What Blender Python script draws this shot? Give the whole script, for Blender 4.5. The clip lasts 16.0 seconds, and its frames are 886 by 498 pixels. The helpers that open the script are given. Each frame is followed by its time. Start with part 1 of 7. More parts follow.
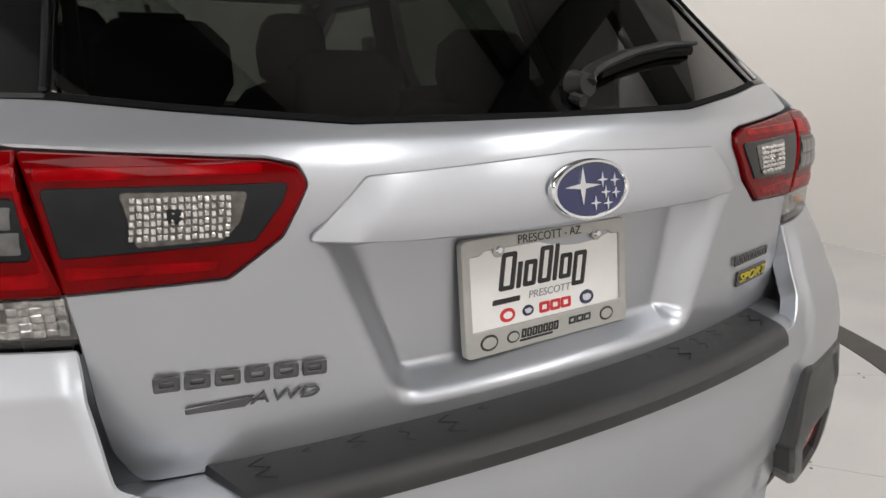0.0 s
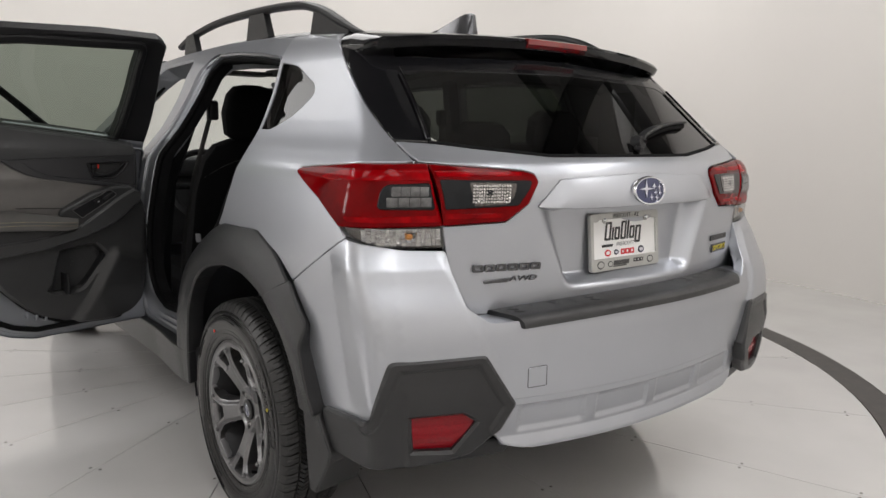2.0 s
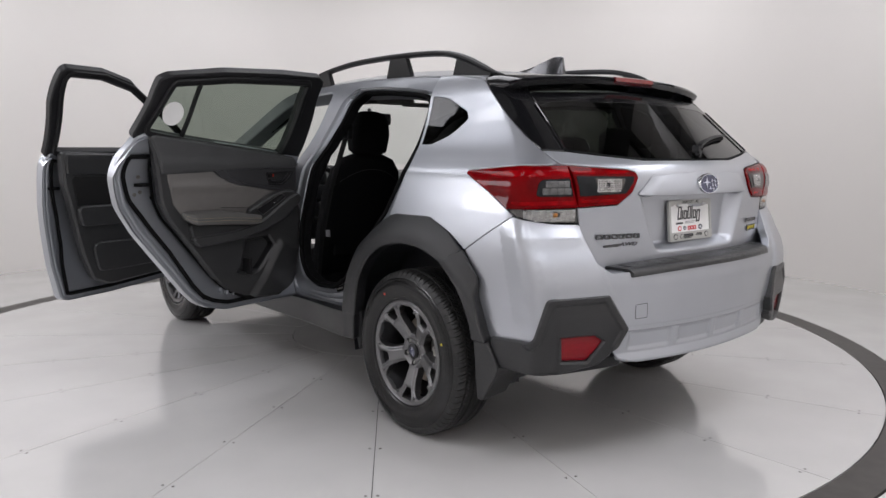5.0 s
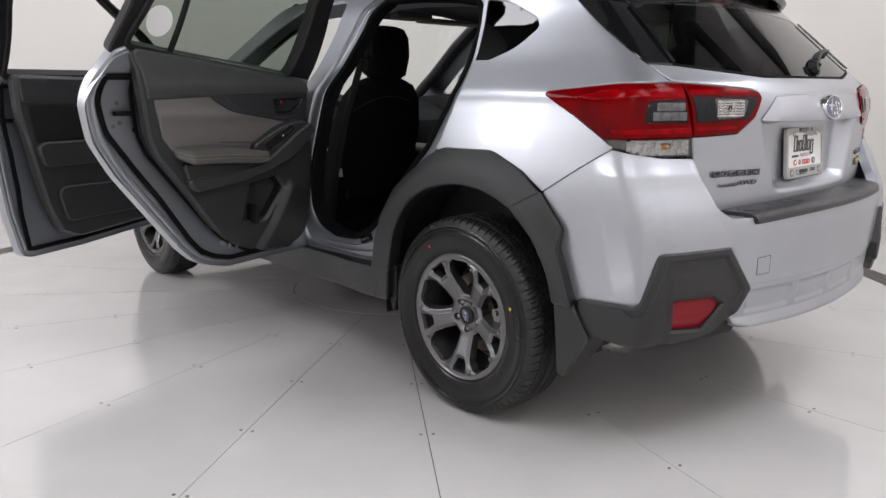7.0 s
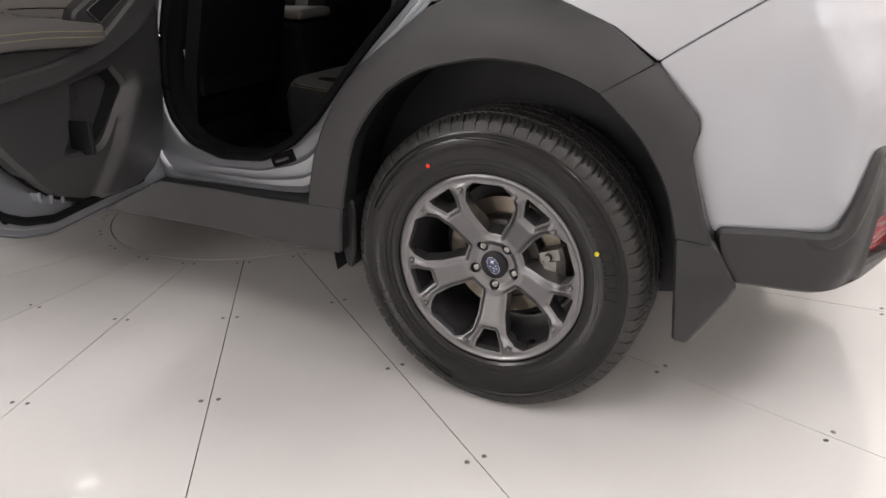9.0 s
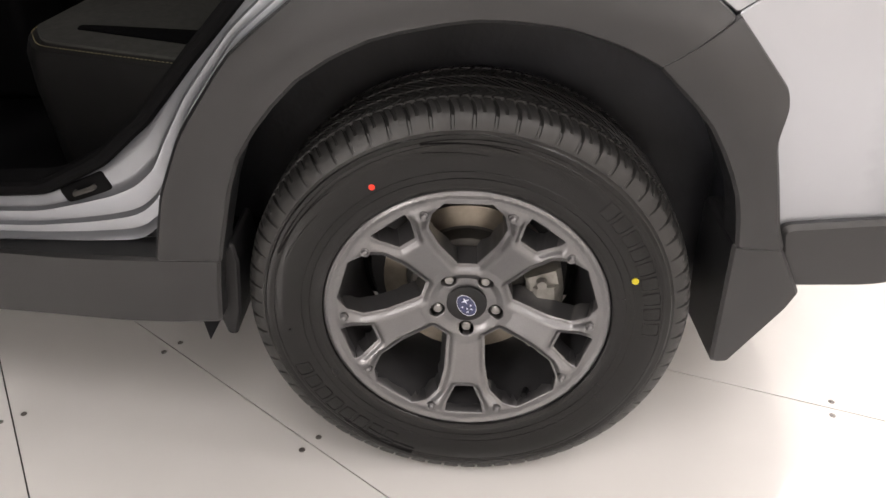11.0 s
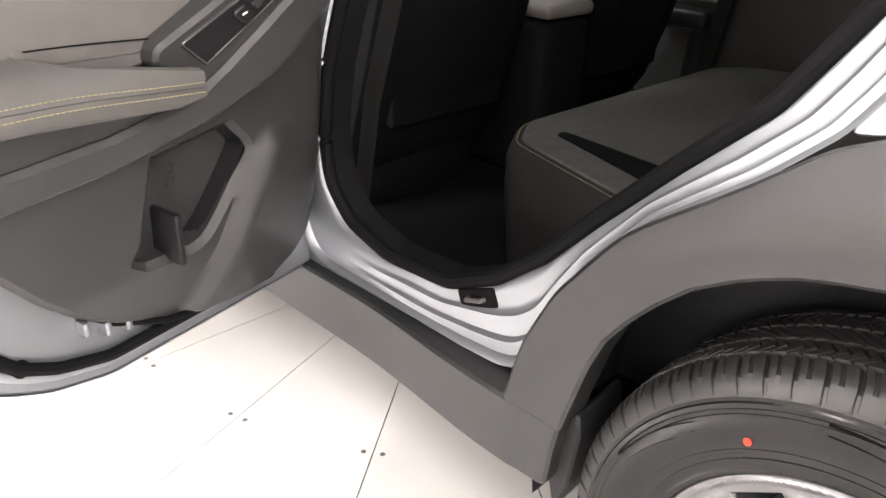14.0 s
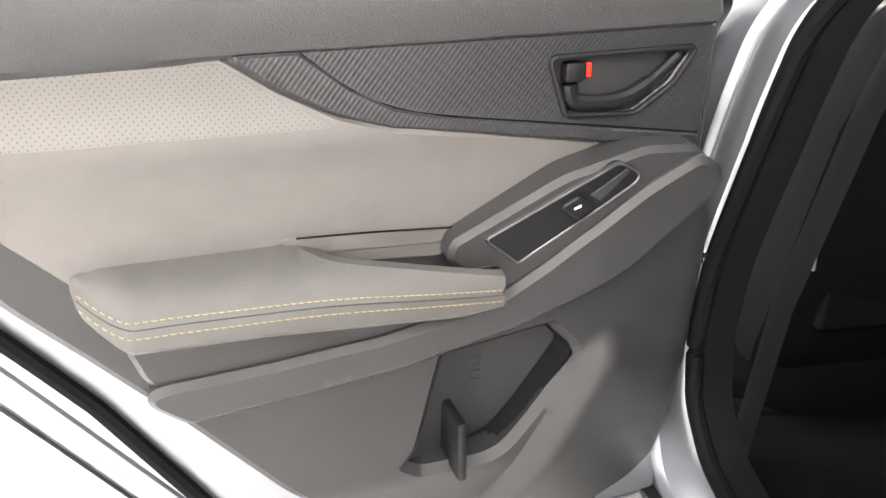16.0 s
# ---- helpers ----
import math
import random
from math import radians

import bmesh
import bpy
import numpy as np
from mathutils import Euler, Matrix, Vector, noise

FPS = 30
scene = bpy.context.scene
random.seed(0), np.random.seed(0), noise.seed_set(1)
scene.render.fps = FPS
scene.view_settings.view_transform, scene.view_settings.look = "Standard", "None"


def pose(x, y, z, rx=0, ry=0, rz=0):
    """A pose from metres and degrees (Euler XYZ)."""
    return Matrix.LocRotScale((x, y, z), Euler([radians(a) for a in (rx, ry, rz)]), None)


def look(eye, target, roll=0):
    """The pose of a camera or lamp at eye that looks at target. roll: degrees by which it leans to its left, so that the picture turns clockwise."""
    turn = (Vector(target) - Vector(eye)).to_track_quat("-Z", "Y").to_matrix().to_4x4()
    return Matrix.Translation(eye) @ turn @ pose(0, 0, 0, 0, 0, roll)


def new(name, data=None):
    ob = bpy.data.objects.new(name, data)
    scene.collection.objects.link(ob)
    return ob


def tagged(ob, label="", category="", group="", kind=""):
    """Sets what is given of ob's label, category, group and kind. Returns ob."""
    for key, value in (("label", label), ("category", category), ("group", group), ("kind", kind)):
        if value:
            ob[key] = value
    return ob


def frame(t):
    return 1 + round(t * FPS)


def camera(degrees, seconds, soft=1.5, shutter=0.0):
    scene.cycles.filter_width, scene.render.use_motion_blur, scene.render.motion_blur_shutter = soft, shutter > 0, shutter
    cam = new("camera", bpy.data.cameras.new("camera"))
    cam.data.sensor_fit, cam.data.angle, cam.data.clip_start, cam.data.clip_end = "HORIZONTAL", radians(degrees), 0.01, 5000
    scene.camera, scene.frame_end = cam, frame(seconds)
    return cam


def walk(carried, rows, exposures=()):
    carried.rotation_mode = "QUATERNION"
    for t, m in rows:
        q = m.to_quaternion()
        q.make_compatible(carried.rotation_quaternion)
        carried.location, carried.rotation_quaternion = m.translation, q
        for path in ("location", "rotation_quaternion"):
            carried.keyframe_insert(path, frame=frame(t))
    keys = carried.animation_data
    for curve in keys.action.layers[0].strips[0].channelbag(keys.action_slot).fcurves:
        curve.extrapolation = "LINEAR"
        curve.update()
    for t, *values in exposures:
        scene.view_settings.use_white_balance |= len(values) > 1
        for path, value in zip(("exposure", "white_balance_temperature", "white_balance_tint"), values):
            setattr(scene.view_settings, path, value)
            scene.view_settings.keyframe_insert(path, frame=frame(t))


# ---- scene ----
cam = camera(61.3, 16.0)

PATH = [
    (0, (-0.715, -1.545, 1.228), (0.373, 0.064, 0.753), -0.0),
    (0.5, (-0.94, -1.711, 1.248), (0.219, -0.141, 0.811), 0.6),
    (1, (-1.215, -1.809, 1.231), (0.001, -0.267, 0.852), 1.0),
    (1.5, (-1.496, -1.956, 1.218), (-0.264, -0.416, 0.886), 1.1),
    (2, (-1.764, -2.122, 1.223), (-0.53, -0.578, 0.912), 1.1),
    (2.5, (-2.042, -2.211, 1.23), (-0.811, -0.663, 0.937), 0.8),
    (3, (-2.292, -2.318, 1.219), (-1.059, -0.766, 0.947), 0.7),
    (3.5, (-2.498, -2.415, 1.207), (-1.257, -0.869, 0.947), 0.6),
    (4, (-2.666, -2.466, 1.208), (-1.408, -0.931, 0.96), 0.5),
    (4.2, (-2.728, -2.473, 1.217), (-1.466, -0.941, 0.966), 0.4),
    (6.3, (-2.738, -2.136, 1.151), (-1.42, -0.667, 0.829), 0.4),
    (6.5, (-2.696, -2.048, 1.152), (-1.374, -0.588, 0.805), 0.3),
    (7, (-2.62, -1.775, 1.133), (-1.281, -0.351, 0.708), 0.1),
    (7.5, (-2.567, -1.48, 1.115), (-1.199, -0.109, 0.615), 0.1),
    (8, (-2.463, -1.186, 1.082), (-1.053, 0.104, 0.491), -0.3),
    (8.5, (-2.38, -0.917, 1.031), (-0.847, 0.186, 0.372), -0.8),
    (9, (-2.284, -0.613, 1.023), (-0.634, 0.235, 0.275), -1.3),
    (9.5, (-2.12, -0.365, 1.016), (-0.404, 0.221, 0.173), -1.5),
    (9.7, (-2.061, -0.284, 1.031), (-0.333, 0.205, 0.151), -1.5),
    (11.8, (-1.774, 0.041, 1.066), (-0.098, 0.025, -0.025), 1.7),
    (12, (-1.772, 0.046, 1.071), (-0.099, 0.03, -0.026), 2.0),
    (12.5, (-1.777, 0.049, 1.079), (-0.099, 0.07, -0.009), 2.4),
    (13, (-1.725, 0.007, 1.102), (-0.063, 0.245, 0.015), 2.5),
    (13.5, (-1.644, -0.042, 1.117), (-0.079, 0.652, 0.084), 2.7),
    (14, (-1.57, -0.056, 1.118), (-0.287, 1.18, 0.21), 2.2),
    (14.5, (-1.468, -0.024, 1.134), (-0.588, 1.587, 0.34), 0.8),
    (15, (-1.37, 0.035, 1.17), (-0.79, 1.804, 0.438), -0.1),
    (15.5, (-1.302, 0.1, 1.175), (-0.922, 1.926, 0.452), -0.4),
    (16, (-1.277, 0.152, 1.171), (-1.001, 1.995, 0.446), -0.5),
]
EXPOSURES = [(0, 0.17, 6480, 9), (2.0, 0.08, 6450, 10), (3.5, 0.02, 6130, 13), (6.5, 0.12, 6150, 13), (7.8, 0.42, 6330, 13), (9.0, 0.70, 6620, 14), (10.5, 1.00, 6760, 14), (12, 1.32, 6880, 14), (13.0, 1.76, 6840, 13), (14.2, 2.48, 6720, 13), (15.0, 2.72, 6620, 12), (16, 2.80, 6550, 11)]
walk(cam, [(t, look(eye, target, roll)) for t, eye, target, roll in PATH], EXPOSURES)
from mathutils.geometry import delaunay_2d_cdt as cdt

# ---- light ----
world = bpy.data.worlds.new("studio")
scene.world = world
world.use_nodes = True
world.node_tree.nodes["Background"].inputs["Color"].default_value = (0.9, 0.92, 1.0, 1)
world.node_tree.nodes["Background"].inputs["Strength"].default_value = 0.02

TABLE = (0.08, 1.50)          # centre of the turntable and of the round studio wall
CEILING = 3.4


def wall_radius(a):
    """The round wall, a little wider on the side where the camera walks."""
    return 4.42 + 1.0 * max(0.0, math.cos(a - radians(228)))**1.5


def studio_lamp(m, sx, sy, watts, label):
    data = bpy.data.lights.new("studio_lamp", "AREA")
    data.shape, data.size, data.size_y, data.energy = "RECTANGLE", sx, sy, watts
    data.color = (1.0, 0.975, 0.955)
    ob = new("studio_lamp", data)
    ob.matrix_world = m
    return tagged(ob, label, "lamp", "studio lamps")


for k in range(10):
    a = radians(36 * k + 10)
    r = wall_radius(a)
    c, s = math.cos(a), math.sin(a)
    studio_lamp(look((TABLE[0] + (r - 1.25) * c, TABLE[1] + (r - 1.25) * s, CEILING - 0.2), (TABLE[0] + (r - 0.05) * c, TABLE[1] + (r - 0.05) * s, 2.5 if k == 9 else 1.25)), 1.3, 0.4, 14.5, "white panel lamp washing the studio wall")
for x, y, sx, sy, w in ((0.0, 1.6, 1.6, 2.4, 30), (-2.6, 3.2, 1.0, 1.6, 14), *((-2.8, y, 1.3, 0.55, w) for y, w in ((-2.0, 11), (-0.2, 13), (1.7, 19))), *((x, -2.3, 0.6, 1.7, 19) for x in (-1.5, 0.1, 1.7))):
    studio_lamp(pose(x, y, CEILING - 0.2), sx, sy, w, "large white panel lamp under the ceiling")
for z, tall in ((1.50, 0.50), (2.22, 0.48)):
    studio_lamp(look((-4.40, 2.40, z), (-0.8, 0.0, 1.1)), 0.60, tall, 13, "square white lamp on the studio wall")

# ---- materials ----


def mat(name, col, rough=0.5, metal=0.0, var=0.0, scale=20.0, bump=0.0, bscale=200.0, coat=0.0, coatr=0.03, spec=0.5, rvar=0.0):
    m = bpy.data.materials.new(name)
    m.use_nodes = True
    nt = m.node_tree
    b = nt.nodes["Principled BSDF"]
    b.inputs["Base Color"].default_value = (*col, 1)
    b.inputs["Roughness"].default_value = rough
    b.inputs["Metallic"].default_value = metal
    b.inputs["Coat Weight"].default_value = coat
    b.inputs["Coat Roughness"].default_value = coatr
    b.inputs["Specular IOR Level"].default_value = spec
    geo = nt.nodes.new("ShaderNodeTexCoord")
    if var:
        n = nt.nodes.new("ShaderNodeTexNoise")
        n.inputs["Scale"].default_value, n.inputs["Detail"].default_value = scale, 6
        r = nt.nodes.new("ShaderNodeValToRGB")
        r.color_ramp.elements[0].position, r.color_ramp.elements[1].position = 0.3, 0.7
        r.color_ramp.elements[0].color = (*[c * (1 - var) for c in col], 1)
        r.color_ramp.elements[1].color = (*[min(1, c * (1 + var)) for c in col], 1)
        nt.links.new(geo.outputs["Object"], n.inputs["Vector"])
        nt.links.new(n.outputs["Fac"], r.inputs["Fac"])
        nt.links.new(r.outputs["Color"], b.inputs["Base Color"])
        if rvar:
            q = nt.nodes.new("ShaderNodeMapRange")
            q.inputs["To Min"].default_value, q.inputs["To Max"].default_value = rough - rvar, rough + rvar
            nt.links.new(n.outputs["Fac"], q.inputs["Value"])
            nt.links.new(q.outputs["Result"], b.inputs["Roughness"])
    if bump:
        n = nt.nodes.new("ShaderNodeTexNoise")
        n.inputs["Scale"].default_value, n.inputs["Detail"].default_value = bscale, 3
        d = nt.nodes.new("ShaderNodeBump")
        d.inputs["Strength"].default_value, d.inputs["Distance"].default_value = bump, 0.002
        nt.links.new(geo.outputs["Object"], n.inputs["Vector"])
        nt.links.new(n.outputs["Fac"], d.inputs["Height"])
        nt.links.new(d.outputs["Normal"], b.inputs["Normal"])
    return m


def glass(name, tint, ior=1.45, rough=0.0):
    """A thin pane: tinted see-through with a Fresnel gloss."""
    m = bpy.data.materials.new(name)
    m.use_nodes = True
    nt = m.node_tree
    nt.nodes.clear()
    out = nt.nodes.new("ShaderNodeOutputMaterial")
    mix = nt.nodes.new("ShaderNodeMixShader")
    tr = nt.nodes.new("ShaderNodeBsdfTransparent")
    gl = nt.nodes.new("ShaderNodeBsdfGlossy")
    lw = nt.nodes.new("ShaderNodeLayerWeight")
    pw = nt.nodes.new("ShaderNodeMath")
    fr = nt.nodes.new("ShaderNodeMath")
    f0 = ((ior - 1) / (ior + 1))**2 * 1.6
    pw.operation, fr.operation = "POWER", "MULTIPLY_ADD"
    pw.inputs[1].default_value, fr.inputs[1].default_value, fr.inputs[2].default_value = 5.0, 1 - f0, f0
    tr.inputs["Color"].default_value = (*tint, 1)
    gl.inputs["Roughness"].default_value = rough
    nt.links.new(lw.outputs["Facing"], pw.inputs[0])
    nt.links.new(pw.outputs["Value"], fr.inputs[0])
    nt.links.new(fr.outputs["Value"], mix.inputs["Fac"])
    nt.links.new(tr.outputs["BSDF"], mix.inputs[1])
    nt.links.new(gl.outputs["BSDF"], mix.inputs[2])
    nt.links.new(mix.outputs["Shader"], out.inputs["Surface"])
    return m


def weave(name, col, col2, size):
    """Carbon-look moulding: fine diagonal ribs broken by a second, wider set."""
    m = mat(name, col, 0.30, spec=0.55)
    nt = m.node_tree
    b = nt.nodes["Principled BSDF"]
    tc = nt.nodes.new("ShaderNodeTexCoord")
    mx = nt.nodes.new("ShaderNodeMath")
    mx.operation = "MULTIPLY"
    for k, (turn, pitch) in enumerate(((38, size), (-52, size * 2.1))):
        mp = nt.nodes.new("ShaderNodeMapping")
        mp.inputs["Rotation"].default_value = (0, radians(turn), 0)
        wv = nt.nodes.new("ShaderNodeTexWave")
        wv.inputs["Scale"].default_value = 2 * math.pi / (20 * pitch)
        nt.links.new(tc.outputs["Object"], mp.inputs["Vector"])
        nt.links.new(mp.outputs["Vector"], wv.inputs["Vector"])
        src = wv.outputs["Fac"]
        if k:
            rg = nt.nodes.new("ShaderNodeMapRange")
            rg.inputs["To Min"].default_value = 0.55
            nt.links.new(src, rg.inputs["Value"])
            src = rg.outputs["Result"]
        nt.links.new(src, mx.inputs[k])
    rp = nt.nodes.new("ShaderNodeValToRGB")
    rp.color_ramp.elements[0].color, rp.color_ramp.elements[1].color = (*col, 1), (*col2, 1)
    rp.color_ramp.elements[0].position, rp.color_ramp.elements[1].position = 0.25, 0.75
    bu = nt.nodes.new("ShaderNodeBump")
    bu.inputs["Strength"].default_value, bu.inputs["Distance"].default_value = 0.35, 0.001
    nt.links.new(mx.outputs["Value"], rp.inputs["Fac"])
    nt.links.new(rp.outputs["Color"], b.inputs["Base Color"])
    nt.links.new(mx.outputs["Value"], bu.inputs["Height"])
    nt.links.new(bu.outputs["Normal"], b.inputs["Normal"])
    return m


def leather(name, col, dots=0.0):
    """Grained leatherette, with a grid of pin holes if dots is their pitch."""
    m = mat(name, col, 0.5, var=0.05, scale=30, bump=0.25, bscale=900, spec=0.5 if col[0] > 0.05 else 0.08)
    if dots:
        nt = m.node_tree
        b = nt.nodes["Principled BSDF"]
        tc = nt.nodes.new("ShaderNodeTexCoord")
        vo = nt.nodes.new("ShaderNodeTexVoronoi")
        vo.inputs["Scale"].default_value, vo.inputs["Randomness"].default_value = 1 / dots, 0.0
        mp = nt.nodes.new("ShaderNodeMapping")
        mp.inputs["Scale"].default_value = (1, 0, 1)
        mp.inputs["Rotation"].default_value = (0, radians(45), 0)
        rp = nt.nodes.new("ShaderNodeValToRGB")
        rp.color_ramp.elements[0].position, rp.color_ramp.elements[1].position = 0.11, 0.19
        rp.color_ramp.elements[0].color = (*[c * 0.45 for c in col], 1)
        rp.color_ramp.elements[1].color = (*col, 1)
        nt.links.new(tc.outputs["Object"], mp.inputs["Vector"])
        nt.links.new(mp.outputs["Vector"], vo.inputs["Vector"])
        nt.links.new(vo.outputs["Distance"], rp.inputs["Fac"])
        nt.links.new(rp.outputs["Color"], b.inputs["Base Color"])
    return m


PAINT = mat("silver_paint", (0.405, 0.420, 0.452), 0.34, 0.80, var=0.02, scale=7, coat=0.45, coatr=0.04)
# inner silver: duller coat, and the doorways' shade put into a darker colour
PAINT_IN_SHADED = mat("silver_paint_inner_shaded", (0.300, 0.314, 0.340), 0.38, 0.80, var=0.03, scale=9, coat=0.3, coatr=0.12)
CLAD = mat("grained_plastic", (0.0125, 0.0127, 0.0137), 0.30, var=0.12, scale=9, bump=0.35, bscale=1400, rvar=0.05, spec=0.52)
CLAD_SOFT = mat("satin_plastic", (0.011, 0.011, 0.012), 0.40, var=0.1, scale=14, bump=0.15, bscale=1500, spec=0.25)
GLOSS = mat("gloss_black", (0.006, 0.006, 0.007), 0.08, coat=0.2, spec=0.4, var=0.1, scale=30)
RUBBER = mat("tyre_rubber", (0.0058, 0.0057, 0.0058), 0.24, var=0.22, scale=30, bump=0.14, bscale=260, rvar=0.08, spec=0.22, coat=0.17, coatr=0.13)
TREADM = mat("tread_rubber", (0.018, 0.0177, 0.0175), 0.42, var=0.15, scale=24, bump=0.12, bscale=500, rvar=0.05, spec=0.40)
SEAL = mat("seal_rubber", (0.0048, 0.0048, 0.0052), 0.65, var=0.1, scale=40, spec=0.06)
ALLOY = mat("gunmetal_alloy", (0.155, 0.154, 0.158), 0.33, 0.86, var=0.06, scale=500, coat=0.25, coatr=0.12)
BARREL = mat("dark_barrel", (0.030, 0.030, 0.032), 0.45, 0.5, var=0.2, scale=20)
DISC = mat("brake_disc_steel", (0.29, 0.255, 0.21), 0.38, 0.9, var=0.25, scale=30, rvar=0.1)
NUTM = mat("dark_nut_chrome", (0.26, 0.255, 0.25), 0.30, 0.9, var=0.1, scale=60)
HATM = mat("dark_cast_hub", (0.055, 0.052, 0.048), 0.5, 0.4, var=0.25, scale=40, bump=0.2, bscale=300)
CAST = mat("cast_metal", (0.30, 0.29, 0.27), 0.5, 0.7, var=0.3, scale=30, bump=0.4, bscale=300)
CHROME = mat("chrome", (0.75, 0.76, 0.78), 0.12, 1.0, var=0.03, scale=50)
DARKCHROME = mat("smoked_chrome", (0.10, 0.10, 0.105), 0.22, 0.9, var=0.05, scale=100)
BLUE = mat("badge_blue", (0.007, 0.014, 0.085), 0.2, 0.3, coat=1.0, var=0.05, scale=50)
WHITE = mat("plate_white", (0.78, 0.78, 0.77), 0.35, var=0.02, scale=20)
FRAME_GREY = mat("plate_frame_grey", (0.42, 0.42, 0.40), 0.35, 0.4, var=0.04, scale=60)
INK = mat("black_ink", (0.015, 0.015, 0.016), 0.4, var=0.05, scale=50)
INK_GREY = mat("grey_ink", (0.25, 0.25, 0.26), 0.4, var=0.05, scale=50)
RED_INK = mat("red_ink", (0.55, 0.02, 0.03), 0.4, var=0.05, scale=50)
YELLOW = mat("yellow_badge", (0.50, 0.42, 0.02), 0.35, 0.2, var=0.05, scale=50)
LENS_RED = mat("red_lens", (0.125, 0.0002, 0.0010), 0.06, var=0.3, scale=14, spec=0.07, coat=0.04, coatr=0.02)
LENS_BRIGHT = mat("bright_red_lens", (0.21, 0.0004, 0.002), 0.10, var=0.4, scale=26, spec=0.07, coat=0.04, coatr=0.02)
CELL = mat("clear_optic", (0.50, 0.49, 0.48), 0.18, 0.85, var=0.4, scale=160, coat=0.4, coatr=0.03)
LENS_LOW = mat("optic_shadow", (0.10, 0.092, 0.085), 0.22, 0.6, var=0.5, scale=90, coat=0.3)
LENS_DEEP = mat("dark_red_lens", (0.16, 0.002, 0.004), 0.10, coat=0.5, coatr=0.02, var=0.2, scale=26)
REFLECT = mat("red_reflector", (0.20, 0.001, 0.006), 0.16, coat=0.15, coatr=0.05, spec=0.25, var=0.15, scale=200)
SMOKE = mat("smoked_lens", (0.008, 0.009, 0.0105), 0.10, 0.0, spec=0.22, var=0.2, scale=30)
SMOKE_CELL = mat("smoked_cell", (0.115, 0.115, 0.117), 0.18, 0.75, var=0.35, scale=70, coat=0.3)
AMBER = mat("amber_bulb", (0.60, 0.22, 0.02), 0.25, coat=0.6, var=0.1, scale=80)
CABIN = mat("cabin_plastic", (0.033, 0.0335, 0.0345), 0.36, var=0.08, scale=16, bump=0.3, bscale=1100, spec=0.40)
CABIN_MID = mat("cabin_plastic_mid", (0.0285, 0.029, 0.030), 0.38, var=0.06, scale=16, bump=0.3, bscale=1100, spec=0.42)
SILLM = mat("padded_sill", (0.049, 0.050, 0.0515), 0.42, var=0.06, scale=16, bump=0.4, bscale=700, spec=0.36)
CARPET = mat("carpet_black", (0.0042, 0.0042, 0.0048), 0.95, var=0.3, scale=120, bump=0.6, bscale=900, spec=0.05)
HEADLINER = mat("headliner_grey", (0.12, 0.117, 0.114), 0.9, var=0.06, scale=60, bump=0.3, bscale=900)
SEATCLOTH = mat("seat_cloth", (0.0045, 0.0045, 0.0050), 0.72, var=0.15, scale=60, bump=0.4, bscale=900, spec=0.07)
BENCHCLOTH = mat("bench_cloth", (0.055, 0.056, 0.053), 0.85, var=0.15, scale=60, bump=0.4, bscale=900, spec=0.15)
SEATSIDE = leather("seat_side", (0.018, 0.018, 0.0183))
LEATHER = leather("grey_leatherette", (0.122, 0.116, 0.110))
PERF = leather("perforated_leatherette", (0.122, 0.116, 0.110), 0.0044)
ARM = leather("armrest_leatherette", (0.072, 0.069, 0.066))
THREAD = mat("yellow_thread", (0.27, 0.235, 0.13), 0.6, var=0.1, scale=200)
CARBON = weave("carbon_weave", (0.028, 0.028, 0.030), (0.037, 0.037, 0.040), 0.0042)
RED_TAB = mat("red_tab", (0.75, 0.03, 0.01), 0.4, var=0.05, scale=50)
GLASS_DARK = glass("privacy_glass", (0.052, 0.057, 0.050), 1.52)
GLASS_CLEAR = glass("clear_glass", (0.90, 0.94, 0.915))
GLASS_DOOR = glass("tinted_glass", (0.30, 0.34, 0.30))
CLEAR = glass("clear_lens", (0.80, 0.80, 0.80), 1.5)
UNDER = mat("underbody_black", (0.017, 0.0178, 0.0215), 0.45, var=0.3, scale=12, bump=0.4, bscale=90, spec=0.3)
WALLM = mat("studio_wall_paint", (0.78, 0.755, 0.725), 0.75, var=0.012, scale=1.2)
CEILM = mat("studio_ceiling", (0.34, 0.335, 0.33), 0.8, var=0.1, scale=3)
BEAMM = mat("black_beam", (0.012, 0.012, 0.012), 0.5, var=0.1, scale=6)
RINGM = mat("dark_ring", (0.055, 0.050, 0.046), 0.45, var=0.2, scale=14, bump=0.2, bscale=200)
STEEL = mat("screw_steel", (0.20, 0.19, 0.18), 0.35, 0.8, var=0.2, scale=80)
JOINT = mat("joint_dark", (0.04, 0.038, 0.035), 0.8, var=0.2, scale=40)


def floor_material():
    m = mat("table_floor_paint", (0.595, 0.588, 0.578), 0.15, var=0.045, scale=2.2, rvar=0.05, coat=0.7, coatr=0.05, bump=0.05, bscale=3.0)
    return m


FLOOR = floor_material()

# ---- building helpers ----


def mesh_of(name, verts, faces, material, angle=32, normals=None):
    """A mesh; normals, if given, are the surface's own for its first vertices, the rest is shaded by its faces."""
    me = bpy.data.meshes.new(name)
    me.from_pydata([tuple(map(float, v)) for v in verts], [], [tuple(f) for f in faces])
    me.polygons.foreach_set("use_smooth", [True] * len(me.polygons))
    me.update()
    me.set_sharp_from_angle(angle=radians(angle))
    if normals is not None:
        n = len(normals)
        own = []
        for p in me.polygons:
            top = max(p.vertices) < n
            own += [tuple(normals[i]) if top else (0.0, 0.0, 0.0) for i in p.vertices]
        me.normals_split_custom_set(own)
    if material:
        me.materials.append(material)
    return me


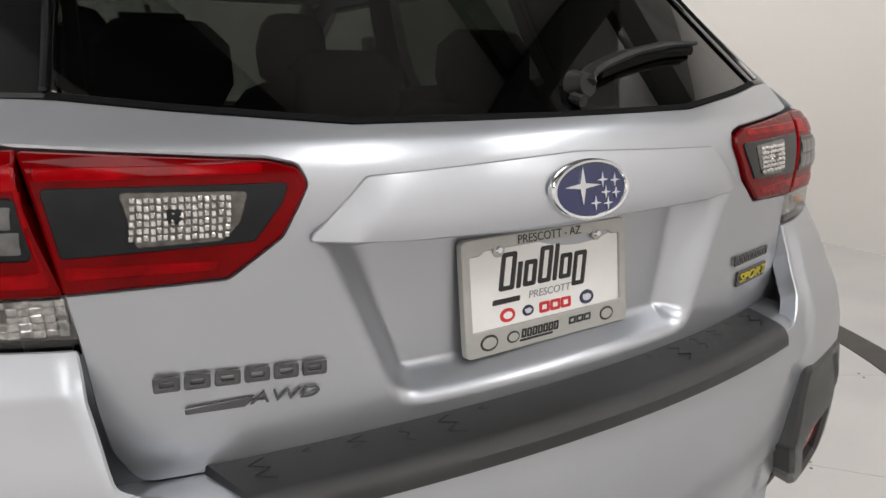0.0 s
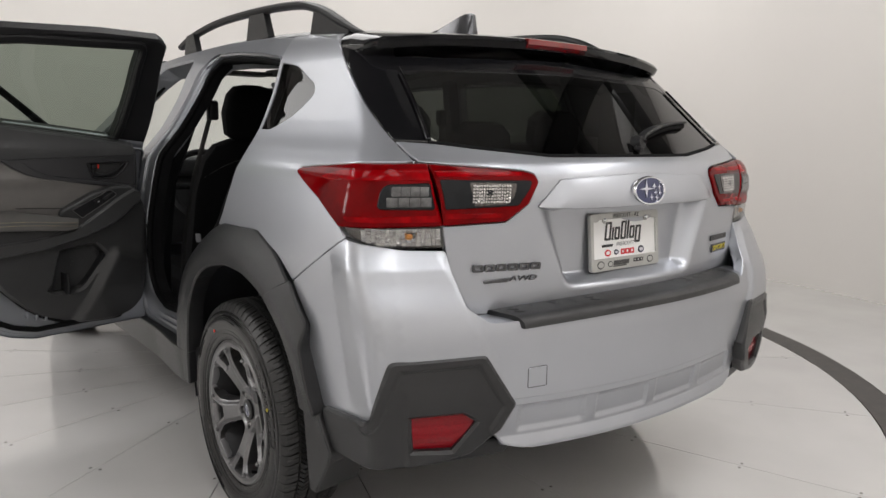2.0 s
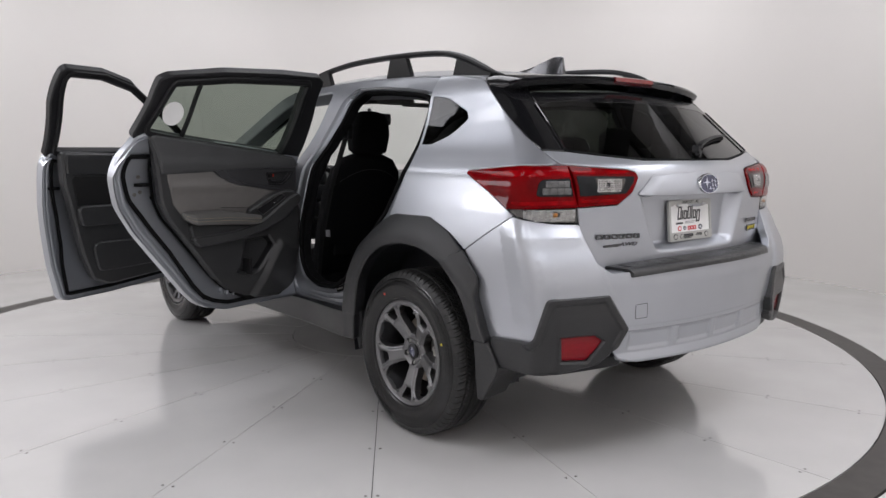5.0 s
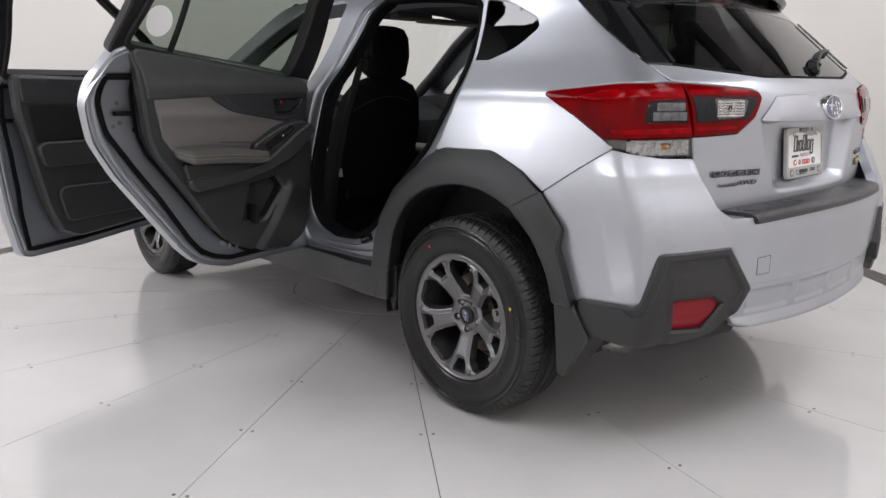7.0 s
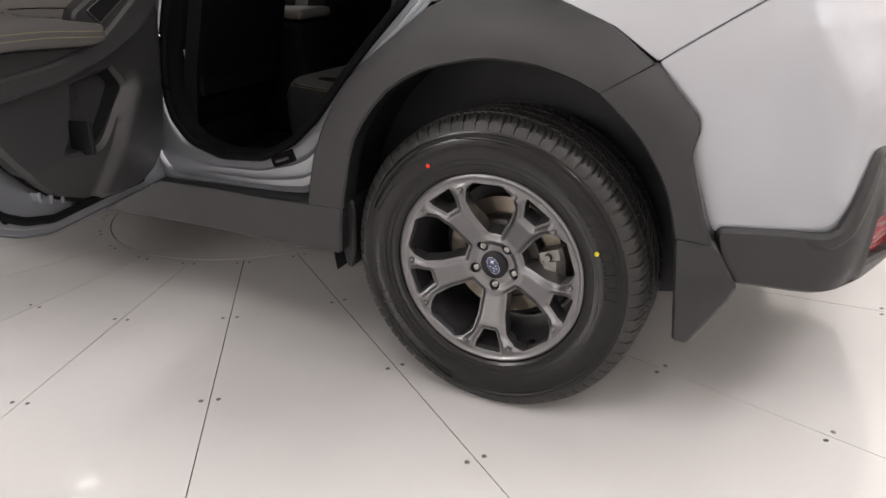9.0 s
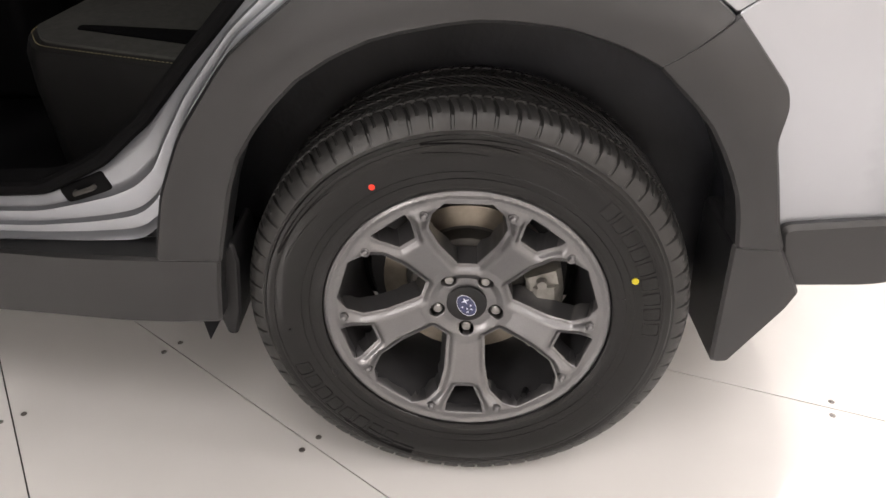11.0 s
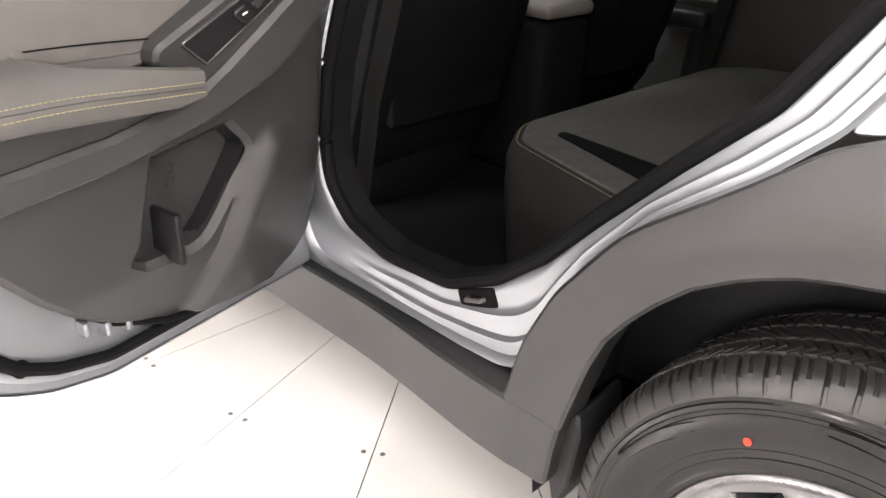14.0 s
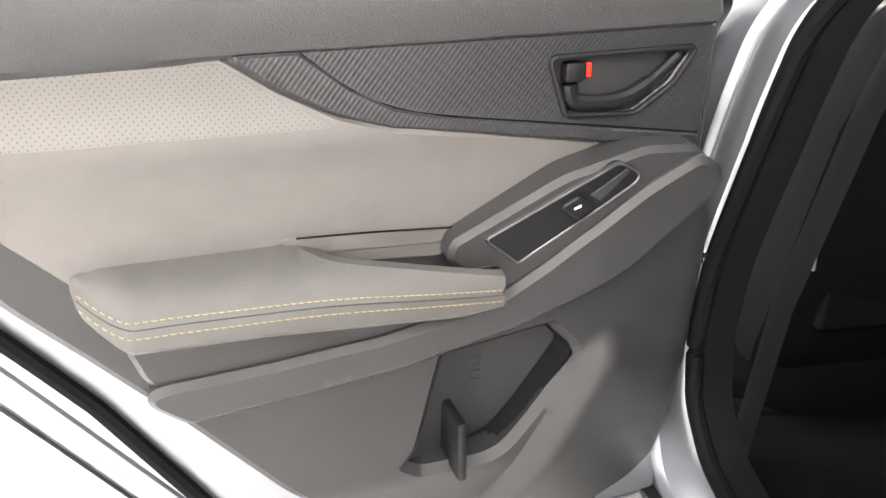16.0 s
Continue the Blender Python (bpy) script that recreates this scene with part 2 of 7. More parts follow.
def part(name, shape, material, parent=None, label="", m=None, angle=32):
    """Links (verts, faces) or a mesh as one object under a thing or part."""
    me = shape if isinstance(shape, bpy.types.Mesh) else mesh_of(name, shape[0], shape[1], material, angle, shape[2] if len(shape) > 2 else None)
    ob = new(name, me)
    while parent and parent.parent and parent.parent.parent:      # three levels at most
        m = parent.matrix_basis @ (m if m is not None else Matrix())
        parent = parent.parent
    if parent:
        ob.parent = parent
    if m is not None:
        ob.matrix_basis = m
    if label:
        tagged(ob, label)
    return ob


def thing(name, label, category, group="", m=None):
    ob = new(name)
    ob.empty_display_size = 0.1
    if m is not None:
        ob.matrix_basis = m
    return tagged(ob, label, category, group)


def spl(xs, ys):
    """A smooth curve through a few knots (cubic Hermite)."""
    xs, ys = np.array(xs, float), np.array(ys, float)
    d = np.diff(ys) / np.diff(xs)
    sl = np.concatenate([[d[0]], (d[1:] + d[:-1]) / 2, [d[-1]]])
    sl[1:-1] = np.where(d[1:] * d[:-1] <= 0, 0, sl[1:-1])

    def f(v):
        v = np.clip(np.asarray(v, float), xs[0], xs[-1])
        i = np.clip(np.searchsorted(xs, v) - 1, 0, len(xs) - 2)
        h = xs[i + 1] - xs[i]
        t = (v - xs[i]) / h
        return ((2 * t**3 - 3 * t**2 + 1) * ys[i] + (t**3 - 2 * t**2 + t) * h * sl[i] + (3 * t**2 - 2 * t**3) * ys[i + 1] + (t**3 - t**2) * h * sl[i + 1])
    return f


def join(*shapes):
    vs, fs = [], []
    for v, f in shapes:
        n = len(vs)
        vs += [tuple(p) for p in v]
        fs += [tuple(i + n for i in q) for q in f]
    return vs, fs


def moved(shape, m):
    return [tuple(m @ Vector(p)) for p in shape[0]], shape[1]


def box(x0, x1, y0, y1, z0, z1, r=0.004, seg=2):
    """A block with rounded edges."""
    bm = bmesh.new()
    bmesh.ops.create_cube(bm, size=1)
    for v in bm.verts:
        v.co = Vector(((x0 + x1) / 2 + v.co.x * (x1 - x0), (y0 + y1) / 2 + v.co.y * (y1 - y0), (z0 + z1) / 2 + v.co.z * (z1 - z0)))
    r = min(r, 0.49 * min(abs(x1 - x0), abs(y1 - y0), abs(z1 - z0)))
    if r > 0:
        bmesh.ops.bevel(bm, geom=list(bm.edges), offset=r, segments=seg, profile=0.5, affect="EDGES")
    bm.verts.index_update()
    out = [tuple(v.co) for v in bm.verts], [tuple(v.index for v in f.verts) for f in bm.faces]
    bm.free()
    return out


def loft(rows, closed=False, caps=False):
    """A skin over rows of points, all of one length."""
    n, k = len(rows), len(rows[0])
    vs = [tuple(p) for r in rows for p in r]
    fs = []
    for i in range(n - 1):
        for j in range(k if closed else k - 1):
            a, b = i * k + j, i * k + (j + 1) % k
            fs.append((a, b, b + k, a + k))
    if caps:
        fs.append(tuple(range(k - 1, -1, -1)))
        fs.append(tuple(range((n - 1) * k, n * k)))
    return vs, fs


def tube(points, r, sides=8, flat=1.0, up=(0, 0, 1)):
    """A round or flattened bar along points, with capped ends."""
    pts = [Vector(p) for p in points]
    rows = []
    for i, p in enumerate(pts):
        d = (pts[min(i + 1, len(pts) - 1)] - pts[max(i - 1, 0)]).normalized()
        s = d.cross(Vector(up))
        s = s.normalized() if s.length > 1e-4 else Vector((1, 0, 0))
        u = s.cross(d)
        rr = r[i] if isinstance(r, (list, tuple)) else r
        rows.append([p + s * (math.cos(2 * math.pi * k / sides) * rr) + u * (math.sin(2 * math.pi * k / sides) * rr * flat) for k in range(sides)])
    return loft(rows, True, True)


def curve(points, n=8):
    """A smooth line through points."""
    P = [Vector(p) for p in points]
    out = []
    for i in range(len(P) - 1):
        a, b, c, d = P[max(i - 1, 0)], P[i], P[i + 1], P[min(i + 2, len(P) - 1)]
        for k in range(n):
            t = k / n
            out.append(0.5 * ((2 * b) + (c - a) * t + (2 * a - 5 * b + 4 * c - d) * t * t + (3 * b - a - 3 * c + d) * t**3))
    return out + [P[-1]]


def turned(profile, n=64, axis="x", whole=True):
    """A body of revolution; profile: (along the axis, radius)."""
    rows = []
    for k in range(n):
        a = 2 * math.pi * k / n
        rows.append([(p, r * math.cos(a), r * math.sin(a)) if axis == "x" else (r * math.cos(a), r * math.sin(a), p) for p, r in profile])
    vs, fs = loft(rows)
    k = len(profile)
    for j in range(k - 1):
        a, b = (n - 1) * k + j, j
        fs.append((a, a + 1, b + 1, b))
    return vs, fs


def rounded(pts, r=0.01, h=0.03):
    """A closed outline with rounded corners; a point may bring its own radius."""
    n = len(pts)
    out = []
    for i in range(n):
        p = np.array(pts[i][:2], float)
        a, b = np.array(pts[i - 1][:2], float), np.array(pts[(i + 1) % n][:2], float)
        rr = pts[i][2] if len(pts[i]) > 2 else r
        da, db = np.linalg.norm(a - p), np.linalg.norm(b - p)
        ua, ub = (a - p) / da, (b - p) / db
        ang = math.acos(max(-1, min(1, float(ua @ ub))))
        cut = min(rr / max(math.tan(ang / 2), 1e-3), 0.48 * da, 0.48 * db)
        if rr <= 0 or ang > 3.1:
            out.append(p)
            continue
        s, e = p + ua * cut, p + ub * cut
        m = max(2, min(10, int((math.pi - ang) / 0.25) + 1))
        for k in range(m + 1):
            t = k / m
            out.append((1 - t)**2 * s + 2 * t * (1 - t) * p + t * t * e)
    fine = []
    for i in range(len(out)):
        p, q = out[i], out[(i + 1) % len(out)]
        d = np.linalg.norm(q - p)
        if d < 1e-5:
            continue
        k = max(1, int(math.ceil(d / h)))
        fine += [p + (q - p) * (j / k) for j in range(k)]
    return np.array(fine)


def inside(poly, pts):
    x, y = pts[:, 0], pts[:, 1]
    res = np.zeros(len(pts), bool)
    n = len(poly)
    for i in range(n):
        (x1, y1), (x2, y2) = poly[i], poly[(i + 1) % n]
        if y1 == y2:
            continue
        c = ((y1 > y) != (y2 > y)) & (x < (x2 - x1) * (y - y1) / (y2 - y1) + x1)
        res ^= c
    return res


def tessellate(outer, holes, h):
    """Triangles of an outline with holes, on a grid of spacing h."""
    loops = [np.asarray(outer, float)] + [np.asarray(q, float) for q in holes]
    pts, edges = [], []
    for lp in loops:
        n = len(pts)
        pts += [tuple(p) for p in lp]
        edges += [(n + i, n + (i + 1) % len(lp)) for i in range(len(lp))]
    lo, hi = loops[0].min(0), loops[0].max(0)
    gx, gy = np.arange(lo[0] + h * 0.5, hi[0], h), np.arange(lo[1] + h * 0.5, hi[1], h * 0.9)
    g = np.array([(a + (0.5 * h if j % 2 else 0), b) for j, b in enumerate(gy) for a in gx]) if len(gx) and len(gy) else np.zeros((0, 2))
    if len(g):
        ok = inside(loops[0], g)
        for q in loops[1:]:
            ok &= ~inside(q, g)
        g = g[ok]
    if len(g):
        B = np.vstack(loops)
        keep = np.ones(len(g), bool)
        for i in range(0, len(g), 2000):
            d = np.sqrt(((g[i:i + 2000, None, :] - B[None])**2).sum(2)).min(1)
            keep[i:i + 2000] = d > 0.45 * h
        g = g[keep]
    pts += [tuple(p) for p in g]
    co, _, tris, *_ = cdt([Vector(p) for p in pts], edges, [], 0, 1e-6)
    V = np.array([(c.x, c.y) for c in co])
    T = np.array([t for t in tris if len(t) == 3])
    cen = V[T].mean(1)
    ok = inside(loops[0], cen)
    for q in loops[1:]:
        ok &= ~inside(q, cen)
    T = T[ok]
    a, b, c = V[T[:, 0]], V[T[:, 1]], V[T[:, 2]]
    area = (b[:, 0] - a[:, 0]) * (c[:, 1] - a[:, 1]) - (b[:, 1] - a[:, 1]) * (c[:, 0] - a[:, 0])
    T[area < 0] = T[area < 0][:, ::-1]
    used = np.unique(T)
    back = -np.ones(len(V), int)
    back[used] = np.arange(len(used))
    return V[used], back[T[np.abs(area) > 1e-10]]


def offset_in(poly, d):
    """A closed outline moved inwards by d, smoothed at its corners."""
    p = np.asarray(poly, float)
    t = np.roll(p, -1, 0) - np.roll(p, 1, 0)
    n = np.stack([-t[:, 1], t[:, 0]], 1)
    n /= np.linalg.norm(n, axis=1)[:, None] + 1e-12
    area = 0.5 * (p[:, 0] * np.roll(p[:, 1], -1) - np.roll(p[:, 0], -1) * p[:, 1]).sum()
    return p + n * np.reshape(d, (-1, 1)) * (1 if area > 0 else -1)


def inset(poly, d):
    """An outline moved inwards by d."""
    p = np.asarray(poly, float)
    a, b = np.roll(p, 1, 0), np.roll(p, -1, 0)
    t = b - a
    n = np.stack([-t[:, 1], t[:, 0]], 1)
    n /= np.linalg.norm(n, axis=1)[:, None] + 1e-12
    area = 0.5 * (p[:, 0] * np.roll(p[:, 1], -1) - np.roll(p[:, 0], -1) * p[:, 1]).sum()
    return p + n * d * (1 if area > 0 else -1)


def sheet(outer, fn, holes=(), h=0.03, thick=0.02, edge=0.003, ref=(0, 1.2, 0.8), out=None, gap=0.0, true=False):
    """A panel with thickness: the outline laid on a surface fn(u, v), edges rolled over, sides going in."""
    if gap:
        outer = offset_in(outer, gap + edge)
    uv, tris = tessellate(outer, holes, h)
    P = fn(uv)
    e = 1e-3
    N = np.cross(fn(uv + [e, 0]) - P, fn(uv + [0, e]) - P)
    N /= np.linalg.norm(N, axis=1)[:, None] + 1e-12
    face = np.asarray(out, float) if out is not None else None
    side = (N @ face if face is not None else ((P - np.array(ref)) * N).sum(1)).mean()
    if side < 0:
        N, tris = -N, tris[:, ::-1]
    count = {}
    for t in tris:
        for i in range(3):
            k = (int(t[i]), int(t[(i + 1) % 3]))
            count[k] = 1
    rim = [k for k in count if (k[1], k[0]) not in count]
    verts, faces = P.tolist(), [tuple(int(i) for i in t) for t in tris]
    if thick > 0:
        o2 = np.zeros_like(uv)
        sg = 1 if side >= 0 else -1
        for i, j in rim:
            d = (uv[j] - uv[i]) * sg
            nn = np.array([d[1], -d[0]])
            nn /= np.linalg.norm(nn) + 1e-12
            o2[i] += nn
            o2[j] += nn
        idx = sorted({i for k in rim for i in k})
        o2 = o2[idx] / (np.linalg.norm(o2[idx], axis=1)[:, None] + 1e-12)
        u2 = uv[idx] + o2 * edge
        R1 = fn(u2) - N[idx] * edge
        R2 = R1 - N[idx] * thick
        n0 = len(verts)
        at = {v: k for k, v in enumerate(idx)}
        verts += R1.tolist() + R2.tolist()
        m = len(idx)
        for i, j in rim:
            a, b = n0 + at[i], n0 + at[j]
            faces.append((j, i, a, b))
            faces.append((b, a, a + m, b + m))
    return (verts, faces, N.tolist()) if true else (verts, faces)


def flat(outer, place, depth, h=0.05, edge=0.002, holes=(), thick=0.01):
    """A flat plate: place maps (u, v, w) to space, w = depth is its front."""
    def fn(q):
        return np.array([place(u, v, depth) for u, v in q])
    p0, p1 = np.array(place(0, 0, 0)), np.array(place(0, 0, 1))
    return sheet(outer, fn, holes, h, thick, edge, out=p1 - p0)


def circle(cx, cy, rx, ry=None, n=32):
    ry = ry or rx
    return np.array([(cx + rx * math.cos(2 * math.pi * k / n), cy + ry * math.sin(2 * math.pi * k / n)) for k in range(n)])


def writing(name, text, size, material, parent, m, depth=0.001, shear=0.0, label=""):
    """Lettering as a mesh, centred at the pose m (its x to the right, its y up)."""
    c = bpy.data.curves.new(name, "FONT")
    c.body, c.size, c.extrude, c.shear = text, size, depth, shear
    c.align_x, c.align_y = "CENTER", "CENTER"
    ob = bpy.data.objects.new(name, c)
    me = bpy.data.meshes.new_from_object(ob)
    bpy.data.objects.remove(ob)
    bpy.data.curves.remove(c)
    me.materials.clear()
    me.materials.append(material)
    return part(name, me, material, parent, label, m)


# ---- the body's form ----
half_width = spl([0.15, 0.45, 0.65, 0.80, 0.95, 1.05, 1.11, 1.16, 1.21, 1.30, 1.35, 1.44, 1.50, 1.56],
                 [0.83, 0.853, 0.866, 0.872, 0.862, 0.850, 0.836, 0.802, 0.765, 0.715, 0.692, 0.657, 0.620, 0.56])
gate_line = spl([0.60, 0.80, 0.95, 1.10, 1.14, 1.17, 1.30, 1.43, 1.56], [-0.795, -0.807, -0.809, -0.807, -0.787, -0.753, -0.605, -0.457, -0.305])
bumper_line = spl([0.25, 0.33, 0.42, 0.50, 0.60, 0.70, 0.78, 0.86, 0.93, 0.97, 1.10], [-0.795, -0.835, -0.877, -0.892, -0.898, -0.898, -0.883, -0.843, -0.813, -0.803, -0.795])


def taper(y):
    y = np.asarray(y, float)
    return 0.06 * np.maximum(0, 0.2 - y)**1.5 + 0.05 * np.maximum(0, y - 2.2)**1.6


def smax(a, b, k):
    return np.maximum(a, b) + np.maximum(k - np.abs(a - b), 0)**2 / (4 * k)


LEAN = 0.012                  # the car stands turned by this much on the table
CAR_POSE = Matrix.Translation((-0.80, -0.6, 0)) @ pose(0, 0, 0, 0, 0, -math.degrees(LEAN)) @ Matrix.Translation((0.80, 0.6, 0))


def recess(x, z):
    """Depth of the number plate's hollow in the tailgate."""
    ax = np.abs(x)
    s1 = np.clip((1.055 - z) / 0.02, 0, 1)
    s2 = np.clip((z - 0.809) / 0.040, 0, 1)
    out = np.interp(z, [0.80, 1.04], [0.268, 0.380])
    inn = np.interp(z, [0.80, 1.04], [0.222, 0.290])
    s3 = np.clip((out - ax) / (out - inn), 0, 1)
    s1, s2, s3 = (s * s * (3 - 2 * s) for s in (s1, s2, s3))
    return np.interp(z, [0.80, 1.0], [0.052, 0.060]) * s1 * s2 * s3


def form(x, y, z, bumper):
    """Signed distance-like form of the car's sides and tail: below 0 inside."""
    ax = np.abs(x)
    a = ax - (half_width(z) - taper(y) + np.where(x < 0, LEAN * np.clip(y + 0.6, -0.2, 2), 0))
    b = (bumper_line(z) if bumper else gate_line(z)) + np.where(x < 0, 0.2, 0.145) * (ax / 0.8)**2 - y
    if not bumper:
        b = b + recess(x, z)
    return smax(a, b, 0.035 if bumper else 0.07)


def solve(f, lo, hi):
    for _ in range(34):
        mid = (lo + hi) / 2
        out = f(mid) > 0
        hi, lo = np.where(out, mid, hi), np.where(out, lo, mid)
    return (lo + hi) / 2


def on_side(off=0.0, side=-1):
    """(y, z) laid on the car's flank."""
    def fn(q):
        y, z = q[:, 0], q[:, 1]
        o = off(y, z) if callable(off) else off
        x = half_width(z) - taper(y) + o + (LEAN * np.clip(y + 0.6, -0.2, 2) if side < 0 else 0)
        return np.stack([side * x, y, z], 1)
    return fn


def on_tail(off=0.0, bumper=False):
    """(x, z) laid on the car's tail."""
    def fn(q):
        x, z = q[:, 0], q[:, 1]
        o = off(x, z) if callable(off) else off
        y = -solve(lambda r: form(x, -r, z, bumper) - o, np.full(len(x), -0.3), np.full(len(x), 1.4))
        return np.stack([x, y, z], 1)
    return fn


ARC = 0.85


def on_corner(off=0.0, bumper=False, side=-1):
    """(u, z), u the angle round the car's middle from its tail times ARC, laid on flank, corner and tail."""
    def fn(q):
        a, z = q[:, 0] / ARC, q[:, 1]
        o = off(a, z) if callable(off) else off
        r = solve(lambda r: form(side * r * np.sin(a), -r * np.cos(a), z, bumper) - o, np.full(len(a), 0.2), np.full(len(a), 1.5))
        return np.stack([side * r * np.sin(a), -r * np.cos(a), z], 1)
    return fn


def at_xy(x, y):
    return math.atan2(abs(x), -y) * ARC


def at_y(y, z):
    """The corner coordinate of a point of the flank."""
    return at_xy(float(half_width(z) - taper(y)), y)

# ---- the studio ----


def studio():
    cx, cy = TABLE
    far = -0.004
    rows = []
    for r in (3.03, 4.2, 7.5):
        rows.append([(cx + r * math.cos(2 * math.pi * k / 96), cy + r * math.sin(2 * math.pi * k / 96), far) for k in range(96)])
    vs, fs = loft(rows, True)
    tagged(part("ground", (vs, fs), FLOOR, label="pale grey glossy painted studio floor round the turntable"), category="floor", kind="structure")
    ring = [[(cx + r * math.cos(2 * math.pi * k / 144), cy + r * math.sin(2 * math.pi * k / 144), z) for k in range(144)] for r, z in ((2.868, -0.03), (2.872, 0.0), (3.022, 0.0), (3.026, -0.03))]
    tagged(part("ring", loft(ring, True), RINGM, label="dark brown steel ring round the turntable"), category="trim", kind="structure")
    under = [[(cx + r * math.cos(2 * math.pi * k / 64), cy + r * math.sin(2 * math.pi * k / 64), -0.014) for k in range(64)] for r in (0.01, 2.9)]
    base = tagged(part("floor", loft(under, True), JOINT, label="pale grey turntable floor of wedge panels with screws"), category="floor", kind="structure")
    # wall: round, wider where the camera stands; a cove where it meets the ceiling
    n, rows = 128, []
    for z in (-0.02, 0.0, 0.6, 1.4, 2.2, 2.7, 3.0, CEILING):
        row = []
        for k in range(n):
            a = 2 * math.pi * k / n
            r = wall_radius(a)
            row.append((cx + r * math.cos(a), cy + r * math.sin(a), z))
        rows.append(row)
    outer = [[(x + (x - cx) * 0.03, y + (y - cy) * 0.03, z) for x, y, z in r] for r in rows[::-1]]
    tagged(part("wall_round", loft(rows + outer, True), WALLM, label="smooth warm white curved studio wall"), category="wall", kind="structure")
    top = [[(cx + r * math.cos(2 * math.pi * k / 64), cy + r * math.sin(2 * math.pi * k / 64), z) for k in range(64)] for r, z in ((0.01, CEILING), (7.2, CEILING), (7.2, CEILING + 0.1))]
    tagged(part("ceiling", loft(top, True), CEILM, label="grey painted studio ceiling"), category="ceiling", kind="structure")
    turn = pose(cx, cy, 0, 0, 0, 38)
    for k in range(7):
        x = -5.1 + 1.7 * k
        w, reach = (0.10 if k % 2 else 0.26), (6.9**2 - x * x)**0.5
        tagged(part("ceiling_beam", moved(box(x - w, x + w, -reach, reach, CEILING - 0.14, CEILING - 0.002, 0.006), turn), BEAMM, label="black steel beam under the studio ceiling"), category="beam", group="ceiling beams")
    for y in (-2.6, 2.2):
        reach = (6.9**2 - y * y)**0.5
        tagged(part("cross_beam", moved(box(-reach, reach, y - 0.12, y + 0.12, CEILING - 0.19, CEILING - 0.145, 0.006), turn), BEAMM, label="black cross beam under the ceiling beams"), category="beam", group="ceiling beams")
    return base


TURN = studio()


def wheel(car, x, y, outward):
    """A 17 inch wheel; built with its face to -x, turned for the other side."""
    m = pose(x, y, 0.349, 0, 0, 0 if outward < 0 else 180)
    hub = part("wheel", WHEEL["barrel"], BARREL, car, "five-spoke gunmetal alloy wheel with all-season tyre", m)
    part("tyre", WHEEL["tyre"], RUBBER, hub, "black rubber tyre with blocked tread")
    part("tread", WHEEL["tread"], TREADM, hub, "unworn black tread blocks with sipes")
    part("rim", WHEEL["face"], ALLOY, hub, "gunmetal five-spoke alloy rim face")
    part("brake_disc", WHEEL["disc"], DISC, hub, "bronze-tinted steel brake disc")
    part("disc_hat", WHEEL["hat"], HATM, hub, "dark cast disc hub")
    part("brake_caliper", WHEEL["caliper"], CAST, hub)
    part("backing_plate", WHEEL["plate"], BARREL, hub)
    for k in range(5):
        a = radians(54 + 72 * k)
        part("wheel_nut", WHEEL["nut"], NUTM, hub, "", pose(0, -0.05 * math.cos(a), 0.05 * math.sin(a)))
        for s in (-16.5, 16.5):
            b = a + radians(s)
            part("rim_bolt", WHEEL["bolt"], ALLOY, hub, "", pose(-0.1062, 0.1935 * math.cos(b), 0.1935 * math.sin(b)))
    part("cap", WHEEL["cap"], CLAD_SOFT, hub)
    part("cap_badge", WHEEL["badge"], BLUE, hub, "small blue oval badge")
    part("cap_mark", WHEEL["mark"], CHROME, hub)
    for nm, mt in (("red_dot", RED_TAB), ("yellow_dot", YELLOW)):
        part(nm, WHEEL[nm], mt, hub)
    for me in WHEEL["marks"] if outward < 0 and y < 1 else []:
        part("sidewall_mark", me, RUBBER, hub)
    part("valve", WHEEL["valve"], SEAL, hub)
    return hub


def star(cx, cy, r, n=4, k=0.28):
    return np.array([(cx + (r if i % 2 == 0 else r * k) * math.cos(math.pi * i / n), cy + (r if i % 2 == 0 else r * k) * math.sin(math.pi * i / n)) for i in range(2 * n)])


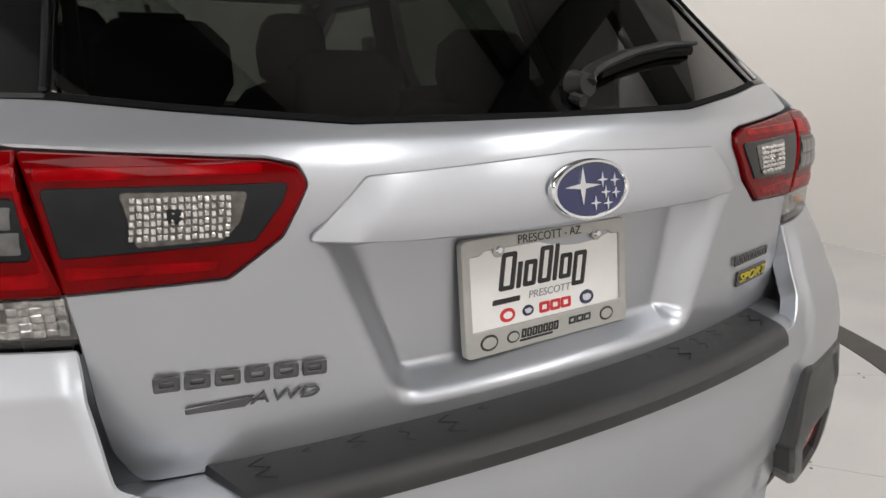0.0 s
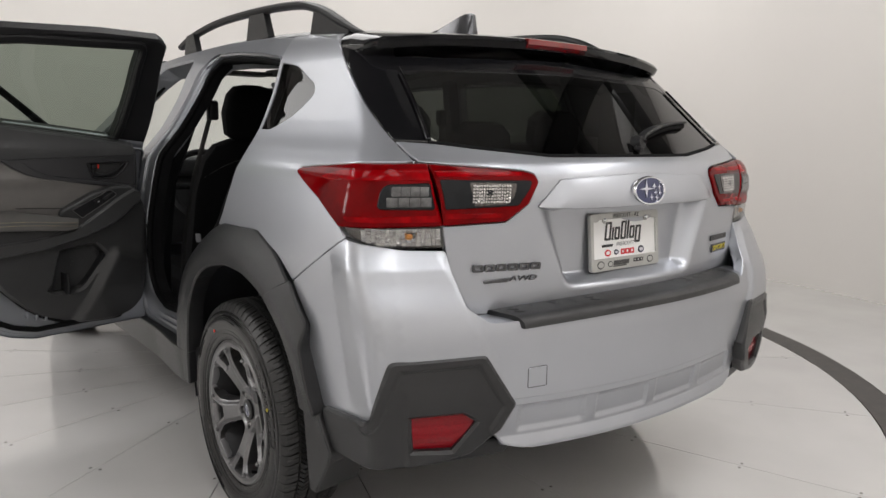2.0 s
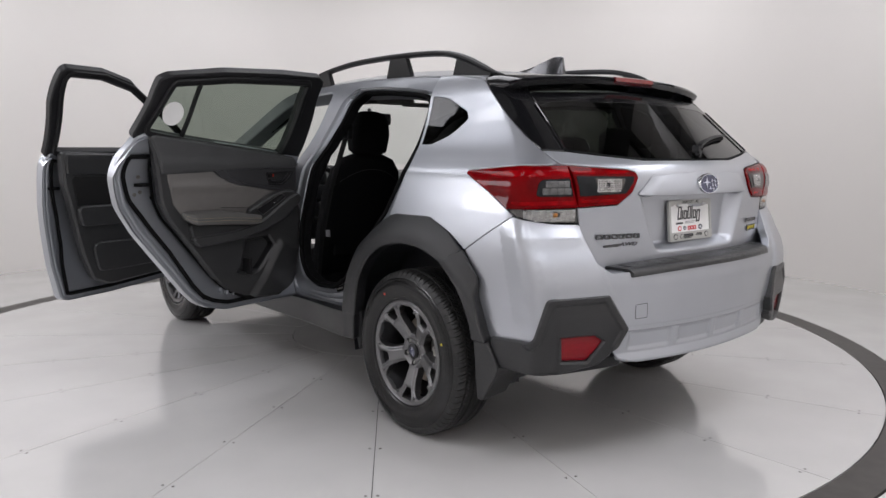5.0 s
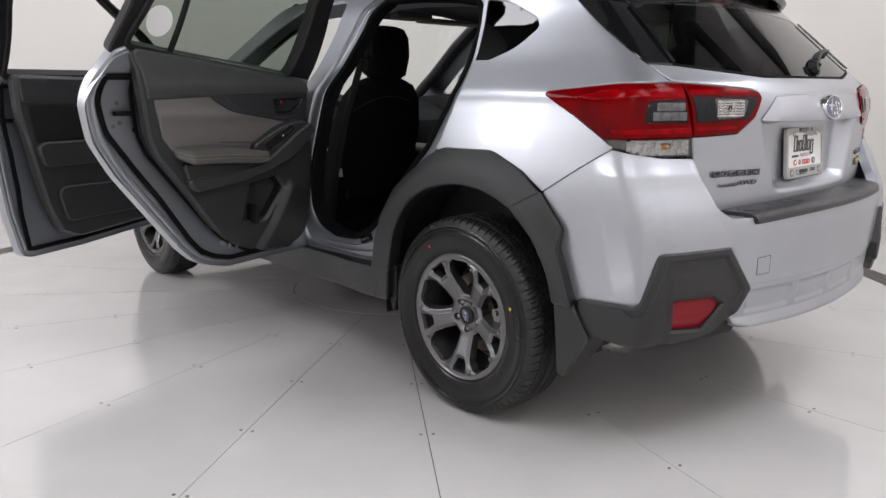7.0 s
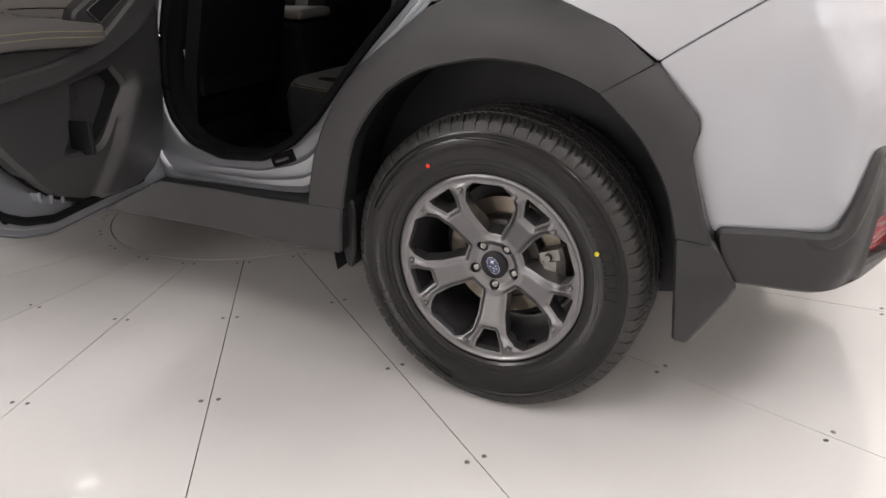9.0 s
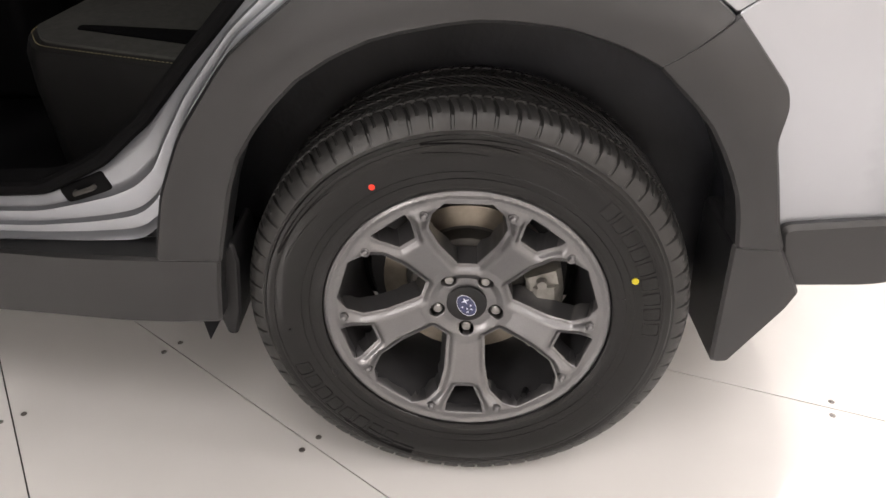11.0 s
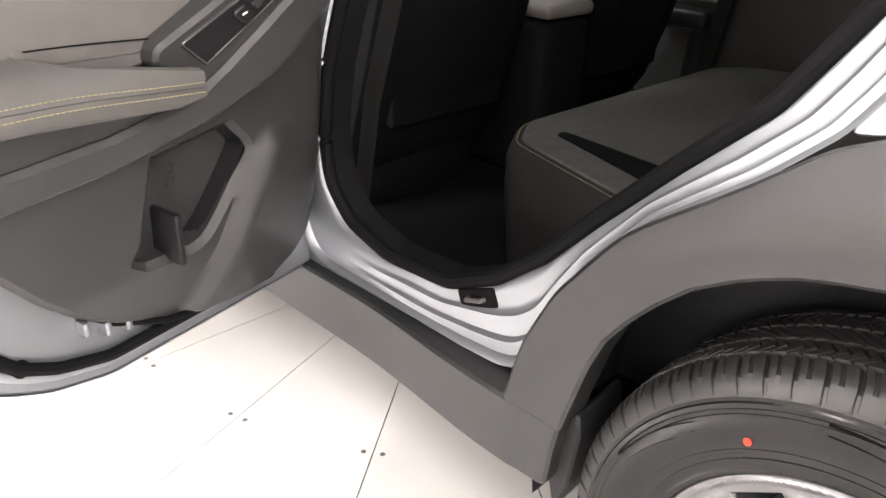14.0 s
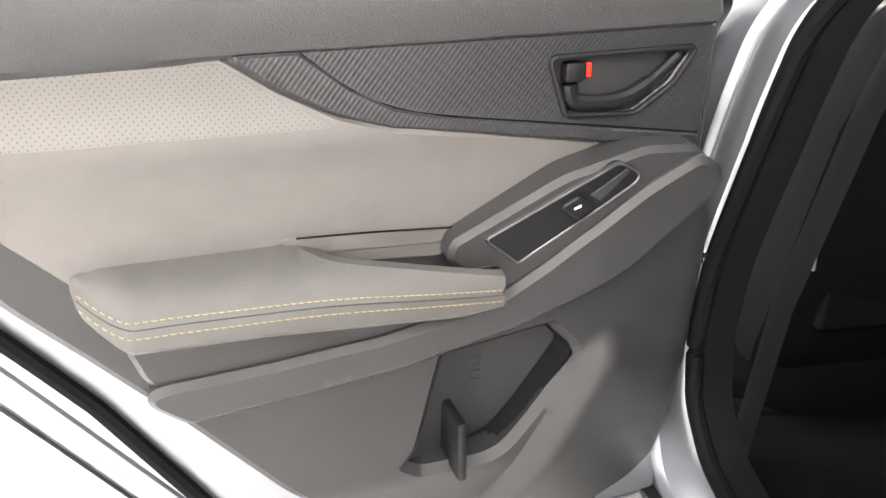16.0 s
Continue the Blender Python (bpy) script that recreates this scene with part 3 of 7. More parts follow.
def wheel_meshes():
    W = {}
    # tyre: 225/60 R17, tread blocks cut by grooves
    R = 0.351
    prof = [(-0.075, 0.214, 0), (-0.092, 0.2215, 0), (-0.1030, 0.2272, 0), (-0.1065, 0.2335, 0), (-0.1055, 0.2400, 0), (-0.1070, 0.2480, 0), (-0.1100, 0.2620, 0), (-0.1128, 0.2820, 0), (-0.1115, 0.2980, 0), (-0.1092, 0.3055, 0), (-0.1102, 0.3075, 0), (-0.1098, 0.3125, 0), (-0.1078, 0.3145, 0), (-0.1066, 0.3185, 0), (-0.1050, 0.3225, 5), (-0.1010, 0.3310, 5), (-0.0945, 0.3400, 5)]
    half = [(-0.084, 0.3462, 1), (-0.066, 0.3494, 1), (-0.0635, 0.3498, 1), (-0.0620, 0.3430, 0), (-0.0585, 0.3430, 0), (-0.0570, 0.3503, 3), (-0.040, 0.3508, 3), (-0.0235, R, 3), (-0.0220, 0.3435, 0), (-0.0180, 0.3435, 0), (-0.0165, R, 4), (-0.006, R, 4)]
    tread = half + [(-x, r, c) for x, r, c in half[::-1]]
    back = [(-x, r, c) for x, r, c in prof[::-1]]
    full = prof + tread + back
    rows, pitch = [], 70
    for k in range(pitch):
        for f, cut in ((0.0, 0), (0.27, 0), (0.31, 1), (0.43, 1), (0.47, 0), (0.71, 0), (0.75, 2), (0.85, 2), (0.89, 0)):
            row = []
            for x, r, kind in full:
                sh = 0.0
                if kind == 3:
                    sh = 0.9 * math.copysign(abs(x) - 0.04, x) / 0.018 * 0.5
                if kind == 4:
                    sh = -0.6 * x / 0.0165
                if kind in (1, 5):
                    sh = 0.3 * min(0.03, abs(x) - 0.06) / 0.03
                ang = 2 * math.pi * (k + f + sh) / pitch
                rr = r
                if kind in (1, 5) and cut == 1:
                    rr -= 0.0060 if kind == 1 else 0.0045
                if kind in (3, 4) and cut:
                    rr -= 0.0070 if cut == 2 else 0.0055
                if kind == 1 and cut == 2:
                    rr -= 0.0025
                row.append((x, rr * math.cos(ang), rr * math.sin(ang)))
            rows.append(row)
    rows.append(rows[0])
    a, b = len(prof) - 4, len(prof) + len(tread) + 3
    side = join(loft([r[:a + 1] for r in rows]), loft([r[b:] for r in rows]))
    W["tyre"] = mesh_of("tyre", *side, RUBBER, 28)
    W["tread"] = mesh_of("tread", *loft([r[a:b + 1] for r in rows]), TREADM, 28)
    # barrel
    W["barrel"] = mesh_of("barrel", *turned([(-0.100, 0.216), (-0.088, 0.205), (-0.06, 0.200), (-0.03, 0.192), (0.06, 0.186), (0.095, 0.200), (0.105, 0.214), (0.07, 0.217), (-0.075, 0.217), (-0.098, 0.219)], 72), BARREL)
    # face: five crowned spokes that fork towards the rim
    holes = []
    big = [(-0.036, 0.2030, 0.006), (0.036, 0.2030, 0.006), (0.0545, 0.182, 0.010), (0.0605, 0.154, 0.012), (0.046, 0.118, 0.06), (0.0225, 0.082, 0.010), (0.016, 0.0715, 0.004), (-0.016, 0.0715, 0.004), (-0.0225, 0.082, 0.010), (-0.046, 0.118, 0.06), (-0.0605, 0.154, 0.012), (-0.0545, 0.182, 0.010)]
    small = [(-0.034, 0.2025), (0.034, 0.2025), (0.031, 0.184), (0.0165, 0.153), (-0.0165, 0.153), (-0.031, 0.184)]

    def turn(p, a):
        return (p[0] * math.cos(a) + p[1] * math.sin(a), -p[0] * math.sin(a) + p[1] * math.cos(a)) + tuple(p[2:])
    for k in range(5):
        a = radians(72 * k)
        holes.append(rounded([turn(p, a) for p in big], 0.020, 0.006))
        holes.append(rounded([turn(p, a + radians(36)) for p in small], 0.005, 0.006))
    windows = np.vstack([rounded([turn(p, radians(72 * k)) for p in big], 0.020, 0.0014) for k in range(5)] + [rounded([turn(p, radians(72 * k + 36)) for p in small], 0.005, 0.0014) for k in range(5)])
    for k in range(5):
        a = radians(54 + 72 * k)
        holes.append(circle(-0.05 * math.cos(a), 0.05 * math.sin(a), 0.0135, n=16))

    def dish(q):
        r = np.hypot(q[:, 0], q[:, 1])
        x = np.interp(r, [0, 0.036, 0.05, 0.075, 0.11, 0.15, 0.185, 0.203, 0.2125, 0.219, 0.2235], [-0.058, -0.058, -0.058, -0.062, -0.074, -0.088, -0.0975, -0.100, -0.1005, -0.104, -0.101])
        d = np.concatenate([np.sqrt(((q[k:k + 400, None, :] - windows[None])**2).sum(2)).min(1) for k in range(0, len(q), 400)])
        crown = 0.0095 * (1 - np.exp(-(d / 0.0075)**2)) * np.clip((0.207 - r) / 0.02, 0, 1) * np.clip((r - 0.040) / 0.02, 0.35, 1)
        return np.stack([x - crown + 0.004 * np.clip((0.2 - r) / 0.02, 0, 1), q[:, 0], q[:, 1]], 1)
    front = sheet(circle(0, 0, 0.2235, n=144), dish, holes, 0.0034, 0.036, 0.0020, out=(-1, 0, 0), true=True)
    W["face"] = mesh_of("face", front[0], front[1], ALLOY, 50, front[2])
    W["nut"] = mesh_of("nut", *turned([(-0.058, 0.0001), (-0.0575, 0.0062), (-0.055, 0.0085), (-0.040, 0.0095), (-0.03, 0.0115)], 16), NUTM)
    W["bolt"] = mesh_of("bolt", *turned([(-0.0040, 0.0001), (-0.0034, 0.0038), (-0.0008, 0.0058), (0.0006, 0.0062), (0.0008, 0.0074), (0.006, 0.0080)], 16), ALLOY)
    W["cap"] = mesh_of("cap", *turned([(-0.0650, 0.0001), (-0.0650, 0.029), (-0.063, 0.0325), (-0.05, 0.033)], 36), CLAD_SOFT)
    def face(u, v, w):
        c, q = math.cos(radians(62)), math.sin(radians(62))
        return (-w, -(u * c + v * q), -u * q + v * c)
    W["badge"] = mesh_of("badge", *flat(circle(0, 0, 0.0205, 0.0135), face, 0.0655, thick=0.002), BLUE)
    marks = [flat(star(x, y, r), face, 0.0668, thick=0.001, edge=0.0002) for x, y, r in ((-0.009, 0.002, 0.0075), (0.003, 0.006, 0.003), (0.010, 0.004, 0.003), (0.006, -0.002, 0.003), (0.012, -0.004, 0.003), (0.0, -0.007, 0.003))]
    ringm = [[face(r * math.cos(2 * math.pi * k / 36), r * 0.66 * math.sin(2 * math.pi * k / 36), x) for k in range(36)] for x, r in ((0.0645, 0.0220), (0.0668, 0.0216), (0.0668, 0.0206), (0.0645, 0.0203))]
    W["mark"] = mesh_of("mark", *join(loft(ringm, True), *marks), CHROME)
    W["disc"] = mesh_of("disc", *turned([(0.012, 0.104), (0.008, 0.106), (0.008, 0.143), (0.026, 0.1435), (0.028, 0.10)], 60), DISC)
    W["hat"] = mesh_of("hat", *turned([(-0.016, 0.020), (-0.016, 0.088), (-0.013, 0.094), (-0.002, 0.0965), (0.014, 0.098), (0.014, 0.107)], 60), HATM)
    cal = []
    for a0, a1, r0, r1, x0, x1 in ((-32, 32, 0.098, 0.158, -0.050, 0.045), (-22, 22, 0.108, 0.150, -0.058, -0.048)):
        rr = []
        for i in range(9):
            a = radians(a0 + (a1 - a0) * i / 8 - 12)
            rr.append([(x, -r * math.cos(a), r * math.sin(a)) for x, r in ((x0, r0 + 0.006), (x0 + 0.006, r0), (x1, r0), (x1, r1), (x0 + 0.008, r1), (x0, r1 - 0.008))])
        cal.append(loft(rr, True, True))
    cal.append(moved(turned([(-0.066, 0.0001), (-0.066, 0.012), (-0.05, 0.014)], 14), pose(0, -0.125, -0.02)))
    cal.append(moved(turned([(-0.064, 0.0001), (-0.064, 0.008), (-0.05, 0.009)], 12), pose(0, -0.120, 0.03)))
    W["caliper"] = mesh_of("caliper", *moved(join(*cal), pose(0.016, 0, 0)), CAST)
    W["plate"] = mesh_of("plate", *turned([(0.044, 0.03), (0.048, 0.17), (0.06, 0.178)], 40), BARREL)
    # raised marks of the sidewall: plain bars, no letters
    bars = []
    def on_wall(a, r, off=0.0006):
        x = float(np.interp(r, [0.248, 0.262, 0.282, 0.298, 0.3055], [-0.1070, -0.1100, -0.1128, -0.1115, -0.1092])) - off
        return (x, r * math.cos(a), r * math.sin(a))
    for base, n, step in ((318, 8, 5.9), (158, 9, 5.7)):
        for k in range(n):
            a0 = base + (k - n / 2) * step
            loop = []
            for p, q in ((0.0, 0.2725), (0.25, 0.2715), (0.5, 0.2715), (0.72, 0.2725), (0.74, 0.285), (0.72, 0.2965), (0.5, 0.2975), (0.25, 0.2975), (0.0, 0.2965), (-0.02, 0.285)):
                loop.append(on_wall(radians(a0 + p * step), q))
            bars.append(tube(loop + loop[:1], 0.00085, 5, 1.0, (1, 0, 0)))
    for r, w in ((0.2585, 0.0006), (0.3005, 0.0007), (0.2465, 0.0006)):
        bars.append(tube([on_wall(2 * math.pi * k / 120, r, 0.0002) for k in range(121)], w, 5, 1.0, (1, 0, 0)))
    for base, n, step in ((100, 14, 2.0), (35, 10, 2.2), (250, 12, 2.0)):
        for k in range(n):
            a0 = base + k * step
            rr = []
            for f in (0.0, 1.0):
                a = radians(a0 + f * step * 0.6)
                rr.append([(x, r * math.cos(a), r * math.sin(a)) for x, r in ((-0.103, 0.2465), (-0.1072, 0.247), (-0.1085, 0.2535), (-0.104, 0.254))])
            bars.append(loft(rr, False, True))
    for base in (75, 285, 20):
        for k, wdt in ((0, 26), (1, 18)):
            rr = []
            for i in range(14):
                f = i / 13
                a = radians(base + f * wdt + 2)
                r = 0.306 - 0.012 * k - 0.008 * f
                rr.append([(-0.108, r * math.cos(a), r * math.sin(a)), (-0.1140, (r - 0.0012) * math.cos(a), (r - 0.0012) * math.sin(a)), (-0.108, (r - 0.0026) * math.cos(a), (r - 0.0026) * math.sin(a))])
            bars.append(loft(rr))
    W["marks"] = [mesh_of("sidewall_mark", *b, RUBBER) for b in bars]
    W["red_dot"] = mesh_of("red_dot", *moved(turned([(-0.1130, 0.0001), (-0.1129, 0.0045), (-0.109, 0.005)], 14), pose(0, 0.137, 0.231)), RED_TAB)
    W["yellow_dot"] = mesh_of("yellow_dot", *moved(turned([(-0.1130, 0.0001), (-0.1129, 0.005), (-0.109, 0.0055)], 14), pose(0, -0.250, 0.088)), YELLOW)
    W["valve"] = mesh_of("valve", *tube([(-0.075, -0.105, -0.165), (-0.098, -0.100, -0.158)], 0.005, 8), SEAL)
    return W


WHEEL = wheel_meshes()

# ---- the car ----
CAR = thing("car", "silver metallic crossover car with open doors on a white turntable", "car", m=CAR_POSE)

# edges shared by several panels, as (y, z) on the flank
DOOR_EDGE = [(0.105, 1.445), (0.062, 1.215), (0.045, 1.12), (0.068, 1.05), (0.106, 0.967), (0.135, 0.918)]
ARCH_OUT = [(0.135, 0.918), (0.084, 0.928), (-0.125, 0.930), (-0.247, 0.878), (-0.330, 0.818)]
QUARTER_GLASS = [(0.088, 1.428, 0.012), (-0.02, 1.414, 0.25), (-0.150, 1.354, 0.05), (-0.174, 1.322, 0.03), (-0.105, 1.256, 0.25), (-0.01, 1.218, 0.06), (0.052, 1.218, 0.008)]


def tail_y(x, z, bumper=False):
    return float(on_tail(0, bumper)(np.array([[x, z]]))[0][1])


def quarter(side):
    edge = [(at_y(y, z), z) for y, z in DOOR_EDGE]
    arch = [(at_y(y, z), z) for y, z in ARCH_OUT[1:]]
    seam = [(at_xy(0.812, -0.516), 0.942), (at_xy(0.80, -0.548), 0.962)]
    lamp = [(at_xy(0.80, -0.505), 0.992), (at_xy(0.808, -0.42), 1.048), (at_xy(0.812, -0.305), 1.110), (at_xy(0.812, -0.310), 1.122, 0.004), (at_xy(0.745, -0.52), 1.144), (at_xy(0.660, -0.63), 1.147, 0.002)]
    gap = [(at_xy(0.661, -0.612), 1.158, 0.004), (at_xy(0.634, -0.225), 1.452, 0.02), (at_xy(0.632, -0.17), 1.494, 0.01)]
    roof = [(at_y(-0.05, 1.507), 1.507, 0.01), (at_y(0.10, 1.514), 1.514, 0.002)]
    out = rounded(edge + arch + seam + lamp + gap + roof, 0.008, 0.02)
    hole = rounded([(at_y(y, z), z, r) for y, z, r in QUARTER_GLASS], 0.01, 0.015)
    nm = "quarter_panel"
    q = part(nm, sheet(out, on_corner(0, False, side), [hole], 0.016, 0.03, 0.002, gap=0.0007, true=True), PAINT, CAR, "silver metallic rear quarter panel")
    g = rounded([(at_y(y, z), z, r) for y, z, r in QUARTER_GLASS], 0.01, 0.015)
    part("quarter_glass", sheet(g, on_corner(-0.004, False, side), (), 0.03, 0.0), GLASS_DARK, q, "dark tinted quarter window")
    part("inner_trim", sheet(g, on_corner(-0.040, False, side), (), 0.03, 0.006, 0.002), CLAD_SOFT, q, "black pillar trim behind the glass")
    c = np.array([at_y(-0.05, 1.32), 1.32])
    rim = c + (g - c) * 0.76
    part("glass_border", sheet(g + (g - c) * -0.004, on_corner(-0.007, False, side), [rim], 0.02, 0.006, 0.001), GLOSS, q)
    return q


for s in (-1, 1):
    quarter(s)


def at_tail(x, z, side=-1):
    """The corner coordinate of a point of the tail."""
    return at_xy(x, tail_y(side * x, z))


def quarter_edge(z):
    """Corner coordinate of the quarter panel's edge beside the rear window."""
    a, b = at_xy(0.661, -0.612), at_xy(0.634, -0.225)
    return a + (b - a) * (z - 1.158) / 0.294


def tilted(off, k, c, zc, seed):
    """A small optic facet, tilted its own way."""
    tx, tz = 0.34 * math.sin(seed * 12.9), 0.30 * math.sin(seed * 7.3 + 1.0)
    return lambda a, z: off + tx * (a * k - c) + tz * (z - zc)


def tail_lamp(side):
    def T(x, z, *r):
        return (at_tail(x, z, side), z) + r
    red = rounded([(at_xy(0.812, -0.305), 1.112), (at_xy(0.812, -0.312), 1.119), (at_xy(0.745, -0.52), 1.141), T(0.647, 1.143, 0.002), T(0.6235, 0.995, 0.002), (at_xy(0.797, -0.512), 0.991), (at_xy(0.805, -0.42), 1.052)], 0.006, 0.015)
    lamp = part("tail_lamp", sheet(red, on_corner(0.007, False, side), (), 0.015, 0.03, 0.003, true=True), LENS_RED, CAR, "red tail lamp with smoked and clear lenses")
    band = rounded([(at_xy(0.806, -0.42), 1.106), (at_xy(0.79, -0.50), 1.124), T(0.6485, 1.131), T(0.6285, 1.003), (at_xy(0.790, -0.545), 1.003), (at_xy(0.797, -0.53), 1.012), T(0.635, 1.018), T(0.648, 1.105), (at_xy(0.775, -0.56), 1.105), (at_xy(0.80, -0.47), 1.098)], 0.004, 0.012)
    part("light_bar", sheet(band, on_corner(0.0082, False, side), (), 0.012, 0.004, 0.002, true=True), LENS_BRIGHT, lamp, "bright red light guide")
    # smoked window with two rows of lit cells behind it
    u0, u1 = at_xy(0.797, -0.535), at_tail(0.650, 1.060, side)
    ua, ub = u0 + 0.42 * (u1 - u0), u0 + 0.47 * (u1 - u0)
    sm = rounded([(ua, 1.036, 0.010), (ub, 1.093, 0.024), T(0.652, 1.097), T(0.6425, 1.034)], 0.006, 0.008)
    win = part("smoked_lens", sheet(sm, on_corner(0.0095, False, side), (), 0.012, 0.006, 0.002, true=True), SMOKE, lamp, "smoked grey lens with cells behind it")
    for j in range(2):
        z0, z1 = (1.0405, 1.0635) if j == 0 else (1.0665, 1.0895)
        lo = (ub if j else ua) + 0.10 * (u1 - u0)
        for k in range(4):
            w = (at_tail(0.651 if j else 0.645, z0, side) + 0.003 - lo) / 4
            a0, a1 = lo + w * k, lo + w * (k + 1) - 0.0014 * (1 if w > 0 else -1)
            cell = rounded([(a0, z0), (a1, z0), (a1, z1), (a0, z1)], 0.002, 0.006)
            def bulge(a, z, c=0.5 * (a0 + a1), zc=0.5 * (z0 + z1)):
                return 0.0116 - 4.0 * (a * ARC - c)**2 - 8.0 * (z - zc)**2
            part("lens_cell", sheet(cell, on_corner(bulge, False, side), (), 0.004, 0.003, 0.0006, true=True), SMOKE_CELL, win)
    cl = rounded([(at_xy(0.796, -0.518), 0.985), T(0.622, 0.989), T(0.6145, 0.937), (at_xy(0.70, -0.64), 0.9395), (at_xy(0.770, -0.583), 0.953), (at_xy(0.797, -0.535), 0.967)], 0.004, 0.012)
    part("indicator_lens", sheet(cl, on_corner(-0.014, False, side), (), 0.012, 0.004, 0.001), LENS_LOW, lamp, "clear indicator lens over an amber bulb")
    part("clear_cover", sheet(cl, on_corner(0.005, False, side), (), 0.012, 0.02, 0.003), CLEAR, lamp)
    f = on_corner(-0.006, False, side)
    bc = f(np.array([[at_xy(0.69, -0.645), 0.966]]))[0]
    bulb = [[tuple(bc + np.array((math.cos(a) * math.sin(b) * 0.011, math.sin(a) * math.sin(b) * 0.009, math.cos(b) * 0.008))) for a in np.linspace(0, 2 * math.pi, 12, endpoint=False)] for b in np.linspace(0.05, 3.09, 8)]
    part("bulb", loft(bulb, True, True), AMBER, lamp, "amber indicator bulb")
    c0, c1 = at_xy(0.778, -0.575), at_tail(0.626, 0.96, side)
    for k in range(16):
        for j in range(5):
            if k in (9, 10) and j in (2, 3):
                continue
            zl = 0.943 + 0.0085 * j + 0.010 * max(0.0, 1 - k / 3.0) * (1 - j / 5)
            a0 = c0 + (c1 - c0) * k / 16
            a1 = c0 + (c1 - c0) * (k + 0.82) / 16
            cell = rounded([(a0, zl), (a1, zl), (a1, zl + 0.0072), (a0, zl + 0.0072)], 0.0008, 0.02)
            part("lens_flute", sheet(cell, on_corner(tilted(-0.0105, ARC, 0.5 * (a0 + a1), zl + 0.0036, 16 * k + j), False, side), (), 0.02, 0.003, 0.0012), CELL, lamp, angle=12)
    # the half that sits on the tailgate
    def mx(x):
        return side * x
    inn = rounded([(mx(0.645), 1.142, 0.002), (mx(0.412), 1.125), (mx(0.384), 1.117), (mx(0.378), 1.101), (mx(0.409), 1.046), (mx(0.466), 1.004), (mx(0.6215), 0.996, 0.002)], 0.010, 0.015)
    il = part("inner_lamp", sheet(inn, on_tail(0.007), (), 0.014, 0.02, 0.003, true=True), LENS_RED, lamp, "inner half of the red tail lamp")
    dk = rounded([(mx(0.633), 1.106), (mx(0.396), 1.103), (mx(0.405), 1.083), (mx(0.437), 1.042), (mx(0.622), 1.034)], 0.005, 0.012)
    for zz, x0 in ((1.120, 0.42), (1.016, 0.475)):
        bb = rounded([(mx(0.636 if zz > 1.1 else 0.620), zz - 0.006), (mx(0.636 if zz > 1.1 else 0.620), zz + 0.006), (mx(x0), zz + 0.004), (mx(x0), zz - 0.004)], 0.003, 0.02)
        part("light_bar", sheet(bb, on_tail(0.0082), (), 0.02, 0.004, 0.002, true=True), LENS_BRIGHT, lamp)
    part("smoked_panel", sheet(dk, on_tail(0.0095), (), 0.012, 0.006, 0.001, true=True), SMOKE, lamp)
    rv = rounded([(mx(0.563), 1.100), (mx(0.440), 1.096), (mx(0.452), 1.062), (mx(0.470), 1.045), (mx(0.552), 1.042)], 0.005, 0.010)
    part("reversing_lens", sheet(rv, on_tail(0.011), (), 0.01, 0.006, 0.001), LENS_LOW, lamp, "clear ribbed reversing lens")
    for k in range(15):
        for j in range(6):
            x = 0.458 + 0.0066 * k + 0.004 * (5 - j) / 5
            z = 1.048 + 0.0080 * j
            cell = rounded([(mx(x + 0.0015), z + 0.0015), (mx(x + 0.004), z + 0.0015), (mx(x + 0.004), z + 0.0055), (mx(x + 0.0015), z + 0.0055)], 0.0003, 0.02)
            part("lens_cell", sheet(cell, on_tail(tilted(0.0132, 1.0, mx(x + 0.0027), z + 0.0035, 16 * k + j)), (), 0.02, 0.001, 0.0013), CELL, lamp, angle=10)
    part("bulb", sheet(circle(mx(0.515), 1.074, 0.007, n=16), on_tail(0.0135), (), 0.01, 0.004, 0.002), SMOKE, lamp)
    return lamp


for s in (-1, 1):
    tail_lamp(s)


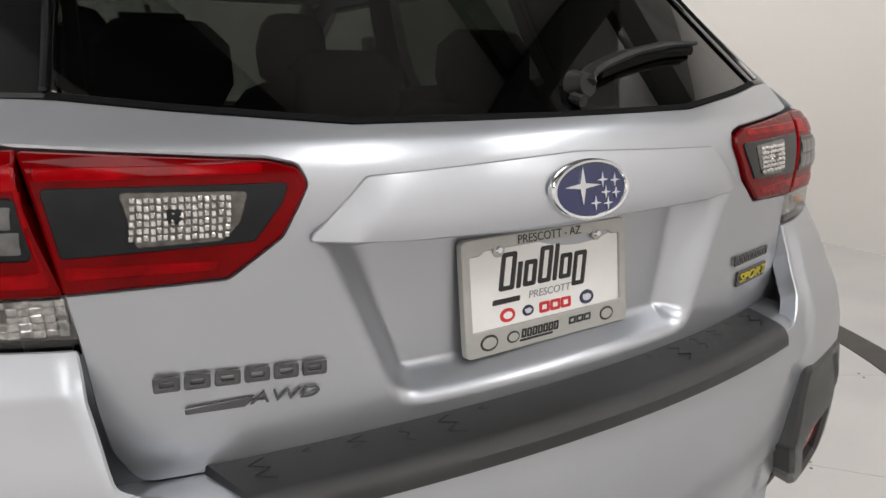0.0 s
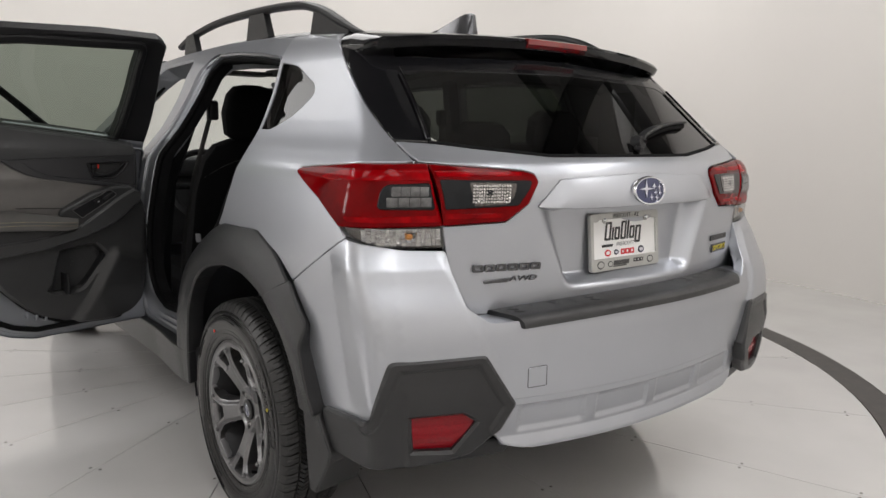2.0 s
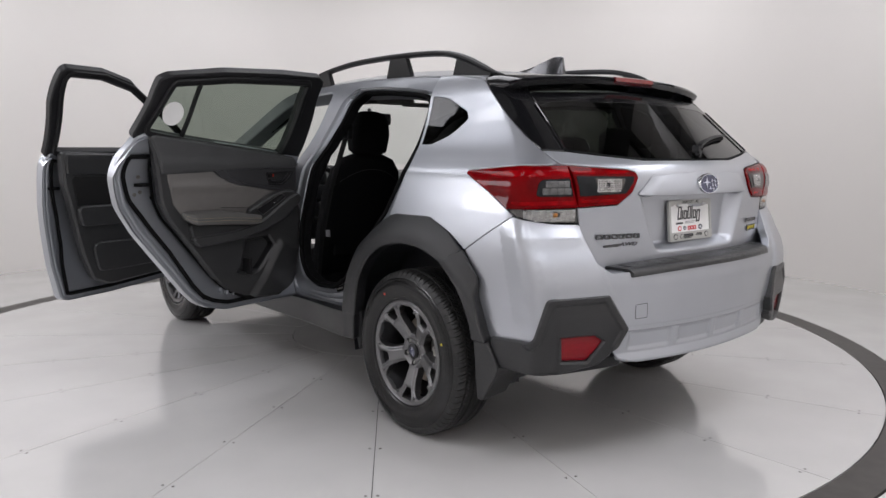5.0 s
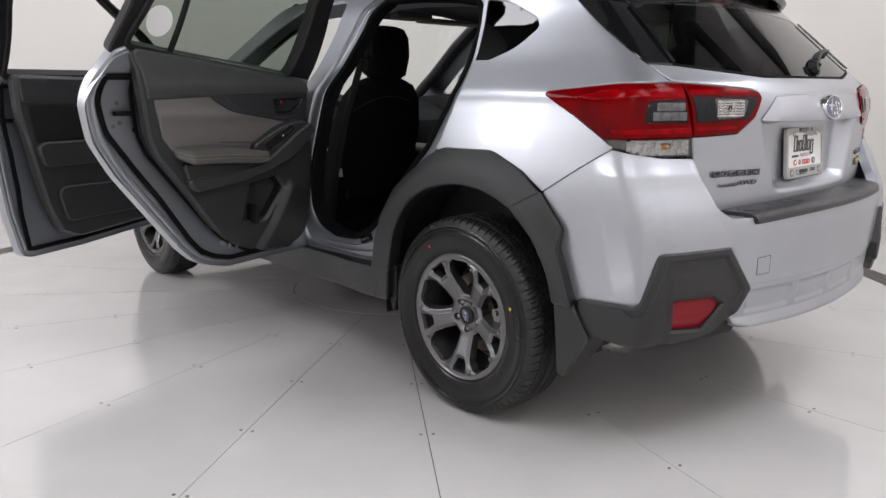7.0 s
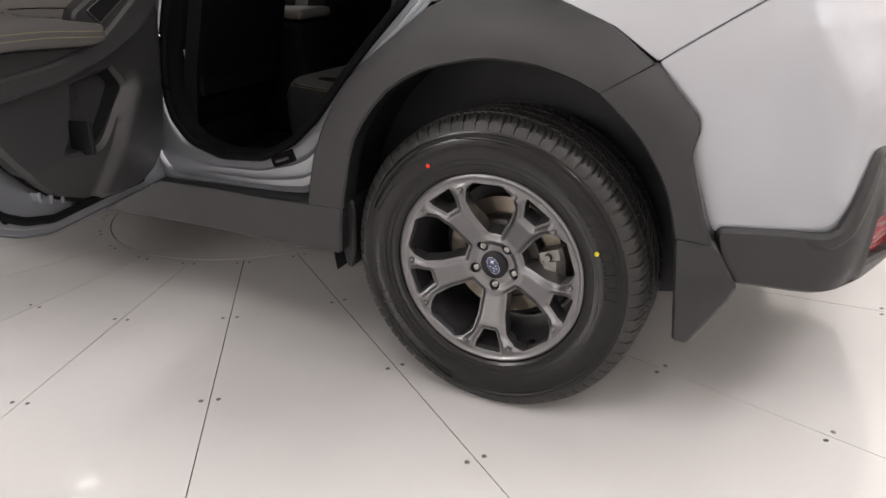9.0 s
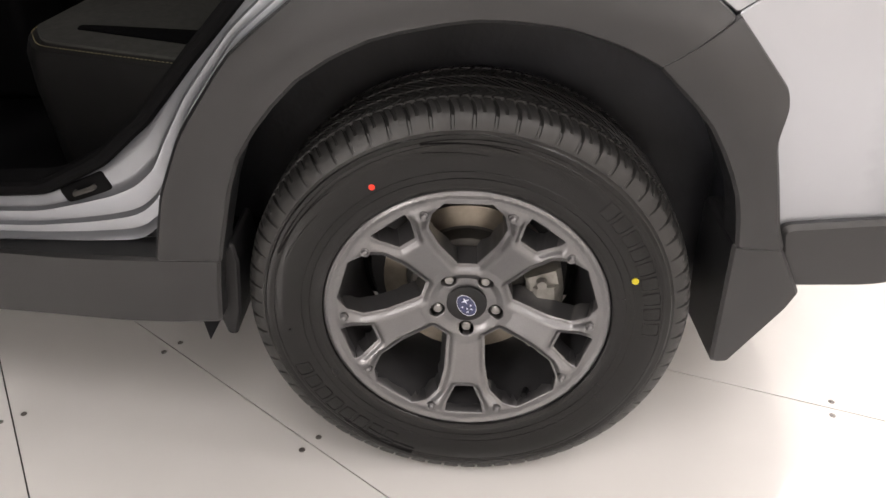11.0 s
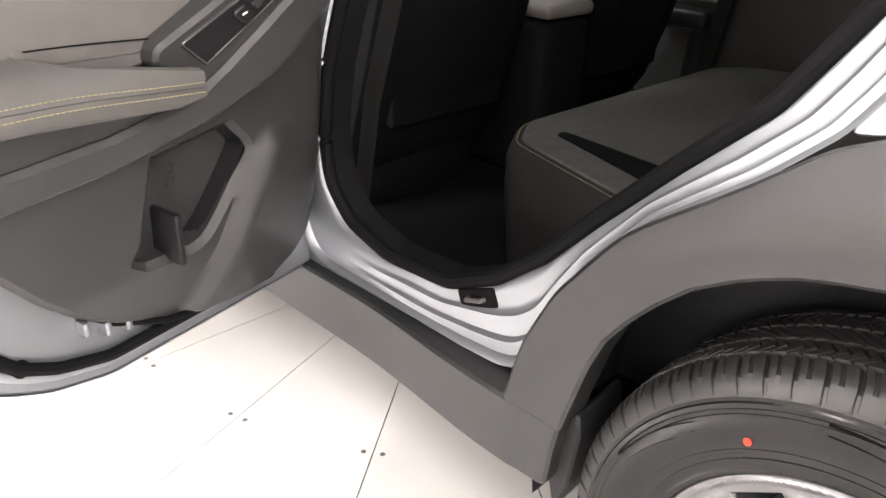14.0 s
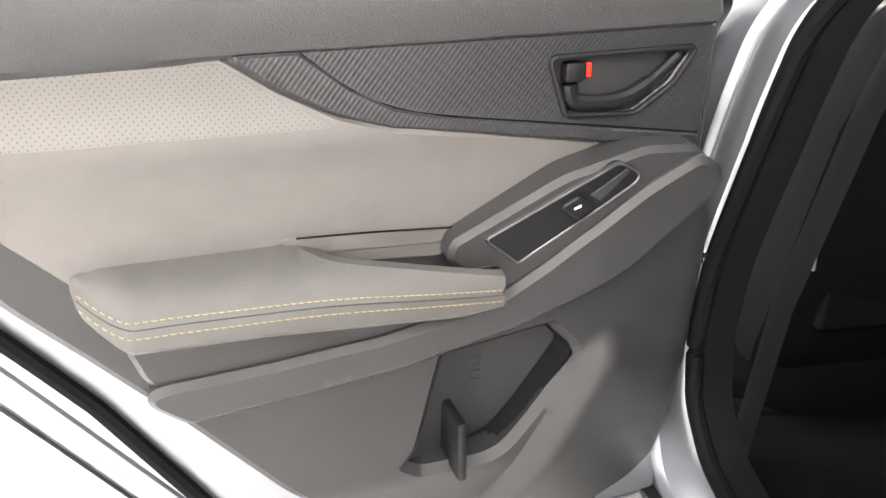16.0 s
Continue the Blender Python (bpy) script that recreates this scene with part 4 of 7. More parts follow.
def tailgate():
    def shut(z, side=-1):
        return float(on_corner(0, False, side)(np.array([[quarter_edge(z) - 0.001, z]]))[0][0])
    half = [(-0.30, 1.163), (-0.50, 1.182), (-0.600, 1.194), (shut(1.198), 1.198, 0.003), (shut(1.17), 1.17, 0.02), (-0.669, 1.156, 0.004), (-0.664, 1.148, 0.002), (-0.412, 1.129), (-0.380, 1.121), (-0.373, 1.100), (-0.405, 1.043), (-0.463, 0.999), (-0.624, 0.992, 0.002),
            (-0.614, 0.930), (-0.602, 0.86), (-0.590, 0.822, 0.02), (-0.555, 0.797, 0.03), (-0.45, 0.790), (-0.2, 0.787)]
    other = [(-p[0],) + tuple(p[1:]) for p in half[::-1]]
    half[-5:] = [(-0.605, 0.85), (-0.596, 0.803, 0.03), (-0.570, 0.757, 0.035), (-0.44, 0.764), (-0.2, 0.783)]
    g = part("tailgate", sheet(rounded(half + other, 0.012, 0.012), on_tail(), (), 0.0072, 0.025, 0.002, gap=0.0010, true=True), PAINT, CAR, "silver metallic tailgate with a hollow for the plate")
    bar = [(-0.378, 1.036, 0.004), (-0.305, 1.104, 0.012), (0.0, 1.117, 0.5), (0.305, 1.104, 0.012), (0.378, 1.036, 0.004), (0.26, 1.030), (-0.26, 1.030)]
    def proud(x, z):
        side = np.clip((0.385 - 1.07 * (z - 1.036) - np.abs(x)) / 0.06, 0, 1)
        return 0.003 + 0.018 * np.clip((1.112 - z) / 0.07, 0, 1) * side
    part("garnish", sheet(rounded(bar, 0.008, 0.015), lambda q: on_tail_plain(q, proud), (), 0.012, 0.03, 0.002), PAINT, g, "silver garnish bar above the plate")
    # rear window, its black borders, the wiper
    gl = [(-0.600, 1.200), (-0.50, 1.188), (-0.30, 1.169), (0, 1.167, 0.5), (0.30, 1.169), (0.50, 1.188), (0.600, 1.200), (0.548, 1.425), (0, 1.445, 0.5), (-0.548, 1.425)]
    part("rear_window", sheet(rounded(gl, 0.02, 0.03), on_tail(-0.001), (), 0.03, 0.0), GLASS_DARK, g, "dark privacy glass rear window")
    strip = rounded([(-0.605, 1.2005), (-0.50, 1.1880), (-0.30, 1.1690), (0, 1.1670, 0.5), (0.30, 1.1690), (0.50, 1.1880), (0.605, 1.2005), (0.61, 1.1955), (0.50, 1.1830), (0.30, 1.1640), (0, 1.1620, 0.5), (-0.30, 1.1640), (-0.50, 1.1830), (-0.61, 1.1955)], 0.001, 0.02)
    band = rounded([(-0.549, 1.424), (0, 1.444, 0.5), (0.549, 1.424), (0.562, 1.366, 0.02), (0.50, 1.388, 0.05), (0, 1.400, 0.5), (-0.50, 1.388, 0.05), (-0.562, 1.366, 0.02)], 0.01, 0.03)
    part("window_border", sheet(band, on_tail(0.0008), (), 0.025, 0.001, 0.0005), GLOSS, g, "black printed border of the rear window")
    part("window_seal", sheet(strip, on_tail(0.001), (), 0.02, 0.006, 0.001), SEAL, g)
    for s in (-1, 1):
        fin = [(quarter_edge(1.201) - 0.004, 1.201), (at_xy(0.60, tail_y(s * 0.60, 1.199)), 1.199), (at_xy(0.575, tail_y(s * 0.575, 1.30)), 1.30, 0.05), (at_xy(0.550, tail_y(s * 0.550, 1.425)), 1.425), (at_xy(0.56, -0.33), 1.462), (quarter_edge(1.452) - 0.004, 1.452), (quarter_edge(1.33) - 0.004, 1.33)]
        part("window_fin", sheet(rounded(fin, 0.004, 0.02), on_corner(0.0, False, s), (), 0.02, 0.02, 0.003), GLOSS, g, "glossy black fin beside the rear window")
        lip = curve([tuple(on_corner(0.010, False, s)(np.array([[at_xy(x, tail_y(s * x, z)), z]]))[0]) for x, z in ((0.603, 1.203), (0.590, 1.25), (0.573, 1.32), (0.562, 1.38))], 5)
        part("fin_lip", tube(lip, 0.005 if s < 0 else 0.004, 8), GLOSS, g)
    f = on_tail(0.030)
    pts = [tuple(f(np.array([[x, z]]))[0]) for x, z in ((0.075, 1.205), (0.10, 1.222), (0.20, 1.245), (0.33, 1.262), (0.44, 1.268))]
    w = part("wiper", tube(curve(pts, 6), [0.012] * 5 + [0.014] * 8 + [0.011] * 6 + [0.008] * 6, 8, 0.6), CLAD_SOFT, g, "black rear wiper arm and blade")
    f0 = on_tail(0.0)
    a, b = f0(np.array([[0.070, 1.198]]))[0], f(np.array([[0.072, 1.203]]))[0]
    part("wiper_base", tube([tuple(a), tuple(b)], [0.026, 0.017], 16), CLAD_SOFT, w)
    blade = [tuple(on_tail(0.012)(np.array([[x, z]]))[0]) for x, z in ((0.13, 1.218), (0.22, 1.235), (0.33, 1.250), (0.435, 1.256))]
    part("wiper_blade", tube(curve(blade, 5), 0.007, 6, 1.4), SEAL, w)
    part("washer_nozzle", tube([tuple(f0(np.array([[0.05, 1.184]]))[0]), tuple(on_tail(0.016)(np.array([[0.052, 1.180]]))[0])], 0.009, 10), CLAD_SOFT, g)
    return g


def on_tail_plain(q, off):
    """The tail without the plate's hollow."""
    x, z = q[:, 0], q[:, 1]
    y = gate_line(z) + np.where(x < 0, 0.2, 0.145) * (np.abs(x) / 0.8)**2 - off(x, z)
    return np.stack([x, y, z], 1)


GATE = tailgate()


def tail_pose(x, z, off, side=1, tilt=0.0):
    """A pose on the tailgate: x to the car's right, y up, z out of the panel."""
    p = on_tail(off)(np.array([[x, z], [x + 0.02, z], [x, z + 0.02]]))
    ex = Vector(p[1] - p[0]).normalized()
    ez = ex.cross(Vector(p[2] - p[0])).normalized()
    ey = ez.cross(ex)
    return Matrix(((ex.x, ey.x, ez.x, p[0][0]), (ex.y, ey.y, ez.y, p[0][1]), (ex.z, ey.z, ez.z, p[0][2]), (0, 0, 0, 1)))


def flatp(outer, depth, thick=0.003, h=0.05, holes=(), edge=0.0008):
    return flat(outer, lambda u, v, w: (u, v, w), depth, h, edge, holes, thick)


def slab(x0, x1, y0, y1, slant=0.0, r=0.003):
    return rounded([(x0 + slant * y0, y0), (x1 + slant * y0, y0), (x1 + slant * y1, y1), (x0 + slant * y1, y1)], r, 0.05)


def hollow(x0, x1, y0, y1, w, slant=0.0, depth=0.004, thick=0.003, r=0.003):
    """A plain hollow block of strokes w wide."""
    return flatp(slab(x0, x1, y0, y1, slant, r), depth, thick, holes=[slab(x0 + w, x1 - w, y0 + w * 0.8, y1 - w * 0.8, slant, r * 0.5)[::-1]], edge=0.0006)


def badges():
    # maker's name: six plain blocks, the line below with its swoosh
    m = tail_pose(-0.455, 0.882, 0.002)
    nb = part("name_badge", hollow(-0.0965, -0.069, -0.0085, 0.0085, 0.0058), DARKCHROME, GATE, "row of dark chrome badge blocks", m)
    for k in range(1, 6):
        x = -0.0965 + 0.0331 * k
        part("badge_block", hollow(x, x + 0.0275, -0.0085, 0.0085, 0.0058, 0.05), DARKCHROME, nb)
    m = tail_pose(-0.445, 0.850, 0.002)
    sw = part("drive_badge", flatp(rounded([(-0.075, -0.007), (-0.010, -0.006), (0.002, 0.004), (-0.075, -0.001)], 0.001, 0.05), 0.003), DARKCHROME, GATE, "dark chrome drive badge", m)
    writing("badge_letters", "AWD", 0.024, DARKCHROME, sw, pose(0.036, 0.001, 0.0015) @ Matrix.Diagonal((1.35, 0.8, 1, 1)), 0.0015, 0.25)
    m = tail_pose(0.478, 0.897, 0.002)
    mb = part("model_badge", hollow(-0.070, -0.058, -0.008, 0.008, 0.0032, 0, 0.002, 0.002, 0.002), DARKCHROME, GATE, "row of small dark badge blocks", m)
    for k in range(1, 9):
        x = -0.070 + 0.0157 * k
        part("badge_block", hollow(x, x + 0.0125, -0.008, 0.008, 0.0032, 0.05, 0.002, 0.002, 0.002), DARKCHROME, mb)
    m = tail_pose(0.485, 0.862, 0.002)
    sp = part("sport_badge", flatp(slab(-0.060, 0.060, -0.0125, 0.0125, 0.15), 0.002), DARKCHROME, GATE, "yellow sport lettering on a dark badge", m)
    writing("badge_letters", "SPORT", 0.026, YELLOW, sp, pose(0, 0, 0.003) @ Matrix.Diagonal((1.45, 0.85, 1, 1)), 0.0012, 0.2)
    # oval emblem on the garnish
    m = Matrix.Translation((0, -0.8300, 1.0695)) @ pose(0, 0, 0, 84, 0, 0) @ Matrix.Scale(0.94, 4)
    em = part("emblem", flatp(circle(0, 0, 0.066, 0.0375, 48), 0.004, 0.006), BLUE, GATE, "blue oval emblem with bright stars", m)
    rg = [[(rx * math.cos(2 * math.pi * k / 56), ry * math.sin(2 * math.pi * k / 56), z) for k in range(56)] for rx, ry, z in ((0.0745, 0.0440, -0.004), (0.0740, 0.0435, 0.004), (0.0715, 0.0412, 0.0075), (0.0672, 0.0378, 0.007), (0.0655, 0.0365, 0.003))]
    part("emblem_ring", loft(rg, True), CHROME, em, "chrome oval ring")
    sr = star(-0.018, 0.006, 0.034, k=0.2) * [1.0, 0.78] + [0, 0.001]
    part("emblem_star", flatp(sr, 0.0065, 0.003, edge=0.0003), CHROME, em)
    for x, y, r in ((0.020, 0.012, 0.011), (0.044, 0.010, 0.010), (0.026, -0.006, 0.010), (0.046, -0.008, 0.009), (0.006, -0.020, 0.011), (0.030, -0.022, 0.010)):
        part("emblem_star", flatp(star(x, y, r, k=0.22), 0.0062, 0.003, edge=0.0003), CHROME, em)


badges()


def plate():
    """Dealer plate and its frame: plain shapes for the marks, the place name in letters."""
    top, bot = Vector((0, -0.748, 0.998)), Vector((0, -0.763, 0.843))
    up = (top - bot).normalized()
    ez = Vector((1, 0, 0)).cross(up)
    c = (top + bot) / 2
    m = Matrix(((1, up.x, ez.x, c.x), (0, up.y, ez.y, c.y), (0, up.z, ez.z, c.z), (0, 0, 0, 1))) @ pose(0, 0, 0, 0, 1.6, 0)
    p = part("dealer_plate", flatp(rounded([(-0.151, -0.076), (0.151, -0.076), (0.151, 0.076), (-0.151, 0.076)], 0.01, 0.05), 0.001, 0.002), WHITE, GATE, "white dealer plate in a grey frame", m)
    out = rounded([(-0.156, -0.080), (0.156, -0.080), (0.156, 0.081), (-0.156, 0.081)], 0.009, 0.05)
    hole = rounded([(-0.146, -0.048), (0.146, -0.048), (0.146, 0.060), (0.128, 0.060), (0.118, 0.066), (-0.118, 0.066), (-0.128, 0.060), (-0.146, 0.060)], 0.006, 0.05)
    part("plate_frame", flatp(out, 0.006, 0.010, holes=[hole], edge=0.0015), FRAME_GREY, p, "grey plate frame")
    for x in (-0.095, 0.095):
        part("plate_screw", moved(turned([(0.010, 0.0001), (0.010, 0.004), (0.006, 0.0065)], 16, "z"), pose(x, 0.063, 0)), CHROME, p)
        part("screw_seat", moved(turned([(0.0066, 0.0001), (0.0066, 0.010), (0.004, 0.0105)], 18, "z"), pose(x, 0.063, 0)), FRAME_GREY, p)
    writing("frame_letters", "PRESCOTT - AZ", 0.0175, INK, p, pose(0, 0.0725, 0.0066), 0.0003)
    writing("plate_letters", "PRESCOTT", 0.018, INK_GREY, p, pose(0.000, -0.010, 0.0018) @ Matrix.Diagonal((0.95, 0.85, 1, 1)), 0.0003, 0.15)
    x = -0.098
    for w, lo, hi in ((0.032, 0.0, 0.052), (0.012, 0.0, 0.036), (0.028, 0.0, 0.036), (0.029, 0.0, 0.052), (0.012, 0.0, 0.052), (0.028, 0.0, 0.036), (0.030, -0.014, 0.036)):
        part("mark_block", hollow(x + 0.003, x + w - 0.002, lo + 0.004, hi + 0.004, 0.0068, 0.18, 0.0022, 0.001, 0.004) if w > 0.02 else flatp(slab(x + 0.003, x + w - 0.002, lo + 0.004, hi + 0.004, 0.18, 0.002), 0.0022, 0.001), INK, p)
        x += w
    part("mark_block", flatp(slab(-0.103, -0.055, -0.014, -0.008, 0.18, 0.001), 0.0022, 0.001), INK, p)
    for cx, mt, r in ((-0.080, RED_INK, 0.013), (-0.042, BLUE, 0.010), (0.075, BLUE, 0.014)):
        ring = circle(cx, -0.032, r, r * 0.72, 28)
        part("mark_oval", flatp(ring, 0.0022, 0.001), mt, p)
        part("mark_oval", flatp(circle(cx, -0.032, r * 0.62, r * 0.38, 20), 0.0026, 0.0006), WHITE if mt is RED_INK else CHROME, p)
    for k in range(3):
        part("mark_block", hollow(-0.020 + 0.0212 * k, -0.001 + 0.0212 * k, -0.040, -0.025, 0.0042, 0.0, 0.0022, 0.001), RED_INK, p)
    for x0, w, n, y0 in ((-0.050, 0.0103, 7, -0.068), (0.042, 0.0155, 3, -0.066)):
        for k in range(n):
            part("mark_block", hollow(x0 + w * k, x0 + w * k + w - 0.002, y0, -0.056, 0.0026, 0.15, 0.0068, 0.001, 0.001), INK, p)
    part("mark_block", flatp(slab(-0.052, 0.010, -0.0725, -0.0705, 0.15, 0.0008), 0.0068, 0.001), INK, p)
    for cx, r in ((-0.118, 0.015), (-0.075, 0.011), (0.112, 0.014)):
        part("mark_oval", flatp(circle(cx, -0.0635, r, r * 0.72, 24), 0.0068, 0.001), INK, p)
        part("mark_oval", flatp(circle(cx, -0.0635, r * 0.8, r * 0.52, 24), 0.0072, 0.001), FRAME_GREY, p)


plate()


def bumper():
    def corner_at(s):
        """Places on the tail as corner coordinates; the right side bows less."""
        def at(x, y, z, *r):
            return (at_xy(x, y - (0.055 * (x / 0.8)**2 if s > 0 else 0.0)), z) + r
        return at

    def edge(A, low=0.0):
        return [A(0.35, -0.90, 0.770 - 0.4 * low), A(0.555 + 0.4 * low, -0.82, 0.772 - 0.6 * low, 0.03), A(0.588 + 0.2 * low, -0.76, 0.815 - 0.8 * low, 0.03), A(0.603, -0.71, 0.88), A(0.612, -0.69, 0.932), A(0.70, -0.64, 0.9355), A(0.77, -0.583, 0.950), A(0.797, -0.540, 0.960), A(0.812, -0.516, 0.942),
            (at_y(-0.330, 0.818), 0.818), (at_y(-0.410, 0.715), 0.715), (at_y(-0.400, 0.655), 0.655), (at_y(-0.435, 0.52), 0.52), (at_y(-0.46, 0.495), 0.495), A(0.804, -0.641, 0.505), A(0.797, -0.66, 0.53), A(0.772, -0.705, 0.664), A(0.575, -0.80, 0.668), A(0.50, -0.828, 0.556), A(0.3, -0.87, 0.556)]
    left = edge(corner_at(-1), 0.022)
    right = [(-p[0],) + tuple(p[1:]) for p in edge(corner_at(1))[::-1]]
    def crease(a, z):
        """The corner stands a little proud between two creases that run down from the lamp."""
        u = np.abs(a) * ARC
        u1 = np.interp(z, [0.53, 0.80, 0.96], [0.752, 0.800, 0.829])
        u2 = np.interp(z, [0.556, 0.815, 0.926], [0.470, 0.565, 0.622])
        up = np.clip((u - u2 + 0.012) / 0.024, 0, 1)
        down = np.clip((u1 - u) / 0.10, 0, 1)
        low = np.clip((0.95 - z) / 0.06, 0, 1) * np.clip((z - 0.50) / 0.08, 0, 1)
        return low * (0.013 * up * up * (3 - 2 * up) * down + 0.010 * np.clip(1 - np.abs(u - u1) / 0.055, 0, 1))
    b = part("rear_bumper", sheet(rounded(left + right, 0.010, 0.016), on_corner(crease, True), (), 0.012, 0.03, 0.002, gap=0.0007, true=True), PAINT, CAR, "silver metallic rear bumper")
    for s in (-1, 1):
        fill = rounded([(s * 0.46, 0.744), (s * 0.66, 0.744), (s * 0.685, 0.918), (s * 0.60, 0.918), (s * 0.575, 0.83)], 0.01, 0.03)
        part("gate_jamb", sheet(fill, on_tail(-0.012), (), 0.03, 0.004, 0.001), PAINT_IN_SHADED, b, "silver body edge behind the tailgate")
    # lower skid with shallow fields
    def dent(x, z):
        d = np.full_like(x, -0.010)
        for c in (-0.36, -0.12, 0.12, 0.36):
            w = np.clip((0.105 - np.abs(x - c)) / 0.014, 0, 1) * np.clip((0.538 - z) / 0.012, 0, 1) * np.clip((z - 0.458) / 0.014, 0, 1)
            d = d - 0.007 * w
        return d + 0.02 * np.clip((0.452 - z) / 0.03, 0, 1)
    sk = rounded([(-0.50, 0.548), (0.50, 0.548), (0.545, 0.50), (0.50, 0.438), (0.42, 0.416), (-0.42, 0.416), (-0.50, 0.438), (-0.545, 0.50)], 0.012, 0.014)
    part("skid_panel", sheet(sk, on_tail(dent, True), (), 0.008, 0.03, 0.004, true=True), PAINT, b, "silver lower skid panel with shallow fields")
    part("skid_lip", sheet(rounded([(-0.53, 0.566), (0.53, 0.566), (0.52, 0.540), (-0.52, 0.540)], 0.004, 0.03), on_tail(-0.004, True), (), 0.03, 0.01, 0.006), PAINT, b)
    def T(x, z, *r):
        return (at_xy(x, tail_y(-x, z, True)), z) + r
    cover = rounded([T(0.452, 0.583), T(0.398, 0.585), T(0.398, 0.640), T(0.452, 0.637)], 0.005, 0.012)
    part("cover_joint", sheet(cover, on_corner(lambda a, z: crease(a, z) + 0.0006, True), [inset(cover, 0.0022)], 0.02, 0.002, 0.0002), JOINT, b)
    part("hook_cover", sheet(inset(cover, 0.0022), on_corner(lambda a, z: crease(a, z) + 0.0012, True), (), 0.012, 0.002, 0.0005, true=True), PAINT, b, "square silver tow hook cover")
    # shelf and step pad: both dip a little towards the nearer corner
    def dip(x):
        return -0.080 * x * x if x < 0 else 0.0
    rows = []
    for k in range(41):
        x = -0.615 + 1.23 * k / 40
        bow = (0.2 if x < 0 else 0.145) * (x / 0.8)**2
        rows.append([(x, -0.735 + bow, 0.784 + dip(x)), (x, -0.765 + bow, 0.782 + dip(x)), (x, -0.80 + bow, 0.781 + dip(x)), (x, -0.82 + bow, 0.780 + dip(x)), (x, -0.866 + bow, 0.778 + dip(x)), (x, -0.880 + bow, 0.773 + dip(x)), (x, -0.887 + bow, 0.760 + dip(x))])
    part("bumper_shelf", loft(rows), PAINT, b)
    rows = []
    for k in range(61):
        f = -1 + 2 * k / 60
        row = []
        for wd, yy, z in ((0.503, -0.802, 0.780), (0.502, -0.803, 0.789), (0.499, -0.808, 0.7925), (0.480, -0.876, 0.7880), (0.475, -0.892, 0.7835), (0.470, -0.902, 0.773), (0.468, -0.905, 0.758), (0.468, -0.893, 0.756)):
            x = wd * f
            row.append((x, yy + (0.2 if x < 0 else 0.145) * (x / 0.8)**2, z + dip(x)))
        rows.append(row)
    pad = part("step_pad", loft(rows, False, True), CLAD, b, "black grained step pad with raised ridges")
    for s in (-1, 1):
        for k in range(6):
            x0 = s * (0.16 + 0.058 * k)
            pts = []
            for j in range(5):
                f = j / 4
                x = x0 + s * 0.010 * (1 if j % 2 else -1) * (1 if k % 2 else 0.5)
                yy, z = -0.816 - 0.046 * f * (0.4 + 0.6 * ((k * 3) % 4) / 3), 0.7920 - 0.0024 * f
                pts.append((x, yy + (0.2 if x < 0 else 0.145) * (x / 0.8)**2, z + dip(x)))
            part("pad_ridge", tube(pts, 0.0013, 5, 0.8), CLAD_SOFT, pad)
    # black corner with its reflector
    for s in (-1, 1):
        A = corner_at(s)
        cor = [(at_y(-0.462, 0.498), 0.500), A(0.806, -0.641, 0.510, 0.02), A(0.797, -0.66, 0.53), A(0.772, -0.705, 0.672, 0.012), A(0.570, -0.80, 0.678, 0.015), A(0.497, -0.83, 0.553, 0.006), A(0.53, -0.815, 0.49), A(0.60, -0.785, 0.430), A(0.71, -0.72, 0.405), A(0.80, -0.60, 0.398), (at_y(-0.485, 0.40), 0.400)]
        hole = [A(0.754, -0.733, 0.543, 0.006), A(0.612, -0.780, 0.545, 0.012), A(0.570, -0.79, 0.516, 0.006), A(0.632, -0.765, 0.433, 0.008), A(0.747, -0.732, 0.440, 0.006)]
        hl = rounded(hole, 0.006, 0.015)
        line = np.array([q[:2] for q in cor[1:7]])
        mid = at_xy(0.754, -0.733)

        def swell(a, z, line=line, mid=mid):
            """A raised rim along the upper edge, a crease up from the reflector and a lip under it."""
            q = np.stack([np.abs(a) * ARC, z], 1)
            d = np.full(len(q), 9.0)
            for p0, p1 in zip(line[:-1], line[1:]):
                e = p1 - p0
                f = np.clip(((q - p0) @ e) / (e @ e), 0, 1)
                d = np.minimum(d, np.hypot(*(q - p0 - f[:, None] * e).T))
            r = np.clip((0.024 - d) / 0.010, 0, 1)
            face = np.clip((mid + 0.010 - q[:, 0]) / 0.014, 0, 1) * np.clip((0.62 - z) / 0.06, 0, 1)
            return 0.012 + 0.007 * r * r * (3 - 2 * r) + 0.006 * face + 0.004 * np.clip((0.66 - z) / 0.05, 0, 1)
        c = part("bumper_corner", sheet(rounded(cor, 0.01, 0.010), on_corner(swell, True, s), [hl], 0.006, 0.03, 0.007, true=True), CLAD, b, "black grained plastic bumper corner")

        def bands(a, z):
            return 0.006 + 0.0035 * np.cos((z - 0.490) / 0.05 * math.pi) - 0.0015 * np.clip(np.sin(z * 300), 0, 1)
        part("reflector", sheet(inset(hl, 0.003), on_corner(bands, True, s), (), 0.006, 0.01, 0.002, true=True), REFLECT, c, "red rear reflector")
        part("reflector_bed", sheet(hl, on_corner(-0.018, True, s), (), 0.03, 0.004, 0.004), CLAD_SOFT, c)
        lower = rounded([(at_y(-0.485, 0.405), 0.405), A(0.80, -0.60, 0.403), A(0.71, -0.72, 0.410), A(0.60, -0.785, 0.436), A(0.50, -0.83, 0.44), A(0.50, -0.83, 0.40), A(0.71, -0.70, 0.385), (at_y(-0.46, 0.385), 0.385)], 0.01, 0.03)
